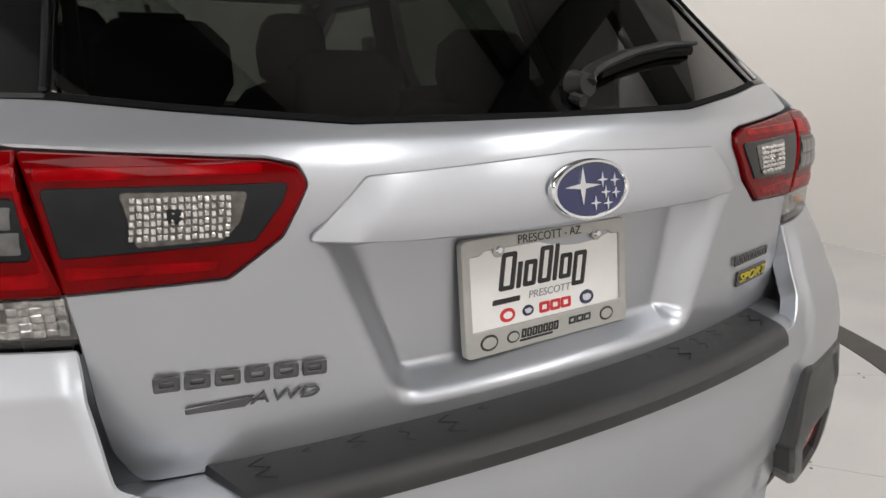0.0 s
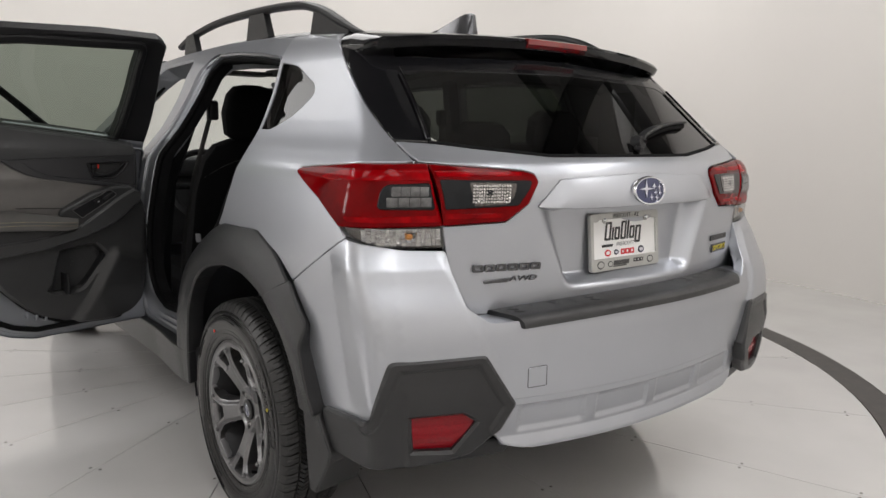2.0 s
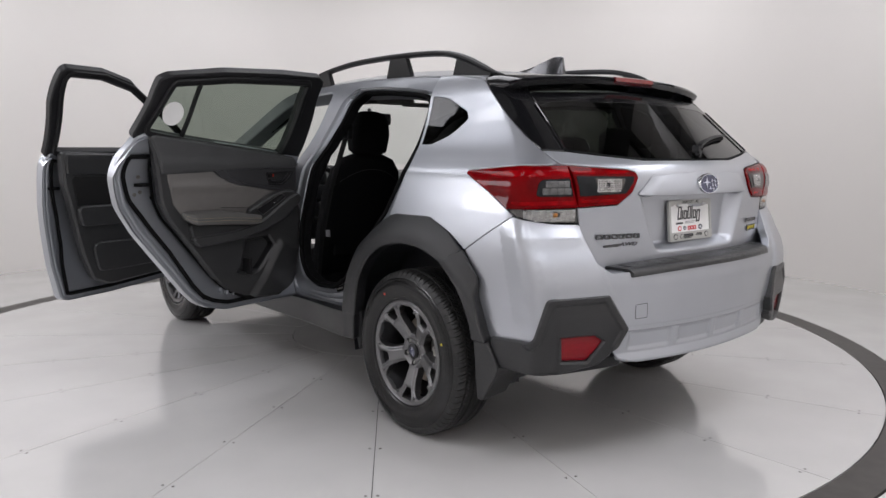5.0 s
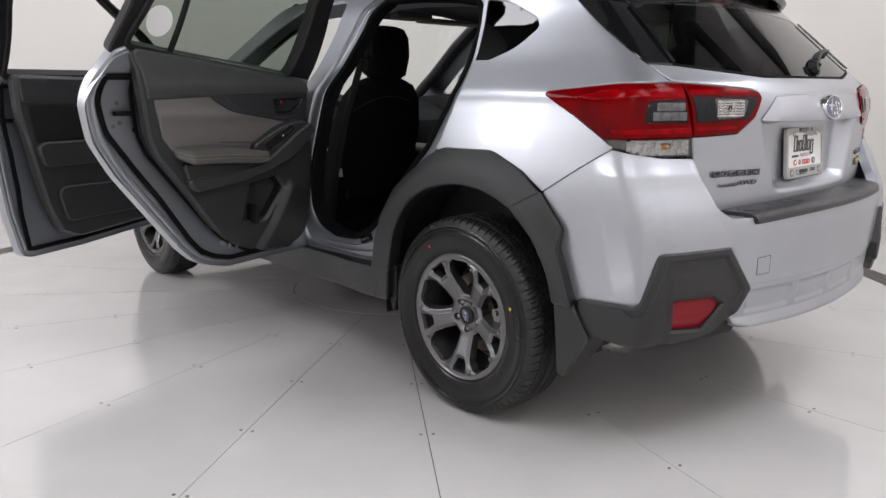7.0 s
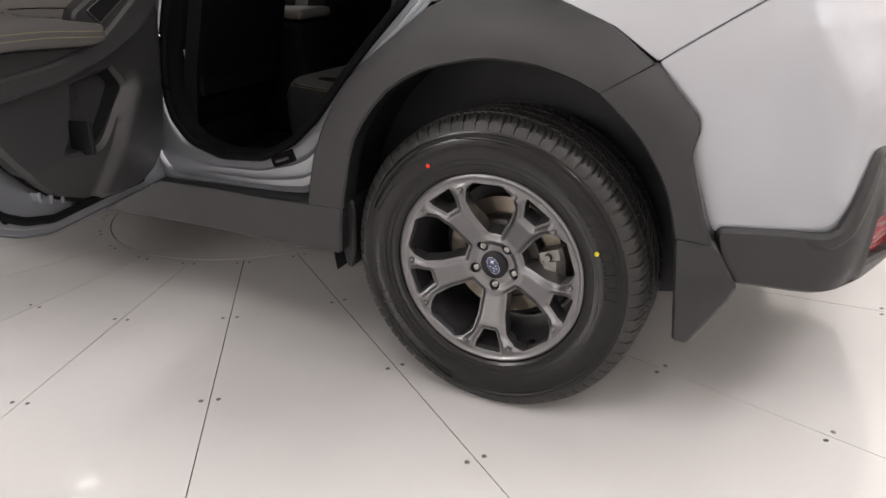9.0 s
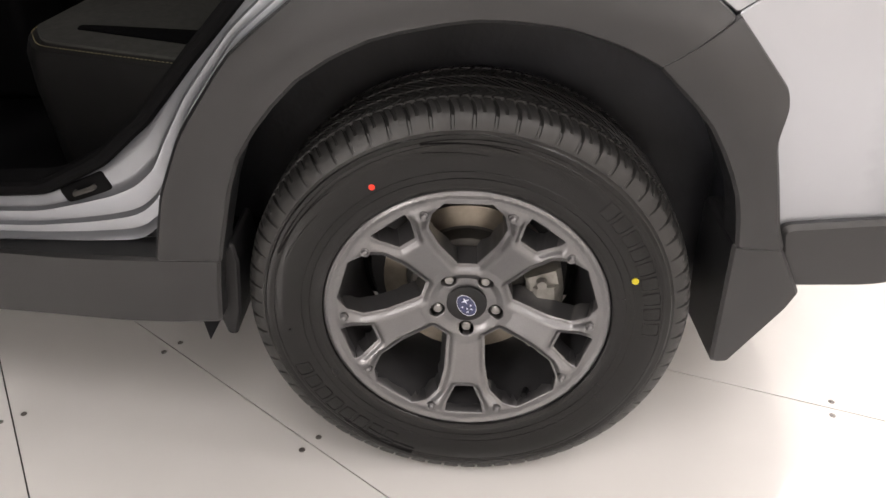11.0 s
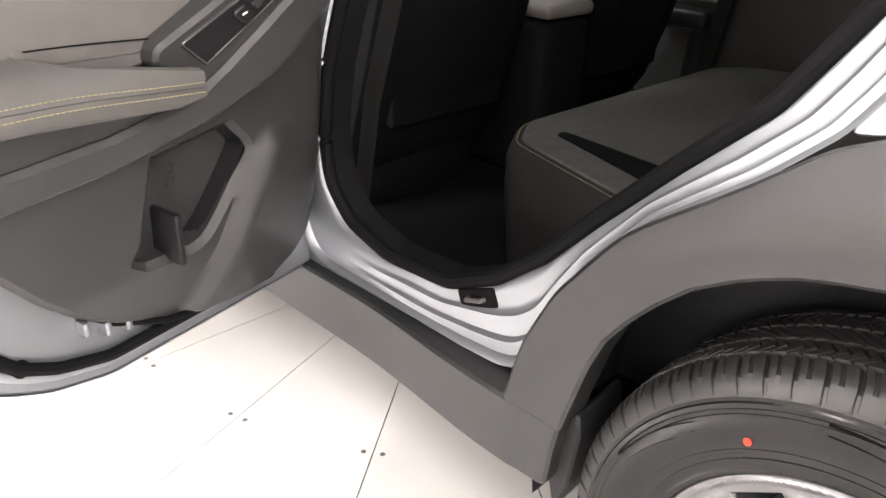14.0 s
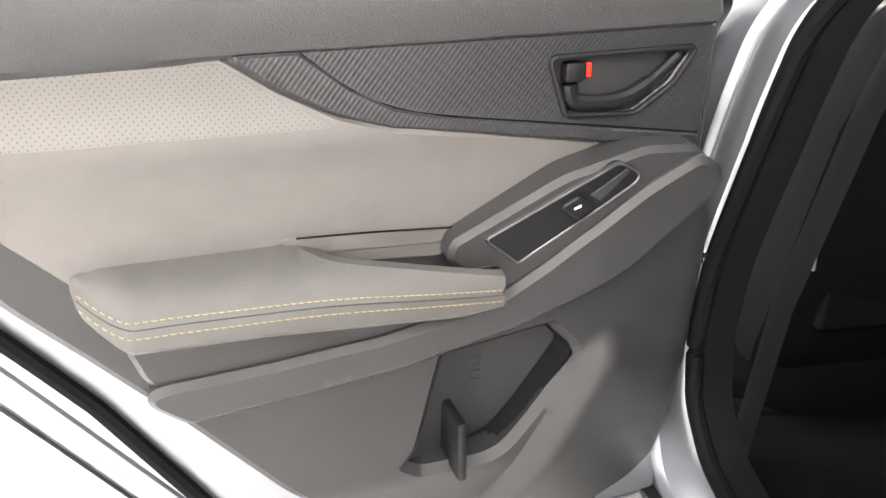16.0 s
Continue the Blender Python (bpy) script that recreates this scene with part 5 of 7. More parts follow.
        part("bumper_under", sheet(lower, on_corner(-0.02, True, s), (), 0.03, 0.02, 0.004), CLAD_SOFT, b)
    return b


bumper()


def flare(y, z):
    """How far the arch trim stands off the flank."""
    r = np.hypot(y, z - 0.38)
    f = np.clip((0.565 - r) / 0.12, 0, 1)
    return 0.004 + 0.036 * np.sin(0.5 * math.pi * f) + 0.007 * np.sin(math.pi * f)


ARCH_IN = [(0.388, 0.32), (0.366, 0.48), (0.324, 0.630), (0.228, 0.746), (0.128, 0.798), (-0.004, 0.823), (-0.113, 0.813), (-0.190, 0.788), (-0.238, 0.763)]
ARCH_IN2 = [(-0.238, 0.763), (-0.323, 0.683), (-0.381, 0.575), (-0.398, 0.490)]


def arches():
    soft_r = 0.25
    inner = [(y, z, soft_r) for y, z in ARCH_IN]
    inner2 = [(y, z, soft_r) for y, z in ARCH_IN2]
    for s in (-1, 1):
        front = [(0.464, 0.453, 0.006), (0.432, 0.566, 0.2), (0.388, 0.660, 0.2), (0.306, 0.772, 0.2), (0.195, 0.858, 0.2), (0.135, 0.908, 0.1), (0.084, 0.930, 0.06), (-0.125, 0.932, 0.08), (-0.247, 0.880, 0.2), (-0.326, 0.817, 0.003)]
        a = part("arch_trim", sheet(rounded(front + [(-0.238, 0.763, 0.002)] + inner[::-1][1:-1] + [(0.372, 0.453, 0.006)], 0.012, 0.012), on_side(flare, s), (), 0.012, 0.05, 0.005), CLAD, CAR, "black grained plastic wheel arch trim")
        rear = [(-0.333, 0.817, 0.003), (-0.415, 0.722, 0.03), (-0.419, 0.700, 0.03), (-0.409, 0.655, 0.05), (-0.445, 0.52, 0.05), (-0.456, 0.494), (-0.462, 0.482), (-0.398, 0.486)]
        part("arch_trim", sheet(rounded(rear + inner2[::-1][1:-1] + [(-0.239, 0.762, 0.002)], 0.008, 0.012), on_side(flare, s), (), 0.012, 0.05, 0.005), CLAD, CAR, "black grained plastic arch trim on the bumper")
        flap = rounded([(-0.398, 0.484), (-0.462, 0.480), (-0.512, 0.39), (-0.50, 0.36), (-0.432, 0.252), (-0.410, 0.252)], 0.008, 0.02)
        part("mud_flap", sheet(flap, on_side(lambda y, z: 0.028 + 0.10 * (0.48 - z) * 0.25, s), (), 0.02, 0.13, 0.005), CLAD, CAR, "black plastic mud flap")
        ff = rounded([(0.402, 0.345), (0.385, 0.41), (0.362, 0.47), (0.358, 0.43), (0.370, 0.33), (0.383, 0.284), (0.392, 0.284)], 0.004, 0.03)
        part("splash_guard", sheet(ff, on_side(0.01, s), (), 0.03, 0.10, 0.004), CLAD_SOFT, CAR)
        # rocker
        rk = rounded([(0.375, 0.4505, 0.004), (0.464, 0.4505, 0.3), (0.62, 0.444), (0.95, 0.440), (2.22, 0.430), (2.22, 0.325), (0.55, 0.328), (0.392, 0.334, 0.01), (0.384, 0.40, 0.05)], 0.012, 0.02)

        def sill_off(y, z):
            """The sill swells towards the wheel until it is flush with the arch trim."""
            low = 0.012 + 0.036 * np.maximum(0, 0.42 - z) * np.clip((0.42 - z) / 0.1, 0, 1)
            f = np.clip((0.85 - y) / 0.42, 0, 1)
            return low + (flare(np.minimum(y, 0.47), np.full_like(z, 0.45)) - 0.0005 - low) * f * f * (3 - 2 * f)
        part("rocker_trim", sheet(rk, on_side(sill_off, s), (), 0.02, 0.06, 0.005), CLAD, CAR, "black plastic rocker trim")
        # wheel house
        rows = []
        for x in (0.860, 0.80, 0.72, 0.645):
            rows.append([(s * (x - float(taper(0.437 * math.cos(a))) * (x - 0.645) * 5), 0.437 * math.cos(a), 0.36 + 0.472 * math.sin(a)) for a in np.linspace(-0.2, math.pi + 0.16, 45)])
        part("wheel_house", loft(rows), UNDER, CAR, "black wheel housing")
        part("wheel_house", box(min(s * 0.60, s * 0.785), max(s * 0.60, s * 0.785), -0.440, -0.412, 0.30, 0.66, 0.01), UNDER, CAR)
        part("body_bracket", box(min(s * 0.70, s * 0.775), max(s * 0.70, s * 0.775), -0.408, -0.385, 0.668, 0.690, 0.004), WHITE, CAR, "small cream bracket inside the arch")
        back = [(s * 0.647, 0.44 * math.cos(a), 0.36 + 0.475 * math.sin(a)) for a in np.linspace(-0.2, math.pi + 0.16, 33)]
        part("wheel_house", ([*back, (s * 0.645, 0, 0.2)], [(i, i + 1, 33) for i in range(32)]), UNDER, CAR)


arches()
for sx, yy in ((-1, 0.0), (1, 0.0), (-1, 2.72), (1, 2.72)):
    wheel(CAR, sx * (0.783 if sx < 0 and yy < 1 else 0.775), yy, sx)

roof_line = spl([-0.45, -0.20, 0.0, 0.5, 1.0, 1.5], [1.475, 1.520, 1.552, 1.596, 1.602, 1.565])
roof_edge = spl([-0.45, -0.17, 0.10, 0.40, 0.75, 1.10, 1.45], [1.470, 1.495, 1.515, 1.530, 1.538, 1.528, 1.500])


def on_roof(off=0.0):
    def fn(q):
        f, y = q[:, 0] / 0.622, q[:, 1]
        zc, ze = roof_line(y), roof_edge(y)
        z = zc - (zc - ze) * np.abs(f)**3.2 + off
        return np.stack([f * (half_width(ze) + 0.002), y, z], 1)
    return fn


def roof():
    r = part("roof", sheet(rounded([(-0.620, -0.19), (0.620, -0.19), (0.622, 1.42), (-0.622, 1.42)], 0.01, 0.05), on_roof(), (), 0.04, 0.02, 0.003, true=True), PAINT, CAR, "silver metallic roof")
    part("headliner", sheet(rounded([(-0.58, -0.30), (0.58, -0.30), (0.60, 1.42), (-0.60, 1.42)], 0.01, 0.08), on_roof(-0.05), (), 0.08, 0.01, 0.003, out=(0, 0, -1)), HEADLINER, CAR, "light grey headliner")
    rows = []
    for k in range(41):
        f = math.sin(math.pi * (k / 40 - 0.5))
        x = 0.636 * f
        e = abs(f)
        drop = 0.030 * e**3
        yr = -0.457 + 0.085 * e**3
        zr = 1.503 - 0.034 * e**2.4
        zt = float(on_roof()(np.array([[max(-0.622, min(0.622, x)), -0.195]]))[0][2]) + 0.003
        row = [(x, -0.19, zt - 0.02), (x, -0.19, zt), (x, -0.26, zt * 0.7 + zr * 0.3 + 0.004), (x, yr + 0.04, zr + 0.007), (x, yr + 0.008, zr), (x, yr, zr - 0.010), (x, yr + 0.012, zr - 0.030), (x, yr + 0.07, zr - 0.048 - drop * 0.3), (x, -0.30, zr - 0.055)]
        w = max(0.04, 1 - max(0.0, (e - 0.93) / 0.07)**2)**0.5
        my, mz = -0.29, zr - 0.02
        rows.append([(px, my + (py - my) * (0.6 + 0.4 * w), mz + (pz - mz) * w) for px, py, pz in row])
    sp = part("roof_spoiler", loft(rows, False, True), GLOSS, CAR, "glossy black roof spoiler")
    rows = []
    for k in range(13):
        x = -0.13 + 0.26 * k / 12
        e = abs(x / 0.622)
        yr, zr = -0.457 + 0.085 * e**3, 1.503 - 0.034 * e**2.4
        rows.append([(x, yr + 0.012, zr + 0.004), (x, yr - 0.003, zr + 0.0005), (x, yr - 0.004, zr - 0.016), (x, yr + 0.010, zr - 0.026)])
    part("brake_light", loft(rows, False, True), LENS_DEEP, sp, "red high brake light")
    # shark fin
    rows = []
    for y, zt, w in ((0.270, 0.002, 0.004), (0.22, 0.014, 0.024), (0.15, 0.032, 0.034), (0.09, 0.056, 0.037), (0.04, 0.076, 0.037), (0.005, 0.087, 0.034), (-0.030, 0.091, 0.028), (-0.046, 0.089, 0.020), (-0.052, 0.055, 0.020), (-0.058, 0.004, 0.020)):
        zb = float(roof_line(y)) - 0.003
        rows.append([(-w * 1.25, y, zb), (-w * 0.75, y, zb + zt * 0.35), (-0.006, y, zb + zt * 0.95), (0, y, zb + zt), (0.006, y, zb + zt * 0.95), (w * 0.75, y, zb + zt * 0.35), (w * 1.25, y, zb)])
    part("antenna_fin", loft(rows, False, True), DARKCHROME, CAR, "grey shark-fin roof antenna")
    for s in (-1, 1):
        pts = [(s * 0.574, -0.248, 1.496), (s * 0.577, -0.19, 1.513), (s * 0.580, -0.12, 1.541), (s * 0.582, -0.045, 1.573), (s * 0.582, 0.03, 1.596), (s * 0.580, 0.13, 1.615), (s * 0.578, 0.32, 1.628), (s * 0.575, 0.58, 1.634), (s * 0.57, 0.84, 1.632), (s * 0.567, 1.04, 1.618), (s * 0.565, 1.18, 1.600), (s * 0.56, 1.32, 1.572)]
        rail = part("roof_rail", tube(curve(pts, 6), [0.006 + 0.0125 * min(1, k / 12) for k in range(67)], 10, 0.75), CLAD_SOFT, CAR, "black roof rail on three feet")
        for y0, y1, zt, zl in ((-0.17, 0.05, 1.590, 1.526), (0.38, 0.54, 1.624, 1.620), (1.08, 1.20, 1.606, 1.612)):
            zb = float(on_roof()(np.array([[s * 0.58, (y0 + y1) / 2]]))[0][2]) - 0.01
            poly = rounded([(y0 - 0.02, zb), (y1 + 0.01, zb), (y1 - 0.02, zt), (y0 + 0.02, zl)], 0.006, 0.05)
            part("rail_foot", sheet(poly, lambda q, s=s: np.stack([np.full(len(q), s * 0.588), q[:, 0], q[:, 1]], 1), (), 0.05, 0.022, 0.002, out=(s, 0, 0)), CLAD_SOFT, rail)


roof()

OPEN_REAR = [(0.105, 1.447), (0.30, 1.473), (0.52, 1.492), (0.725, 1.498), (0.815, 1.440), (0.868, 1.30), (0.945, 0.95), (1.01, 0.70), (1.02, 0.58), (0.985, 0.475), (0.94, 0.458), (0.60, 0.455)]
OPEN_FRONT = [(0.935, 1.497), (1.28, 1.480), (1.60, 1.33), (2.05, 1.06), (2.09, 0.85), (2.06, 0.56), (1.95, 0.462), (1.22, 0.462), (1.12, 0.52), (1.10, 0.70), (1.02, 1.10)]


def sides():
    # left: a frame round two open doorways
    outer = [(0.105, 1.514, 0.002), (0.40, 1.529, 0.3), (0.75, 1.537, 0.3), (1.10, 1.527, 0.3), (1.45, 1.498, 0.2), (1.75, 1.34, 0.2), (2.22, 1.06), (2.22, 0.42, 0.002), (0.465, 0.42, 0.002), (0.465, 0.452, 0.01)]
    inner = OPEN_REAR[::-1]
    f = part("side_frame", sheet(rounded(outer + inner, 0.02, 0.02), on_side(-0.012, -1), [rounded(OPEN_FRONT, 0.05, 0.03)], 0.03, 0.075, 0.006), PAINT_IN_SHADED, CAR, "silver door frame, sill and pillars")
    full = OPEN_REAR + [(0.50, 0.46), (0.458, 0.50), (0.432, 0.566), (0.388, 0.660), (0.306, 0.772), (0.195, 0.858)] + DOOR_EDGE[::-1][:-1]
    seal_line = [(0.135, 1.425), (0.30, 1.452), (0.52, 1.470), (0.70, 1.475), (0.775, 1.425), (0.830, 1.27), (0.893, 0.98), (0.935, 0.82), (0.957, 0.70), (0.952, 0.615), (0.902, 0.550), (0.80, 0.520), (0.655, 0.529), (0.552, 0.581), (0.473, 0.648), (0.388, 0.743), (0.30, 0.835), (0.215, 0.92), (0.165, 1.0), (0.125, 1.07), (0.105, 1.13), (0.115, 1.22)]
    mid = np.array([0.54, 0.93])

    def by_angle(loop):
        """A closed outline at even angles round the doorway's middle."""
        p = rounded(loop, 0.08, 0.004) - mid
        a = np.arctan2(p[:, 1], p[:, 0])
        k = np.argsort(a)
        t = np.linspace(-math.pi, math.pi, 260, endpoint=False)
        return mid + np.stack([np.interp(t, a[k], p[k, c], period=2 * math.pi) for c in (0, 1)], 1)
    ring, seal = by_angle(full), by_angle(seal_line)

    def ledge(f, dep, step=None):
        q = ring + (seal - ring) * f
        if step is not None:
            # three pressed steps along the sill and wheel arch, one plain band up the pillar
            w = np.clip((0.88 - q[:, 0]) / 0.12, 0, 1)
            dep = dep + (step - dep) * w
            return [tuple(on_side(float(d), -1)(q[k:k + 1])[0]) for k, d in enumerate(dep)]
        return [tuple(p) for p in on_side(dep, -1)(q)]
    rows = [ledge(f, dep, step) for f, dep, step in ((0.0, -0.006, -0.006), (0.05, -0.009, -0.009), (0.10, -0.018, -0.017), (0.16, -0.021, -0.0185), (0.24, -0.0225, -0.0195), (0.29, -0.0235, -0.027), (0.35, -0.0245, -0.029), (0.52, -0.026, -0.030), (0.58, -0.027, -0.037), (0.64, -0.028, -0.039), (0.80, -0.030, -0.040), (0.87, -0.034, -0.042), (0.93, -0.041, -0.046), (1.0, -0.048, -0.049))]
    part("door_jamb", loft(rows, True), PAINT_IN_SHADED, f, "silver stepped inner flange of the doorway", angle=32)
    pts = ledge(1.02, -0.044)
    part("door_seal", tube(pts + pts[:1], 0.012, 10), SEAL, f, "black rubber door seal")
    tight = mid + (seal - mid) * 0.975
    rows = [[tuple(p) for p in on_side(dep, -1)(mid + (seal - mid) * k)] for k, dep in ((0.985, -0.048), (0.972, -0.066), (0.966, -0.09))]
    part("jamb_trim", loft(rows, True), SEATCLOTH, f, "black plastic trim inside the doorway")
    pin = part("door_catch", tube([(-0.81, 0.938, 0.83), (-0.860, 0.938, 0.83), (-0.863, 0.938, 0.83)], [0.008, 0.008, 0.005], 12), CHROME, f, "bright steel door catch pin")
    part("catch_collar", tube([(-0.838, 0.938, 0.83), (-0.846, 0.938, 0.83)], 0.012, 12), STEEL, pin)
    ring2 = rounded(OPEN_FRONT, 0.05, 0.03)
    c2 = np.array([1.5, 0.9])
    pts = on_side(-0.08, -1)(c2 + (ring2 - c2) * 0.96)
    part("door_seal", tube([tuple(p) for p in pts] + [tuple(pts[0])], 0.013, 8), SEAL, f)
    # striker plate on the sill corner, buffer, hinge
    st = part("door_striker", moved(box(-0.04, 0.012, -0.042, 0.042, -0.017, 0.017, 0.006), pose(-0.797, 0.588, 0.532, -24, 0, 0)), SEAL, f, "black door catch on the sill")
    part("striker_loop", tube([(-0.834, 0.572, 0.538), (-0.846, 0.574, 0.538), (-0.846, 0.602, 0.528), (-0.834, 0.604, 0.528)], 0.004, 6), STEEL, st)
    for z in (0.62, 0.98):
        part("door_hinge", box(-0.835, -0.79, 0.99, 1.05, z - 0.03, z + 0.03, 0.006), STEEL, f)
    # right: closed doors with windows
    outer = [(0.40, 1.529, 0.3), (0.75, 1.537, 0.3), (1.10, 1.527, 0.3), (1.45, 1.498, 0.2), (1.75, 1.34), (2.22, 1.06), (2.22, 0.42, 0.002), (0.465, 0.42, 0.002), (0.462, 0.45), (0.436, 0.566), (0.392, 0.665), (0.312, 0.780), (0.20, 0.872)] + DOOR_EDGE[::-1] + [(0.105, 1.514, 0.002)]
    w1 = rounded([(0.15, 1.432), (0.45, 1.455), (0.78, 1.455), (0.90, 1.12), (0.10, 1.20)], 0.02, 0.03)
    w2 = rounded([(0.92, 1.455), (1.26, 1.45), (1.55, 1.31), (1.98, 1.09), (1.02, 1.11)], 0.02, 0.03)
    d = part("far_door_panel", sheet(rounded(outer, 0.01, 0.03), on_side(0, 1), [w1, w2], 0.035, 0.04, 0.004), PAINT, CAR, "closed silver side doors with windows")
    part("door_glass", sheet(w1, on_side(-0.012, 1), (), 0.06, 0.0), GLASS_DOOR, d)
    part("door_glass", sheet(w2, on_side(-0.012, 1), (), 0.06, 0.0), GLASS_CLEAR, d)
    inn = rounded([(0.13, 1.18), (2.1, 1.06), (2.1, 0.45), (0.5, 0.45), (0.13, 0.92)], 0.02, 0.08)
    part("door_lining", sheet(inn, on_side(-0.11, 1), (), 0.08, 0.02, 0.004, out=(-1, 0, 0)), CABIN, d)
    # front fenders, bonnet, windscreen: the car goes on in front of the open doors
    for s in (-1, 1):
        fen = [(2.225, 1.055), (2.225, 0.42), (2.32, 0.42), (2.36, 0.60), (2.48, 0.745), (2.66, 0.808), (2.82, 0.80), (2.98, 0.72), (3.08, 0.58), (3.12, 0.42), (3.38, 0.45), (3.42, 0.80), (3.2, 0.92)]
        fp = part("front_fender", sheet(rounded(fen, 0.02, 0.04), on_side(0, s), (), 0.04, 0.03, 0.004), PAINT, CAR, "silver front fender")
        rows = []
        for x in (0.87, 0.80, 0.5):
            rows.append([(s * x, 2.72 + 0.40 * math.cos(a), 0.36 + 0.455 * math.sin(a)) for a in np.linspace(-0.15, math.pi + 0.15, 25)])
        part("wheel_house", loft(rows), UNDER, CAR)
        ar = rounded([(2.29, 0.40), (2.33, 0.62), (2.45, 0.785), (2.66, 0.86), (2.84, 0.85), (3.02, 0.765), (3.13, 0.62), (3.16, 0.42), (3.10, 0.42), (3.05, 0.60), (2.95, 0.72), (2.80, 0.79), (2.66, 0.80), (2.50, 0.735), (2.40, 0.60), (2.36, 0.40)], 0.02, 0.04)
        part("arch_trim", sheet(ar, on_side(0.03, s), (), 0.03, 0.04, 0.005), CLAD, CAR, "black plastic front arch trim")
    hood = [[(x, y, z - 0.05 * (x / 0.7)**2) for x in np.linspace(-0.78 + 0.03 * k, 0.78 - 0.03 * k, 13)] for k, (y, z) in enumerate(((2.2, 1.085), (2.5, 1.06), (2.9, 1.0), (3.25, 0.92), (3.42, 0.80), (3.46, 0.45), (3.40, 0.25)))]
    part("bonnet", loft(hood), PAINT, CAR, "silver bonnet")
    sc = [[(x, y + 0.10 * (1 - (x / 0.7)**2), z) for x in np.linspace(-w, w, 13)] for y, z, w in ((1.40, 1.50, 0.585), (1.62, 1.39, 0.64), (1.86, 1.24, 0.70), (2.10, 1.09, 0.745))]
    part("windscreen", loft(sc), GLASS_CLEAR, CAR, "clear windscreen")
    for s in (-1, 1):
        part("front_pillar", tube([(s * 0.60, 1.40, 1.485), (s * 0.655, 1.63, 1.375), (s * 0.715, 1.88, 1.225), (s * 0.76, 2.14, 1.07)], 0.035, 10), CABIN_MID, CAR, "grey front roof pillar")
    part("underbody", box(-0.60, 0.60, -0.40, 3.35, 0.29, 0.37, 0.02), UNDER, CAR, "black underbody")


sides()

# ---- the open doors ----


def door_pose(hx, hy, degrees):
    f = radians(degrees)
    m = Matrix(((-math.sin(f), math.cos(f), 0, hx), (-math.cos(f), -math.sin(f), 0, hy), (0, 0, 1, 0), (0, 0, 0, 1)))
    return CAR_POSE.inverted() @ m


def skin(z):
    """Offset of the door's outer skin from the hinge line, inwards positive."""
    return 0.85 - half_width(z)


def at_depth(d):
    """(along, height) laid at depth d (a number or a function) from the outer skin's hinge line."""
    def fn(q):
        w = d(q[:, 0], q[:, 1]) if callable(d) else np.full(len(q), d)
        return np.stack([q[:, 0], w, q[:, 1]], 1)
    return fn


def inward(outer, d, holes=(), h=0.03, thick=0.02, edge=0.003):
    return sheet(outer, at_depth(d), holes, h, thick, edge, out=(0, 1, 0))


def along(pts, d):
    """Points (along, height) at depth d as places."""
    q = np.array(pts, float)
    return [tuple(p) for p in at_depth(d)(q)]


def rail_of(pts, d, r, sides=8, n=6, flat=1.0, closed=False):
    c = [tuple(p) for p in curve([(a, 0, z) for a, z in pts], n)] if n else [(a, 0, z) for a, z in pts]
    q = np.array([(p[0], p[2]) for p in c])
    p3 = at_depth(d)(q)
    return tube([tuple(p) for p in p3] + ([tuple(p3[0])] if closed else []), r, sides, flat, (0, 1, 0))


def door_shell(name, label, low, sash, window, m):
    shell = rounded(low, 0.12, 0.02)
    d = part(name, sheet(shell, at_depth(lambda a, z: skin(z)), (), 0.035, 0.045, 0.006, out=(0, -1, 0)), PAINT, CAR, label, m)
    part("inner_panel", inward(inset(shell, 0.004), lambda a, z: skin(z) + 0.052, (), 0.03, 0.02, 0.006), PAINT_IN_SHADED, d, "silver inner door panel")
    part("door_fold", inward(inset(shell, -0.001), lambda a, z: skin(z) + 0.018, [inset(shell, 0.010)], 0.02, 0.012, 0.003), PAINT_IN_SHADED, d)
    inner = offset_in(shell, np.interp(shell[:, 1], [0.44, 0.52, 0.70, 0.85, 1.0, 1.15], [0.034, 0.042, 0.060, 0.058, 0.038, 0.030]))
    for q, r, dep, mt in ((inset(shell, 0.024), 0.010, 0.052, PAINT_IN_SHADED), (inner, 0.0098, 0.060, SEAL)):
        q = q[(q[:, 1] < 1.17) & (q[:, 0] > 0.12)]
        k = int(np.argmax(np.linalg.norm(np.diff(np.vstack([q, q[:1]]), axis=0), axis=1)))
        q = np.roll(q, -(k + 1), 0)
        p3 = at_depth(lambda a, z: skin(z) + dep)(q)
        part("door_seal" if mt is SEAL else "pressed_step", tube([tuple(p) for p in p3], r, 8, 0.8 if mt is SEAL else 0.5, (0, 1, 0)), mt, d, "black rubber seal round the door" if mt is SEAL else "")
    fr = rounded(sash, 0.02, 0.025)
    wn = rounded(window, 0.02, 0.02)
    part("window_frame", inward(fr, lambda a, z: skin(z) + 0.042, [wn], 0.03, 0.030, 0.006), CLAD_SOFT, d, "black window frame")
    part("frame_strip", inward(inset(wn, -0.016), lambda a, z: skin(z) + 0.056, [inset(wn, -0.001)], 0.02, 0.012, 0.004), CLAD_SOFT, d)
    return d


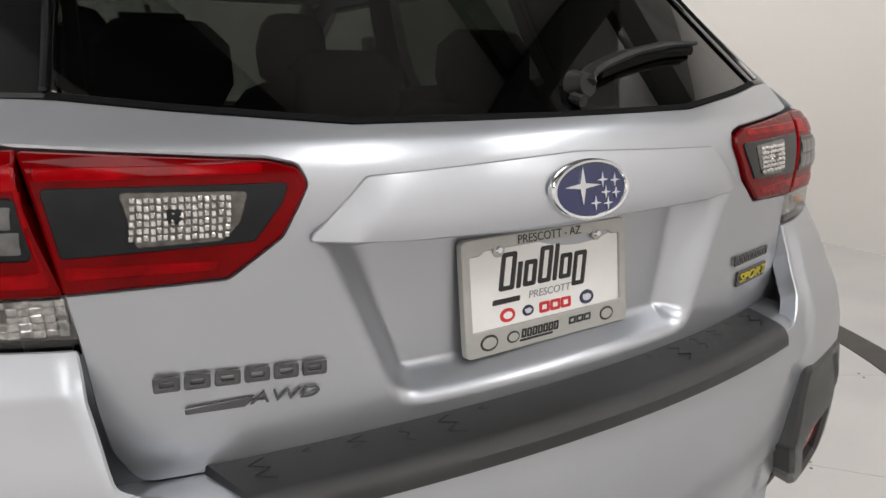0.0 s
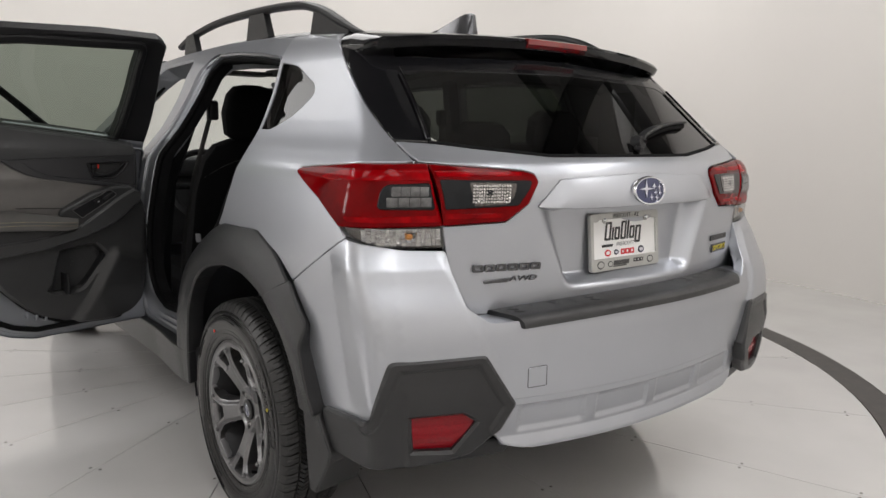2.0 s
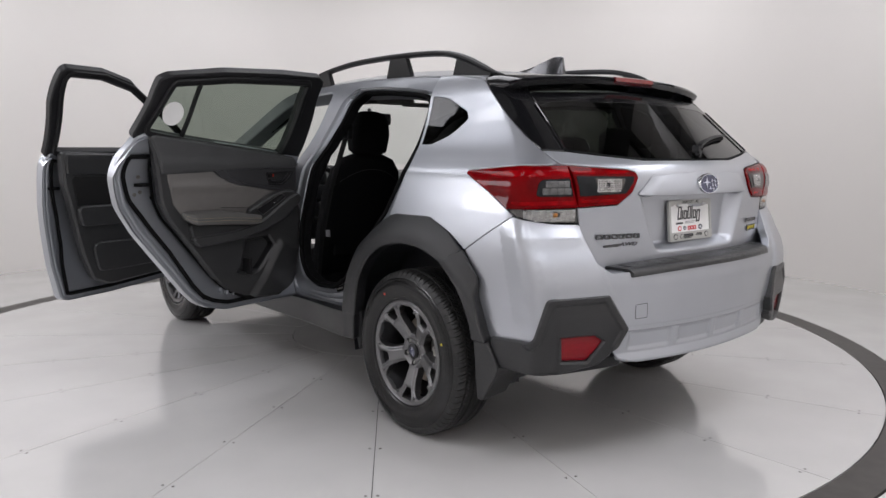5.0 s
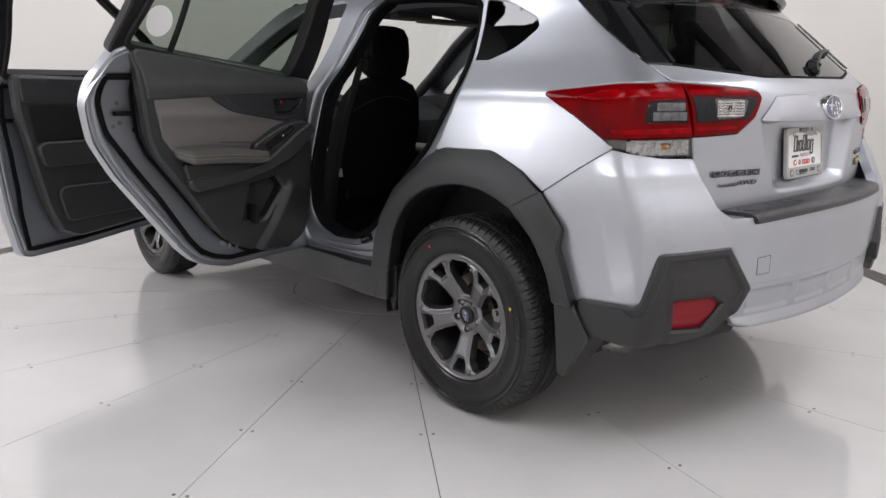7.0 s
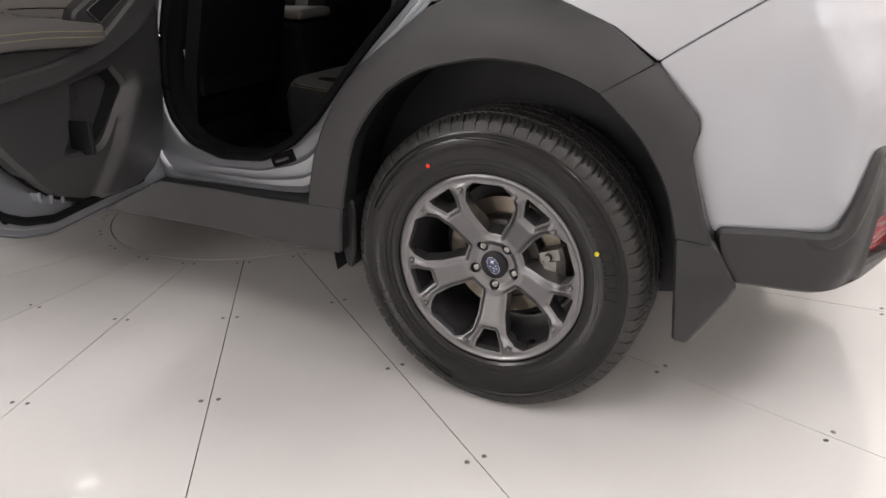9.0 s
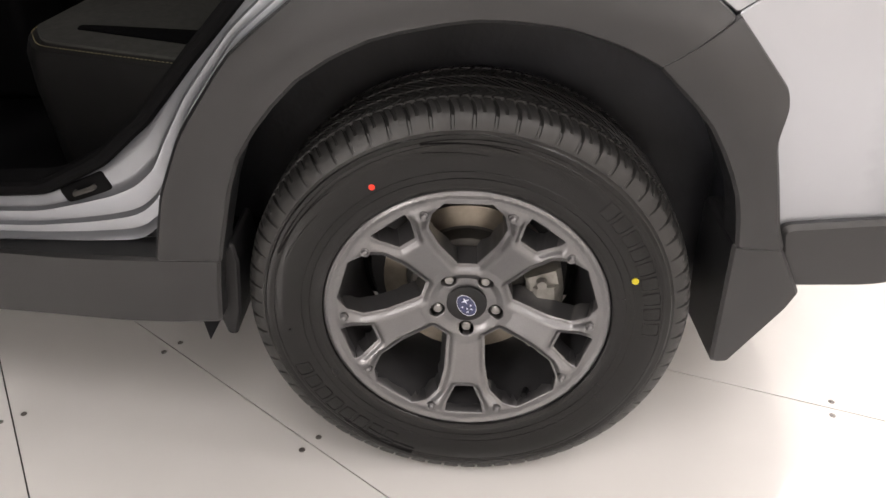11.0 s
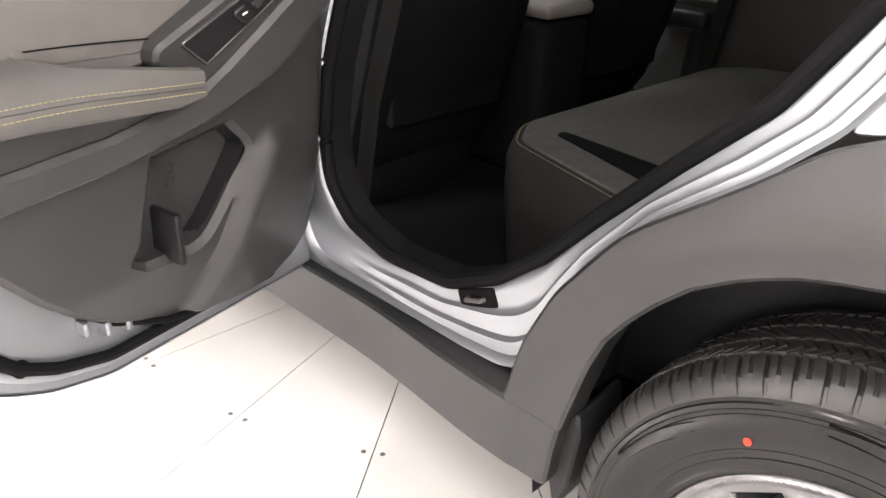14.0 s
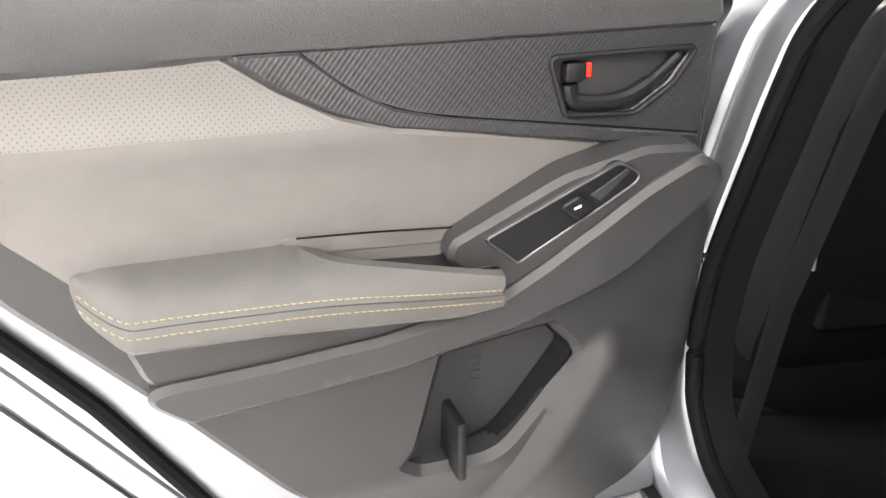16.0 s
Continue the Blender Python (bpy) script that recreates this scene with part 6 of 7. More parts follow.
def stitches(parent, pts, d, mesh, gap=0.0068):
    """A seam of single stitches along a line."""
    c = curve([(a, 0, z) for a, z in pts], 10)
    q = np.array([(p[0], p[2]) for p in c])
    s = np.concatenate([[0], np.cumsum(np.linalg.norm(np.diff(q, axis=0), axis=1))])
    n = int(s[-1] / gap)
    for k in range(n):
        t = (k + 0.5) * gap
        a, z = np.interp(t, s, q[:, 0]), np.interp(t, s, q[:, 1])
        a2, z2 = np.interp(t + 0.002, s, q[:, 0]), np.interp(t + 0.002, s, q[:, 1])
        dep = float(d(np.array([a]), np.array([z]))[0]) if callable(d) else d
        dep2 = float(d(np.array([a2]), np.array([z2]))[0]) if callable(d) else d
        ex = Vector((a2 - a, dep2 - dep, z2 - z)).normalized()
        ez = Vector((0, 1, 0))
        ey = ez.cross(ex).normalized()
        ez = ex.cross(ey)
        m = Matrix(((ex.x, ey.x, ez.x, a), (ex.y, ey.y, ez.y, dep), (ex.z, ey.z, ez.z, z), (0, 0, 0, 1)))
        part("stitch", mesh, THREAD, parent, "", m)


STITCH = mesh_of("stitch", *tube([(-0.0024, 0, -0.0004), (-0.001, 0, 0.0005), (0.001, 0, 0.0005), (0.0024, 0, -0.0004)], 0.00065, 6), THREAD)


def rear_door():
    low = [(0.0, 0.445, 0.01), (0.43, 0.437), (0.516, 0.457), (0.58, 0.487), (0.637, 0.545), (0.745, 0.687), (0.859, 0.837), (0.93, 0.953), (0.956, 1.074), (0.945, 1.155), (0.90, 1.238, 0.03), (0.86, 1.255, 0.02), (0.0, 1.152, 0.01)]
    sash = [(0.915, 1.232), (0.860, 1.38), (0.838, 1.466), (0.80, 1.482), (0.554, 1.512), (0.246, 1.526), (0.035, 1.526), (-0.004, 1.510), (0.0, 1.14), (0.10, 1.14), (0.80, 1.235)]
    window = [(0.770, 1.450), (0.489, 1.482), (0.085, 1.496), (0.125, 1.165), (0.70, 1.238), (0.862, 1.262)]
    lin = rounded([(0.850, 1.250, 0.02), (0.085, 1.148, 0.012), (0.070, 1.11, 0.01), (0.060, 0.96), (0.020, 0.88), (0.010, 0.76), (0.003, 0.66, 0.06), (0.004, 0.585, 0.06), (0.024, 0.530, 0.05), (0.060, 0.494, 0.05), (0.120, 0.474, 0.05), (0.20, 0.474), (0.329, 0.486), (0.411, 0.523), (0.468, 0.567, 0.1), (0.522, 0.623, 0.2), (0.613, 0.739, 0.2), (0.689, 0.831, 0.2), (0.747, 0.899, 0.1), (0.780, 0.966, 0.1), (0.797, 1.07), (0.822, 1.19)], 0.02, 0.02)
    d = door_shell("rear_door", "open silver rear door with grey leatherette lining", low, sash, window, door_pose(-0.85, 1.04, 79))
    wn = rounded(window, 0.02, 0.02)
    part("door_glass", inward(inset(wn, -0.004), lambda a, z: skin(z) + 0.030, (), 0.05, 0.0), GLASS_DOOR, d, "tinted door glass")
    part("glass_divider", rail_of([(0.650, 1.464), (0.672, 1.35), (0.695, 1.225)], lambda a, z: skin(z) + 0.034, 0.011, 6, 4), CLAD_SOFT, d)
    part("round_sticker", inward(circle(0.752, 1.340, 0.048), lambda a, z: skin(z) + 0.033, (), 0.03, 0.001, 0.0005), WHITE, d, "round white sticker on the glass")
    # lining

    def depth(a, z):
        base = np.interp(z, [0.46, 0.60, 0.75, 0.90, 1.0, 1.10, 1.25], [0.070, 0.094, 0.106, 0.122, 0.138, 0.148, 0.166])
        # the loudspeaker's swelling beside the pocket, and the foot of the lining, which falls away below it
        t1 = -0.88 * (a - 0.170) - 0.47 * (z - 0.740)
        t2 = 0.587 + 0.07 * (a - 0.255) - z
        t3 = 0.780 + 0.39 * (a - 0.166) - z
        u1, u3 = np.clip(t1 / 0.035, 0, 1), np.clip(t3 / 0.05, 0, 1)
        fall = np.maximum(0.20 * np.maximum(0, t1 - 0.035), 0.18 * np.maximum(0, t2))
        bulge = 0.024 * u1 * u1 * (3 - 2 * u1) * u3 * u3 * (3 - 2 * u3) - fall * u3
        return base + bulge - 18.0 * np.maximum(0, 0.035 - a)**2 * np.clip((0.95 - z) / 0.1, 0, 1)

    def back_d(a, z):
        base = np.interp(z, [0.46, 0.60, 0.75, 0.90], [0.070, 0.094, 0.106, 0.122])
        return base - np.interp(a, [0.19, 0.29, 0.36, 0.39], [0.046, 0.048, 0.030, 0.008])
    pocket = rounded([(0.352, 0.768, 0.012), (0.382, 0.640, 0.02), (0.402, 0.616, 0.008), (0.372, 0.596, 0.02), (0.270, 0.592, 0.07), (0.225, 0.645, 0.4), (0.164, 0.735, 0.028), (0.212, 0.785, 0.014)], 0.015, 0.008)
    part("lining", inward(lin, depth, [pocket], 0.013, 0.028, 0.010), CABIN_MID, d, "dark grey grained door lining")
    rim = inset(lin, -0.004)
    rim = rim[(rim[:, 1] < 1.19) & (rim[:, 0] > 0.10)]
    k = int(np.argmax(np.linalg.norm(np.diff(np.vstack([rim, rim[:1]]), axis=0), axis=1)))
    rim = np.roll(rim, -(k + 1), 0)
    part("lining_seal", tube([tuple(p) for p in at_depth(lambda a, z: skin(z) + 0.064)(rim)], 0.006, 8, 1.0, (0, 1, 0)), SEAL, d, "black rubber seal behind the lining's edge")
    part("pocket_back", inward(inset(pocket, 0.004), back_d, (), 0.03, 0.003, 0.001), CABIN_MID, d, "grey door pocket")
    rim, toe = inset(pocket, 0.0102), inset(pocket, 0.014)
    # walls and divider coloured black to give the pocket its deep shade
    part("pocket_wall", loft([[tuple(p) for p in at_depth(lambda a, z: depth(a, z) - 0.011)(rim)], [tuple(p) for p in at_depth(lambda a, z: back_d(a, z) - 0.002)(toe)]], True), CLAD_SOFT, d, "inside of the door pocket, coloured dark for its shade")
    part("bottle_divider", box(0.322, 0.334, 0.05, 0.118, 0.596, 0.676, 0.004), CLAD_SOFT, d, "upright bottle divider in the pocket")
    for z in (0.692, 0.712):
        part("moulded_mark", rail_of([(0.294, z), (0.282, z), (0.282, z + 0.012), (0.294, z + 0.012)], lambda a, z: back_d(a, z) + 0.0005, 0.0012, 6, 0, 1.0, True), CABIN_MID, d)
    # padded sill under the glass
    sill = rounded([(0.846, 1.246, 0.015), (0.090, 1.147, 0.01), (0.074, 1.112, 0.006), (0.546, 1.1005, 0.3), (0.790, 1.092, 0.01), (0.812, 1.18)], 0.008, 0.02)
    part("upper_pad", inward(sill, lambda a, z: depth(a, z) + 0.010 + 0.006 * np.sin(np.clip((z - 1.10) / 0.06, 0, 1) * math.pi), (), 0.015, 0.02, 0.007), SILLM, d, "grey padded upper door sill")
    # carbon-look band and its plain lower lip
    car = rounded([(0.545, 1.098, 0.002), (0.076, 1.107, 0.004), (0.074, 0.984, 0.004), (0.150, 0.993), (0.299, 1.015), (0.409, 1.030), (0.459, 1.046), (0.505, 1.070)], 0.02, 0.015)
    hole = rounded([(0.258, 1.084, 0.006), (0.095, 1.088, 0.006), (0.118, 1.053), (0.158, 1.025), (0.236, 1.028, 0.01)], 0.02, 0.008)
    part("carbon_band", inward(car, lambda a, z: depth(a, z) + 0.009, [hole], 0.015, 0.02, 0.003), CARBON, d, "carbon-look trim band")
    part("band_groove", rail_of([(0.488, 1.099), (0.447, 1.067), (0.408, 1.048), (0.355, 1.036), (0.20, 1.015), (0.076, 0.998)], lambda a, z: depth(a, z) + 0.0092, 0.0013, 6), SEAL, d)
    lip = rounded([(0.540, 1.097, 0.001), (0.490, 1.098, 0.001), (0.447, 1.065), (0.408, 1.045), (0.355, 1.033), (0.20, 1.012), (0.077, 0.995), (0.075, 0.986), (0.150, 0.995), (0.299, 1.017), (0.409, 1.032), (0.459, 1.048), (0.505, 1.072)], 0.004, 0.012)
    part("band_lip", inward(lip, lambda a, z: depth(a, z) + 0.0125, (), 0.012, 0.006, 0.002), CARBON, d)
    # handle in its bowl
    part("handle_bowl", inward(inset(hole, -0.004), lambda a, z: depth(a, z) - 0.018, (), 0.02, 0.002, 0.001), CABIN, d)
    part("handle_rim", tube([tuple(p) for p in at_depth(lambda a, z: depth(a, z) + 0.011)(hole)] + [tuple(at_depth(lambda a, z: depth(a, z) + 0.011)(hole[:1])[0])], 0.0032, 8, 1.0, (0, 1, 0)), CLAD_SOFT, d)
    part("door_handle", rail_of([(0.232, 1.058), (0.228, 1.044), (0.212, 1.038), (0.175, 1.039), (0.148, 1.050), (0.125, 1.068), (0.112, 1.080)], lambda a, z: depth(a, z) + 0.004, [0.009] * 6 + [0.0085] * 20 + [0.006] * 11, 10, 6), CLAD_SOFT, d, "black inner door handle")
    part("lock_knob", box(0.218, 0.240, 0.135, 0.158, 1.060, 1.079, 0.004), CLAD_SOFT, d, "small black lock knob")
    part("lock_tab", box(0.212, 0.2175, 0.135, 0.156, 1.064, 1.078, 0.001), RED_TAB, d, "red lock tab")
    # leatherette insert, its perforated upper part
    ins = rounded([(0.768, 1.090, 0.01), (0.552, 1.096, 0.006), (0.507, 1.066), (0.459, 1.041), (0.409, 1.025), (0.299, 1.010), (0.152, 0.989, 0.004), (0.24, 0.968), (0.352, 0.908), (0.352, 0.890), (0.55, 0.905), (0.688, 0.905), (0.735, 0.957)], 0.008, 0.015)
    part("leather_insert", inward(ins, lambda a, z: depth(a, z) + 0.003 + 0.010 * np.exp(-((z - 1.03) / 0.022)**2), (), 0.012, 0.012, 0.004), LEATHER, d, "light grey leatherette door insert")
    per = rounded([(0.764, 1.087, 0.008), (0.553, 1.093, 0.006), (0.507, 1.062), (0.470, 1.042), (0.46, 1.034), (0.752, 1.034, 0.006)], 0.006, 0.012)
    part("perforated_insert", inward(per, lambda a, z: depth(a, z) + 0.0032 + 0.010 * np.exp(-((z - 1.03) / 0.022)**2), (), 0.010, 0.002, 0.0002), PERF, d, "perforated grey leatherette")
    # armrest
    def arm_d(a, z):
        f = np.clip((z - 0.868) / 0.055, 0, 1)
        end = np.clip((0.700 - a) / 0.05, 0, 1)**0.5 * np.clip((a - 0.29) / 0.02, 0.6, 1)
        return depth(a, z) - 0.004 + end * (0.074 * np.sqrt(np.clip(1 - f**1.5, 0, 1)))
    arm = rounded([(0.697, 0.918, 0.012), (0.690, 0.890, 0.02), (0.655, 0.868, 0.03), (0.536, 0.864), (0.35, 0.850), (0.305, 0.856, 0.008), (0.302, 0.882, 0.012), (0.40, 0.900), (0.47, 0.912, 0.1), (0.545, 0.938, 0.1), (0.60, 0.938, 0.1), (0.66, 0.930, 0.05)], 0.015, 0.008)
    part("armrest", inward(arm, arm_d, (), 0.008, 0.03, 0.006), ARM, d, "grey leatherette armrest with yellow double stitching")
    for off in (0.0045, -0.0075):
        stitches(d, [(0.690, 0.903 + off), (0.655, 0.888 + off), (0.60, 0.886 + off), (0.48, 0.882 + off), (0.38, 0.873 + off), (0.312, 0.867 + off)], lambda a, z: arm_d(a, z) + 0.0008, STITCH)
    part("armrest_seam", rail_of([(0.690, 0.9015), (0.655, 0.8865), (0.60, 0.8845), (0.48, 0.8805), (0.38, 0.8715), (0.312, 0.8655)], lambda a, z: arm_d(a, z) - 0.0003, 0.0008, 6), CABIN, d)
    part("pull_slot", inward(rounded([(0.52, 0.930), (0.345, 0.920), (0.345, 0.912), (0.36, 0.906), (0.49, 0.912)], 0.004, 0.012), lambda a, z: depth(a, z) + 0.005, (), 0.012, 0.004, 0.001), LEATHER, d)
    part("slot_line", rail_of([(0.50, 0.930), (0.43, 0.927), (0.345, 0.921)], lambda a, z: depth(a, z) + 0.0065, 0.0010, 6), SEAL, d)
    # sweep from switch panel down under the armrest
    def sweep_d(a, z):
        return depth(a, z) + 0.026 + 0.018 * np.clip((0.45 - a) / 0.25, 0, 1)
    sw = rounded([(0.352, 0.895, 0.006), (0.350, 0.909, 0.012), (0.24, 0.969, 0.1), (0.158, 0.990, 0.05), (0.100, 0.987, 0.02), (0.071, 0.962, 0.02), (0.078, 0.942, 0.03), (0.167, 0.867, 0.15), (0.284, 0.818, 0.3), (0.418, 0.784, 0.3), (0.612, 0.768, 0.01), (0.645, 0.815, 0.01), (0.658, 0.858, 0.01), (0.53, 0.850), (0.36, 0.838), (0.305, 0.856)], 0.02, 0.012)
    part("door_pull", inward(sw, sweep_d, (), 0.012, 0.035, 0.006), CABIN, d, "dark plastic door pull and switch base")
    lip2 = rounded([(0.652, 0.797, 0.01), (0.53, 0.803, 0.3), (0.43, 0.811, 0.2), (0.31, 0.839, 0.12), (0.255, 0.874, 0.2), (0.15, 0.950, 0.2), (0.095, 0.978, 0.02), (0.069, 0.960, 0.02), (0.077, 0.938, 0.03), (0.167, 0.863, 0.15), (0.284, 0.815, 0.3), (0.418, 0.781, 0.3), (0.614, 0.764, 0.01)], 0.02, 0.010)
    part("pull_lip", inward(lip2, lambda a, z: sweep_d(a, z) + 0.011, (), 0.010, 0.030, 0.007), CABIN, d, "rounded lip of the door pull")
    # window switch
    pan = rounded([(0.322, 0.915, 0.004), (0.190, 0.985, 0.015), (0.158, 0.968, 0.012), (0.286, 0.885, 0.006)], 0.008, 0.010)
    part("switch_panel", inward(pan, lambda a, z: sweep_d(a, z) + 0.002, (), 0.012, 0.006, 0.002), CLAD_SOFT, d, "black window switch panel")
    sd = lambda a, z: sweep_d(a, z) + 0.0035
    p3 = at_depth(sd)(pan)
    part("switch_rim", tube([tuple(p) for p in p3] + [tuple(p3[0])], 0.0012, 6, 1.0, (0, 1, 0)), NUTM, d)
    swp = rounded([(0.247, 0.944), (0.232, 0.952), (0.216, 0.940), (0.230, 0.931)], 0.003, 0.01)
    part("window_switch", inward(swp, lambda a, z: sweep_d(a, z) + 0.009, (), 0.01, 0.008, 0.002), CLAD_SOFT, d, "small black window switch")
    part("switch_mark", inward(rounded([(0.236, 0.9425), (0.229, 0.9455), (0.228, 0.9435), (0.235, 0.9405)], 0.0004, 0.01), lambda a, z: sweep_d(a, z) + 0.0095, (), 0.01, 0.0005, 0.0002), WHITE, d)
    part("switch_groove", inward(rounded([(0.216, 0.953), (0.180, 0.977), (0.177, 0.974), (0.205, 0.946)], 0.001, 0.01), lambda a, z: sweep_d(a, z) + 0.0034, (), 0.01, 0.001, 0.0004), CABIN_MID, d)
    # metalwork of the edge
    for a, z in ((0.395, 0.513), (0.427, 0.520), (0.458, 0.534)):
        part("door_clip", box(a - 0.006, a + 0.006, 0.040, 0.064, z - 0.014, z + 0.010, 0.005), PAINT_IN_SHADED, d)
    part("edge_plug", inward(circle(0.548, 0.512, 0.011, n=14), lambda a, z: skin(z) + 0.058, (), 0.01, 0.006, 0.002), SEAL, d)
    part("door_latch", box(0.805, 0.875, 0.062, 0.085, 1.035, 1.050, 0.004), SEAL, d, "black door latch slot")
    for a, z in ((0.85, 1.075), (0.84, 1.010), (0.865, 1.000)):
        part("latch_bolt", inward(circle(a, z, 0.007, n=12), lambda a, z: skin(z) + 0.057, (), 0.01, 0.004, 0.001), STEEL, d)
    part("edge_hole", inward(rounded([(0.795, 0.985), (0.785, 1.0), (0.775, 0.99), (0.785, 0.972)], 0.003, 0.01), lambda a, z: skin(z) + 0.0555, (), 0.01, 0.002, 0.001), SEAL, d)
    part("door_stop", tube([(0.02, 0.06, 0.79), (-0.03, 0.045, 0.79), (-0.07, 0.03, 0.79)], 0.008, 6), STEEL, d)
    return d


rear_door()


def front_door():
    low = [(0.0, 0.47, 0.01), (0.294, 0.455), (0.731, 0.420), (0.98, 0.412, 0.03), (1.022, 0.425, 0.03), (1.055, 0.60), (1.078, 0.92), (1.080, 1.135, 0.03), (1.068, 1.165, 0.02), (0.0, 1.10, 0.01)]
    sash = [(1.082, 1.15), (1.120, 1.40), (1.120, 1.545), (1.10, 1.558), (0.909, 1.557), (0.713, 1.518), (0.50, 1.415), (0.10, 1.155), (0.10, 1.10)]
    window = [(1.082, 1.530), (0.90, 1.530), (0.70, 1.489), (0.45, 1.360), (0.17, 1.175), (1.045, 1.172)]
    lin = rounded([(1.030, 1.165, 0.02), (1.015, 1.02), (0.974, 0.896), (0.90, 0.62), (0.85, 0.51, 0.05), (0.76, 0.475, 0.06), (0.383, 0.505), (0.10, 0.55), (0.06, 0.70), (0.06, 1.10), (0.30, 1.150)], 0.03, 0.03)
    d = door_shell("front_door", "open silver front door with dark lining and lowered window", low, sash, window, door_pose(-0.85, 2.12, 70))
    dep = lambda a, z: np.interp(z, [0.46, 0.60, 0.75, 0.90, 1.0, 1.10, 1.25], [0.090, 0.102, 0.108, 0.122, 0.138, 0.148, 0.160])
    part("lining", inward(lin, dep, (), 0.03, 0.035, 0.010), CABIN, d, "dark door lining")
    part("upper_pad", inward(rounded([(1.022, 1.162), (1.010, 1.07), (0.10, 1.04), (0.10, 1.12), (0.30, 1.152)], 0.012, 0.03), lambda a, z: dep(a, z) + 0.012, (), 0.03, 0.02, 0.006), CABIN_MID, d)
    part("leather_insert", inward(rounded([(0.985, 1.05), (0.95, 0.90), (0.30, 0.88), (0.25, 1.02)], 0.02, 0.03), lambda a, z: dep(a, z) + 0.006, (), 0.03, 0.012, 0.004), SEATSIDE, d)
    part("armrest", inward(rounded([(0.96, 0.895), (0.93, 0.80), (0.30, 0.80), (0.25, 0.89)], 0.03, 0.03), lambda a, z: dep(a, z) + 0.030, (), 0.03, 0.04, 0.006), CABIN_MID, d)
    part("door_pocket", inward(rounded([(0.87, 0.70), (0.83, 0.55), (0.40, 0.56), (0.36, 0.69)], 0.04, 0.03), lambda a, z: dep(a, z) + 0.016, (), 0.03, 0.03, 0.006), CABIN_MID, d)
    part("door_latch", box(1.005, 1.06, 0.048, 0.070, 0.985, 1.000, 0.004), SEAL, d, "black door latch slot")
    for z in (1.04, 0.95, 0.93):
        part("latch_bolt", inward(circle(1.035, z, 0.006, n=10), lambda a, z: skin(z) + 0.057, (), 0.01, 0.004, 0.001), STEEL, d)
    part("mirror_arm", tube([(0.16, 0.0, 1.13), (0.15, -0.08, 1.13)], 0.025, 8), CLAD_SOFT, d)
    part("mirror_shell", box(0.06, 0.17, -0.29, -0.09, 1.09, 1.24, 0.04, 4), PAINT, d, "silver door mirror shell")
    part("speaker_grille", inward(circle(0.22, 0.62, 0.075), lambda a, z: dep(a, z) + 0.004, (), 0.03, 0.006, 0.002), CABIN, d)
    return d


front_door()

# ---- inside the car ----


def soft(x0, x1, y0, y1, z0, z1, r=0.05, seg=4):
    return box(x0, x1, y0, y1, z0, z1, r, seg)


def cushion(rows, n=20, power=3.2):
    """A padded body from sections: (centre, half width, half depth, forward axis tilt)."""
    out = []
    for (cx, cy, cz), hw, hd, up in rows:
        ring = []
        for k in range(n):
            a = 2 * math.pi * k / n
            c, s = math.cos(a), math.sin(a)
            x = math.copysign(abs(c)**(2 / power), c) * hw
            y = math.copysign(abs(s)**(2 / power), s) * hd
            ring.append((cx + x, cy + y * up[0], cz + y * up[1]))
        out.append(ring)
    return loft(out, True, True)


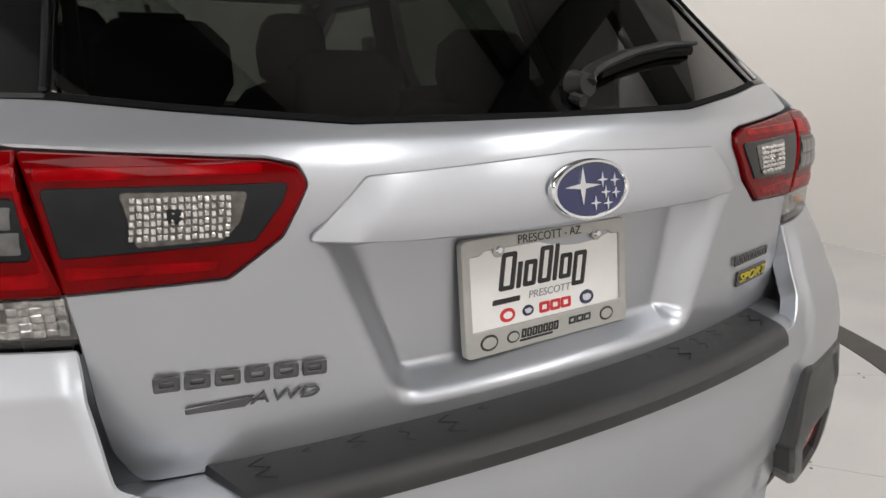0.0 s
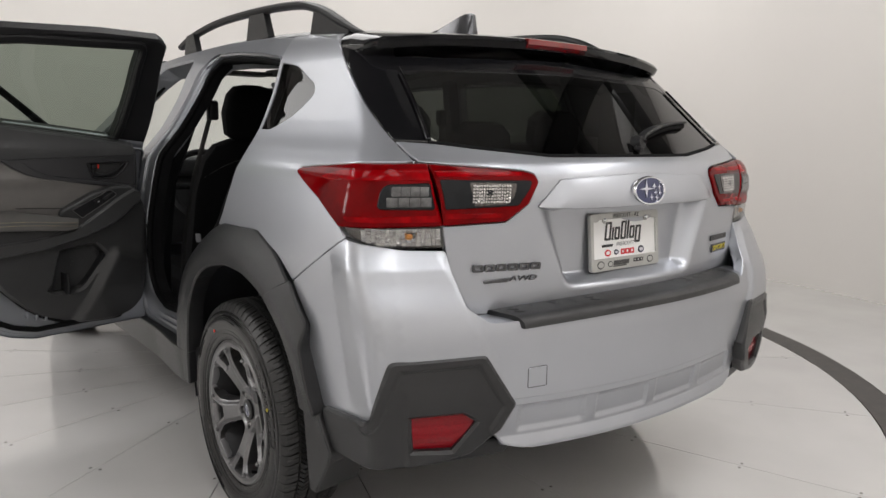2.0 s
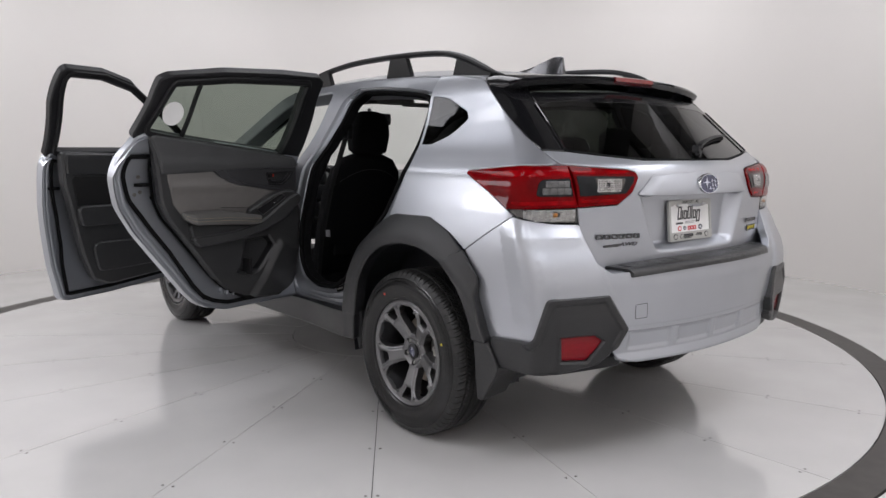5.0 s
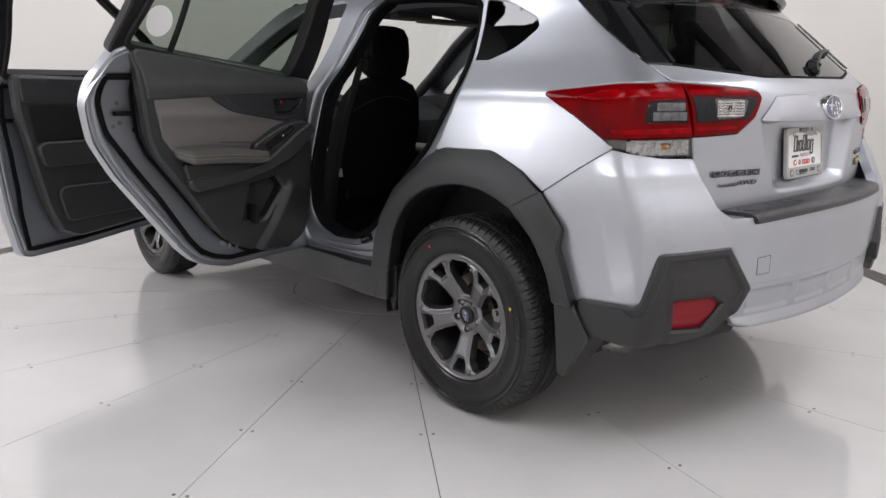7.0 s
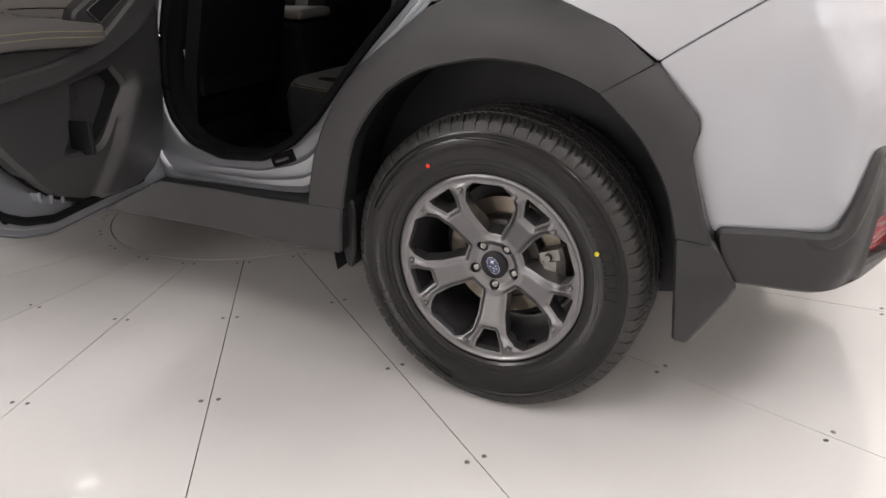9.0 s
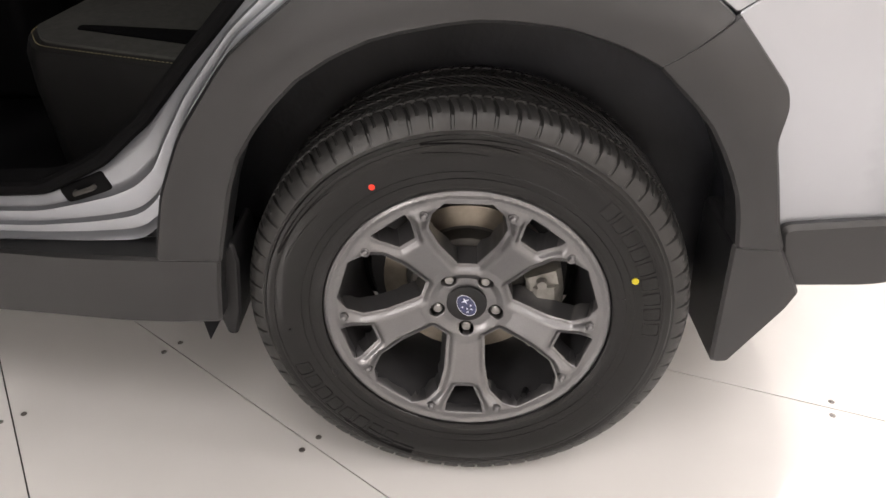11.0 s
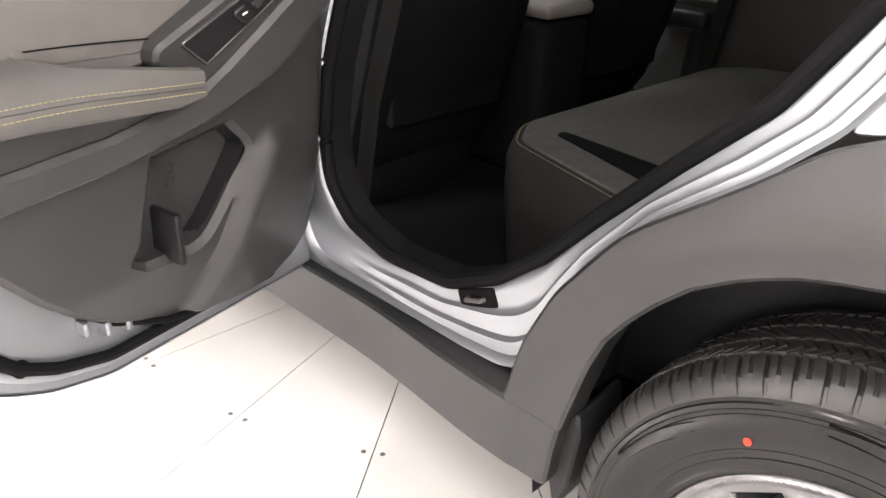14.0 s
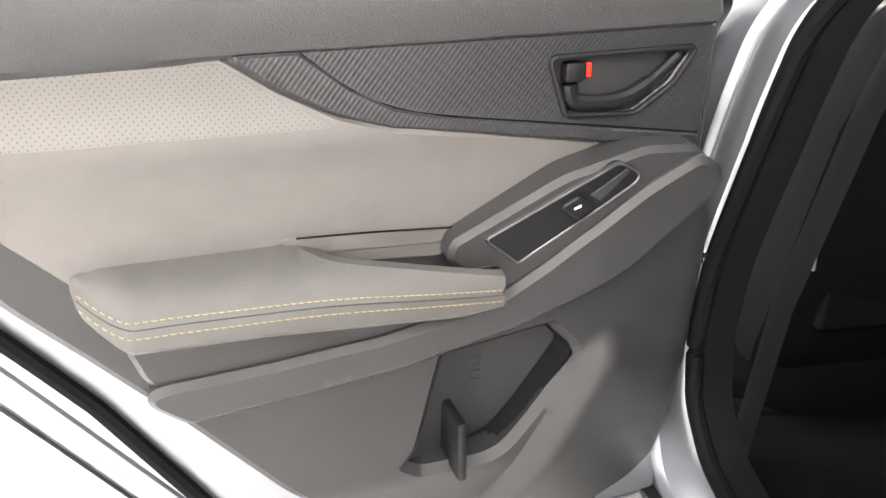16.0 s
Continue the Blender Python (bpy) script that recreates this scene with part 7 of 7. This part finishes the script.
def front_seat(cx):
    up = (1.0, 0.18)
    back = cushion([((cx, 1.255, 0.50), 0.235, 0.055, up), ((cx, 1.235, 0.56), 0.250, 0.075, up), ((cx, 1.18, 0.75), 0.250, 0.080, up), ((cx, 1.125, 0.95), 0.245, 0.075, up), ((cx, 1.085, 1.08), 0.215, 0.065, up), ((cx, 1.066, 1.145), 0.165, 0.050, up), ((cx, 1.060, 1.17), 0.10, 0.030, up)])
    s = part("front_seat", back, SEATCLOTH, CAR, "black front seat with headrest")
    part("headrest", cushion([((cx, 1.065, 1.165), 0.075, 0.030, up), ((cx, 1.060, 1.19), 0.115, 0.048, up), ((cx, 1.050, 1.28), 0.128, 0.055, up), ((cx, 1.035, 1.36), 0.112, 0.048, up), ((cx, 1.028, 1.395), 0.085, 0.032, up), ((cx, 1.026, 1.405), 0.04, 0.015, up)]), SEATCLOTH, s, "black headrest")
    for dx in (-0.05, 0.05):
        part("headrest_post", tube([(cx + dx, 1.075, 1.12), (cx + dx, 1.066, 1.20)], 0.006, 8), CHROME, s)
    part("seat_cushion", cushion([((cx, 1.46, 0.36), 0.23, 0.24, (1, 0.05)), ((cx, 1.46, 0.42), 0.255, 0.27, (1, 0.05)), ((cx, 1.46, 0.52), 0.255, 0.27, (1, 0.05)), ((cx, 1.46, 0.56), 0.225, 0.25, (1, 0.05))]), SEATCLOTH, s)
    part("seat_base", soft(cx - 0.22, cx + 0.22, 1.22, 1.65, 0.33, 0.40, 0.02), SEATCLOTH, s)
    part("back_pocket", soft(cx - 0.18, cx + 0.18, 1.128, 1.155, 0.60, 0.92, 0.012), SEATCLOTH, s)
    if cx < 0:
        # stitched shoulder seam and the sewn-in tag
        pts = []
        for dx in np.linspace(-0.212, 0.212, 21):
            z = 1.098 - 0.085 * abs(dx / 0.212)**2.2
            hw, hd, cy = (np.interp(z, [0.95, 1.08, 1.145], v) for v in ([0.245, 0.215, 0.165], [0.075, 0.065, 0.050], [1.125, 1.085, 1.066]))
            y = -hd * max(0.0, 1 - min(1, abs(dx) / hw)**3)**(1 / 3)
            pts.append((cx + dx, float(cy + y), float(z + 0.18 * y)))
        part("shoulder_seam", tube(curve(pts, 3), 0.0013, 6), BENCHCLOTH, s, "grey seam across the seat shoulder")
        part("sewn_tag", moved(box(-0.012, 0.012, -0.003, 0.003, -0.020, 0.020, 0.001), pose(cx - 0.222, 1.128, 0.735, 12, 0, -50)), INK_GREY, s, "small grey sewn-in seat tag")
    return s


front_seat(-0.36)
front_seat(0.36)


def rear_bench():
    def ring(z, g):
        pts = rounded([(-0.632 + g, 0.30, 0.03), (-0.61 + g, 0.52, 0.06), (-0.52 + g, 0.82 - g, 0.09), (-0.42, 0.885 - g, 0.08), (0.40, 0.885 - g, 0.08), (0.50 - g, 0.82 - g, 0.09), (0.60 - g, 0.50, 0.06), (0.632 - g, 0.30, 0.03), (0.62 - g, -0.02, 0.02), (-0.62 + g, -0.02, 0.02)], 0.05, 0.04)
        return pts, z
    base = ring(0, 0.0)[0]
    c = np.array([0.0, 0.40])
    rows = []
    for k, z in ((0.97, 0.36), (0.985, 0.46), (1.0, 0.56), (1.0, 0.620), (0.985, 0.645), (0.955, 0.657), (0.6, 0.665), (0.05, 0.667)):
        rows.append([(p[0], p[1], z - 0.03 * (0.85 - p[1]) * 0.0) for p in (c + (base - c) * k)])
    b = part("rear_bench", loft(rows, True, True), SEATSIDE, CAR, "black rear bench with yellow stitched edge")
    band = [(-0.46, 0.70), (-0.40, 0.74), (-0.34, 0.52), (-0.40, 0.06), (-0.52, 0.06), (-0.56, 0.30)]
    rim = base - c
    turn = np.argsort(np.arctan2(rim[:, 1], rim[:, 0]))

    def top(q, lift=0.0):
        """Laid on the cushion's crown, which falls off towards its edge."""
        p = q - c
        far = np.interp(np.arctan2(p[:, 1], p[:, 0]), np.arctan2(rim[turn, 1], rim[turn, 0]), np.hypot(rim[turn, 0], rim[turn, 1]), period=2 * math.pi)
        k = np.hypot(p[:, 0], p[:, 1]) / far
        return np.stack([q[:, 0], q[:, 1], np.interp(k, [0, 0.6, 0.955, 0.985, 1.0], [0.667, 0.665, 0.657, 0.645, 0.62]) + 0.0025 + lift], 1)
    part("cloth_panel", sheet(rounded(c + (base - c) * 0.955, 0.0, 0.04), top, (), 0.04, 0.006, 0.003, out=(0, 0, 1)), BENCHCLOTH, b)
    part("cloth_panel", sheet(rounded([(-0.430, 0.765), (-0.405, 0.770), (-0.445, 0.45), (-0.50, 0.10), (-0.565, 0.10), (-0.535, 0.45)], 0.01, 0.03), lambda q: top(q, 0.0025), (), 0.03, 0.003, 0.001, out=(0, 0, 1)), CARPET, b)
    edge = (c + (base - c) * 0.972)
    q = [p for p in edge if p[1] > 0.10 and p[0] < -0.2]
    q.sort(key=lambda p: p[1] - 0.2 * p[0] * 0)
    lin = curve([(p[0], p[1], 0.6525) for p in q], 3)
    s = np.concatenate([[0], np.cumsum([(lin[i + 1] - lin[i]).length for i in range(len(lin) - 1)])])
    L = np.array([tuple(p) for p in lin])
    for k in range(int(s[-1] / 0.009)):
        t = (k + 0.5) * 0.009
        p = [np.interp(t, s, L[:, i]) for i in range(3)]
        p2 = [np.interp(t + 0.003, s, L[:, i]) for i in range(3)]
        part("stitch", STITCH, THREAD, b, "", Matrix.Translation(p) @ pose(0, 0, 0, 0, 0, math.degrees(math.atan2(p2[1] - p[1], p2[0] - p[0]))))
    for cx, w in ((-0.36, 0.24), (0.36, 0.24), (0.0, 0.13)):
        up = (1.0, 0.2)
        bk = part("seat_back", cushion([((cx, 0.06, 0.62), w, 0.07, up), ((cx, 0.02, 0.80), w + 0.01, 0.075, up), ((cx, -0.05, 1.02), w, 0.07, up), ((cx, -0.08, 1.12), w - 0.02, 0.05, up), ((cx, -0.09, 1.15), w * 0.7, 0.02, up)]), SEATCLOTH, b)
    for cx in (-0.36, 0.36, 0.0):
        h = 0.0 if cx else -0.05
        part("headrest", cushion([((cx, -0.095, 1.15 + h), 0.10, 0.03, (1, 0.2)), ((cx, -0.10, 1.20 + h), 0.125, 0.045, (1, 0.2)), ((cx, -0.105, 1.27 + h), 0.12, 0.045, (1, 0.2)), ((cx, -0.11, 1.305 + h), 0.08, 0.03, (1, 0.2))]), SEATCLOTH, b, "black rear headrest")
    return b


rear_bench()


def cabin():
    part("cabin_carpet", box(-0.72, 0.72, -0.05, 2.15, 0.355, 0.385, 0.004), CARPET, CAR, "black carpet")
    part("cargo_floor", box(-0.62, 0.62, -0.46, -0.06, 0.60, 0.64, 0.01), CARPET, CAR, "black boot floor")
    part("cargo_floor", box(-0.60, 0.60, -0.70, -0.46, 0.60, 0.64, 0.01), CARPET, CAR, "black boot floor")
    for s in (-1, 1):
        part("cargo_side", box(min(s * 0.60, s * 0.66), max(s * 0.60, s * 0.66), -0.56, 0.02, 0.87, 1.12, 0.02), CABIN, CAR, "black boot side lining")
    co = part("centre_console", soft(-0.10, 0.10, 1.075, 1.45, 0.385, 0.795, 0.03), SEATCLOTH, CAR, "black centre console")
    part("console_lid", soft(-0.095, 0.095, 1.07, 1.38, 0.797, 0.832, 0.015), LEATHER, co, "grey leatherette console lid")
    da = part("dashboard", loft([[(x, 1.78 + 0.05 * (x / 0.7)**2, 0.62), (x, 1.72, 0.80), (x, 1.74, 0.93), (x, 1.80, 1.00 - 0.02 * (x / 0.7)**2), (x, 1.95, 1.03), (x, 2.12, 1.05)] for x in np.linspace(-0.72, 0.72, 15)]), CABIN, CAR, "black dashboard")
    part("screen_hood", soft(-0.14, 0.14, 1.74, 1.86, 0.98, 1.06, 0.02), CABIN, da)
    part("gauge_hood", soft(-0.52, -0.22, 1.72, 1.90, 0.97, 1.07, 0.03), CABIN, da)
    m = pose(-0.37, 1.58, 0.93, 66, 0, 0)
    rows = [[tuple(m @ Vector(((0.182 + 0.016 * math.cos(b)) * math.cos(a), (0.182 + 0.016 * math.cos(b)) * math.sin(a), 0.016 * math.sin(b)))) for b in np.linspace(0, 2 * math.pi, 10, endpoint=False)] for a in np.linspace(0, 2 * math.pi, 41)]
    st = part("steering_wheel", loft(rows, True), CLAD_SOFT, CAR, "black leather steering wheel")
    part("wheel_hub", moved(box(-0.07, 0.07, -0.055, 0.055, -0.03, 0.02, 0.02), m), CLAD_SOFT, st)
    for a in (0, 180, 270):
        part("wheel_spoke", moved(tube([(0.05 * math.cos(radians(a)), 0.05 * math.sin(radians(a)), 0), (0.18 * math.cos(radians(a)), 0.18 * math.sin(radians(a)), 0)], 0.016, 8, 0.5), m), DARKCHROME, st)
    mi = part("rear_view_mirror", soft(-0.12, 0.12, 1.50, 1.53, 1.355, 1.425, 0.012), CLAD_SOFT, CAR, "black interior mirror")
    part("mirror_stem", tube([(0, 1.53, 1.40), (0, 1.58, 1.45)], 0.012, 8), CLAD_SOFT, mi)
    part("map_light_console", soft(-0.12, 0.12, 1.25, 1.42, 1.475, 1.505, 0.012), HEADLINER, CAR)
    for s in (-1, 1):
        part("sun_visor", soft(s * 0.34 - 0.2, s * 0.34 + 0.2, 1.28, 1.42, 1.468, 1.486, 0.008), HEADLINER, CAR, "grey sun visor")
        # pillar linings and belts
        part("pillar_lining", tube([(s * 0.61, 0.86, 1.46), (s * 0.685, 0.925, 1.25), (s * 0.755, 1.02, 1.0), (s * 0.775, 1.09, 0.70), (s * 0.775, 1.10, 0.42)], [0.038, 0.042, 0.048, 0.055, 0.06], 8), CLAD_SOFT, CAR, "black door pillar lining")
        part("seat_belt", tube([(s * 0.595, 0.90, 1.28), (s * 0.655, 0.965, 1.0), (s * 0.685, 1.02, 0.72), (s * 0.69, 1.06, 0.45)], 0.024, 6, 0.12, (s, 0, 0)), SEATSIDE, CAR, "black seat belt")
        part("belt_guide", soft(s * 0.59 - 0.02, s * 0.59 + 0.02, 0.875, 0.92, 1.25, 1.33, 0.01), CLAD_SOFT, CAR)
        part("rear_pillar_lining", box(min(s * 0.525, s * 0.55), max(s * 0.525, s * 0.55), -0.34, -0.18, 1.14, 1.38, 0.01), CABIN, CAR)
    part("leather_insert", soft(0.715, 0.755, 1.05, 1.75, 0.77, 1.02, 0.015), LEATHER, CAR, "grey leatherette insert of the far front door")
    part("far_armrest", soft(0.66, 0.76, 1.05, 1.60, 0.69, 0.75, 0.02), CLAD_SOFT, CAR, "black armrest of the far front door")
    part("leather_insert", soft(0.715, 0.755, 0.25, 0.85, 0.88, 1.04, 0.015), LEATHER, CAR, "grey leatherette insert of the far rear door")
    part("door_mirror", soft(0.88, 1.06, 1.78, 1.88, 1.08, 1.22, 0.035), PAINT, CAR, "silver door mirror")
    part("mirror_glass", soft(0.895, 1.045, 1.772, 1.782, 1.092, 1.208, 0.004), CHROME, CAR, "door mirror glass")


cabin()

# ---- turntable panels and screws ----


def table_panels():
    cx, cy = TABLE
    step, first, gap = radians(18), radians(197.4), 0.0014
    def wedge(r0, r1, a, n):
        """One plate with a rolled edge between two radial joints."""
        g0, g1 = gap / r0 if r0 > 0 else 0, gap / r1
        top, low = [], []
        for r, g in ((r0, g0), (r1, g1)):
            row = [(cx + r * math.cos(a + g + (step - 2 * g) * k / n), cy + r * math.sin(a + g + (step - 2 * g) * k / n)) for k in range(n + 1)]
            top.append(row)
        loop = top[0] + top[1][::-1]
        m = len(loop)
        vs = [(x, y, 0.0) for x, y in loop] + [(x, y, -0.012) for x, y in loop]
        fs = [tuple((j, j + 1, m - 2 - j, m - 1 - j)) for j in range(n)]
        fs += [(i, (i + 1) % m, (i + 1) % m + m, i + m) for i in range(m)]
        return vs, fs
    for k in range(20):
        part("floor_panel", wedge(0.588, 2.866, first + step * k, 6), FLOOR, TURN, angle=20)
    disc = [(cx + 0.584 * math.cos(2 * math.pi * k / 60), cy + 0.584 * math.sin(2 * math.pi * k / 60), 0) for k in range(60)]
    part("floor_panel", ([*disc, *[(x, y, -0.012) for x, y, _ in disc]], [tuple(range(60))] + [(i, (i + 1) % 60, (i + 1) % 60 + 60, i + 60) for i in range(60)]), FLOOR, TURN, angle=20)
    screw = mesh_of("screw", *turned([(0.0012, 0.0001), (0.0012, 0.0022), (0.0004, 0.0026), (0.0004, 0.0036), (0.0012, 0.0050), (0.0003, 0.0062), (-0.002, 0.0063)], 12, "z"), STEEL)
    for k in range(20):
        a = first + step * k
        for r in (0.625, 1.057, 1.508, 1.945, 2.362, 2.76):
            for s in (-1, 1):
                off = 0.021
                part("screw", screw, STEEL, TURN, "", pose(cx + r * math.cos(a) - s * off * math.sin(a), cy + r * math.sin(a) + s * off * math.cos(a), 0.0))


table_panels()
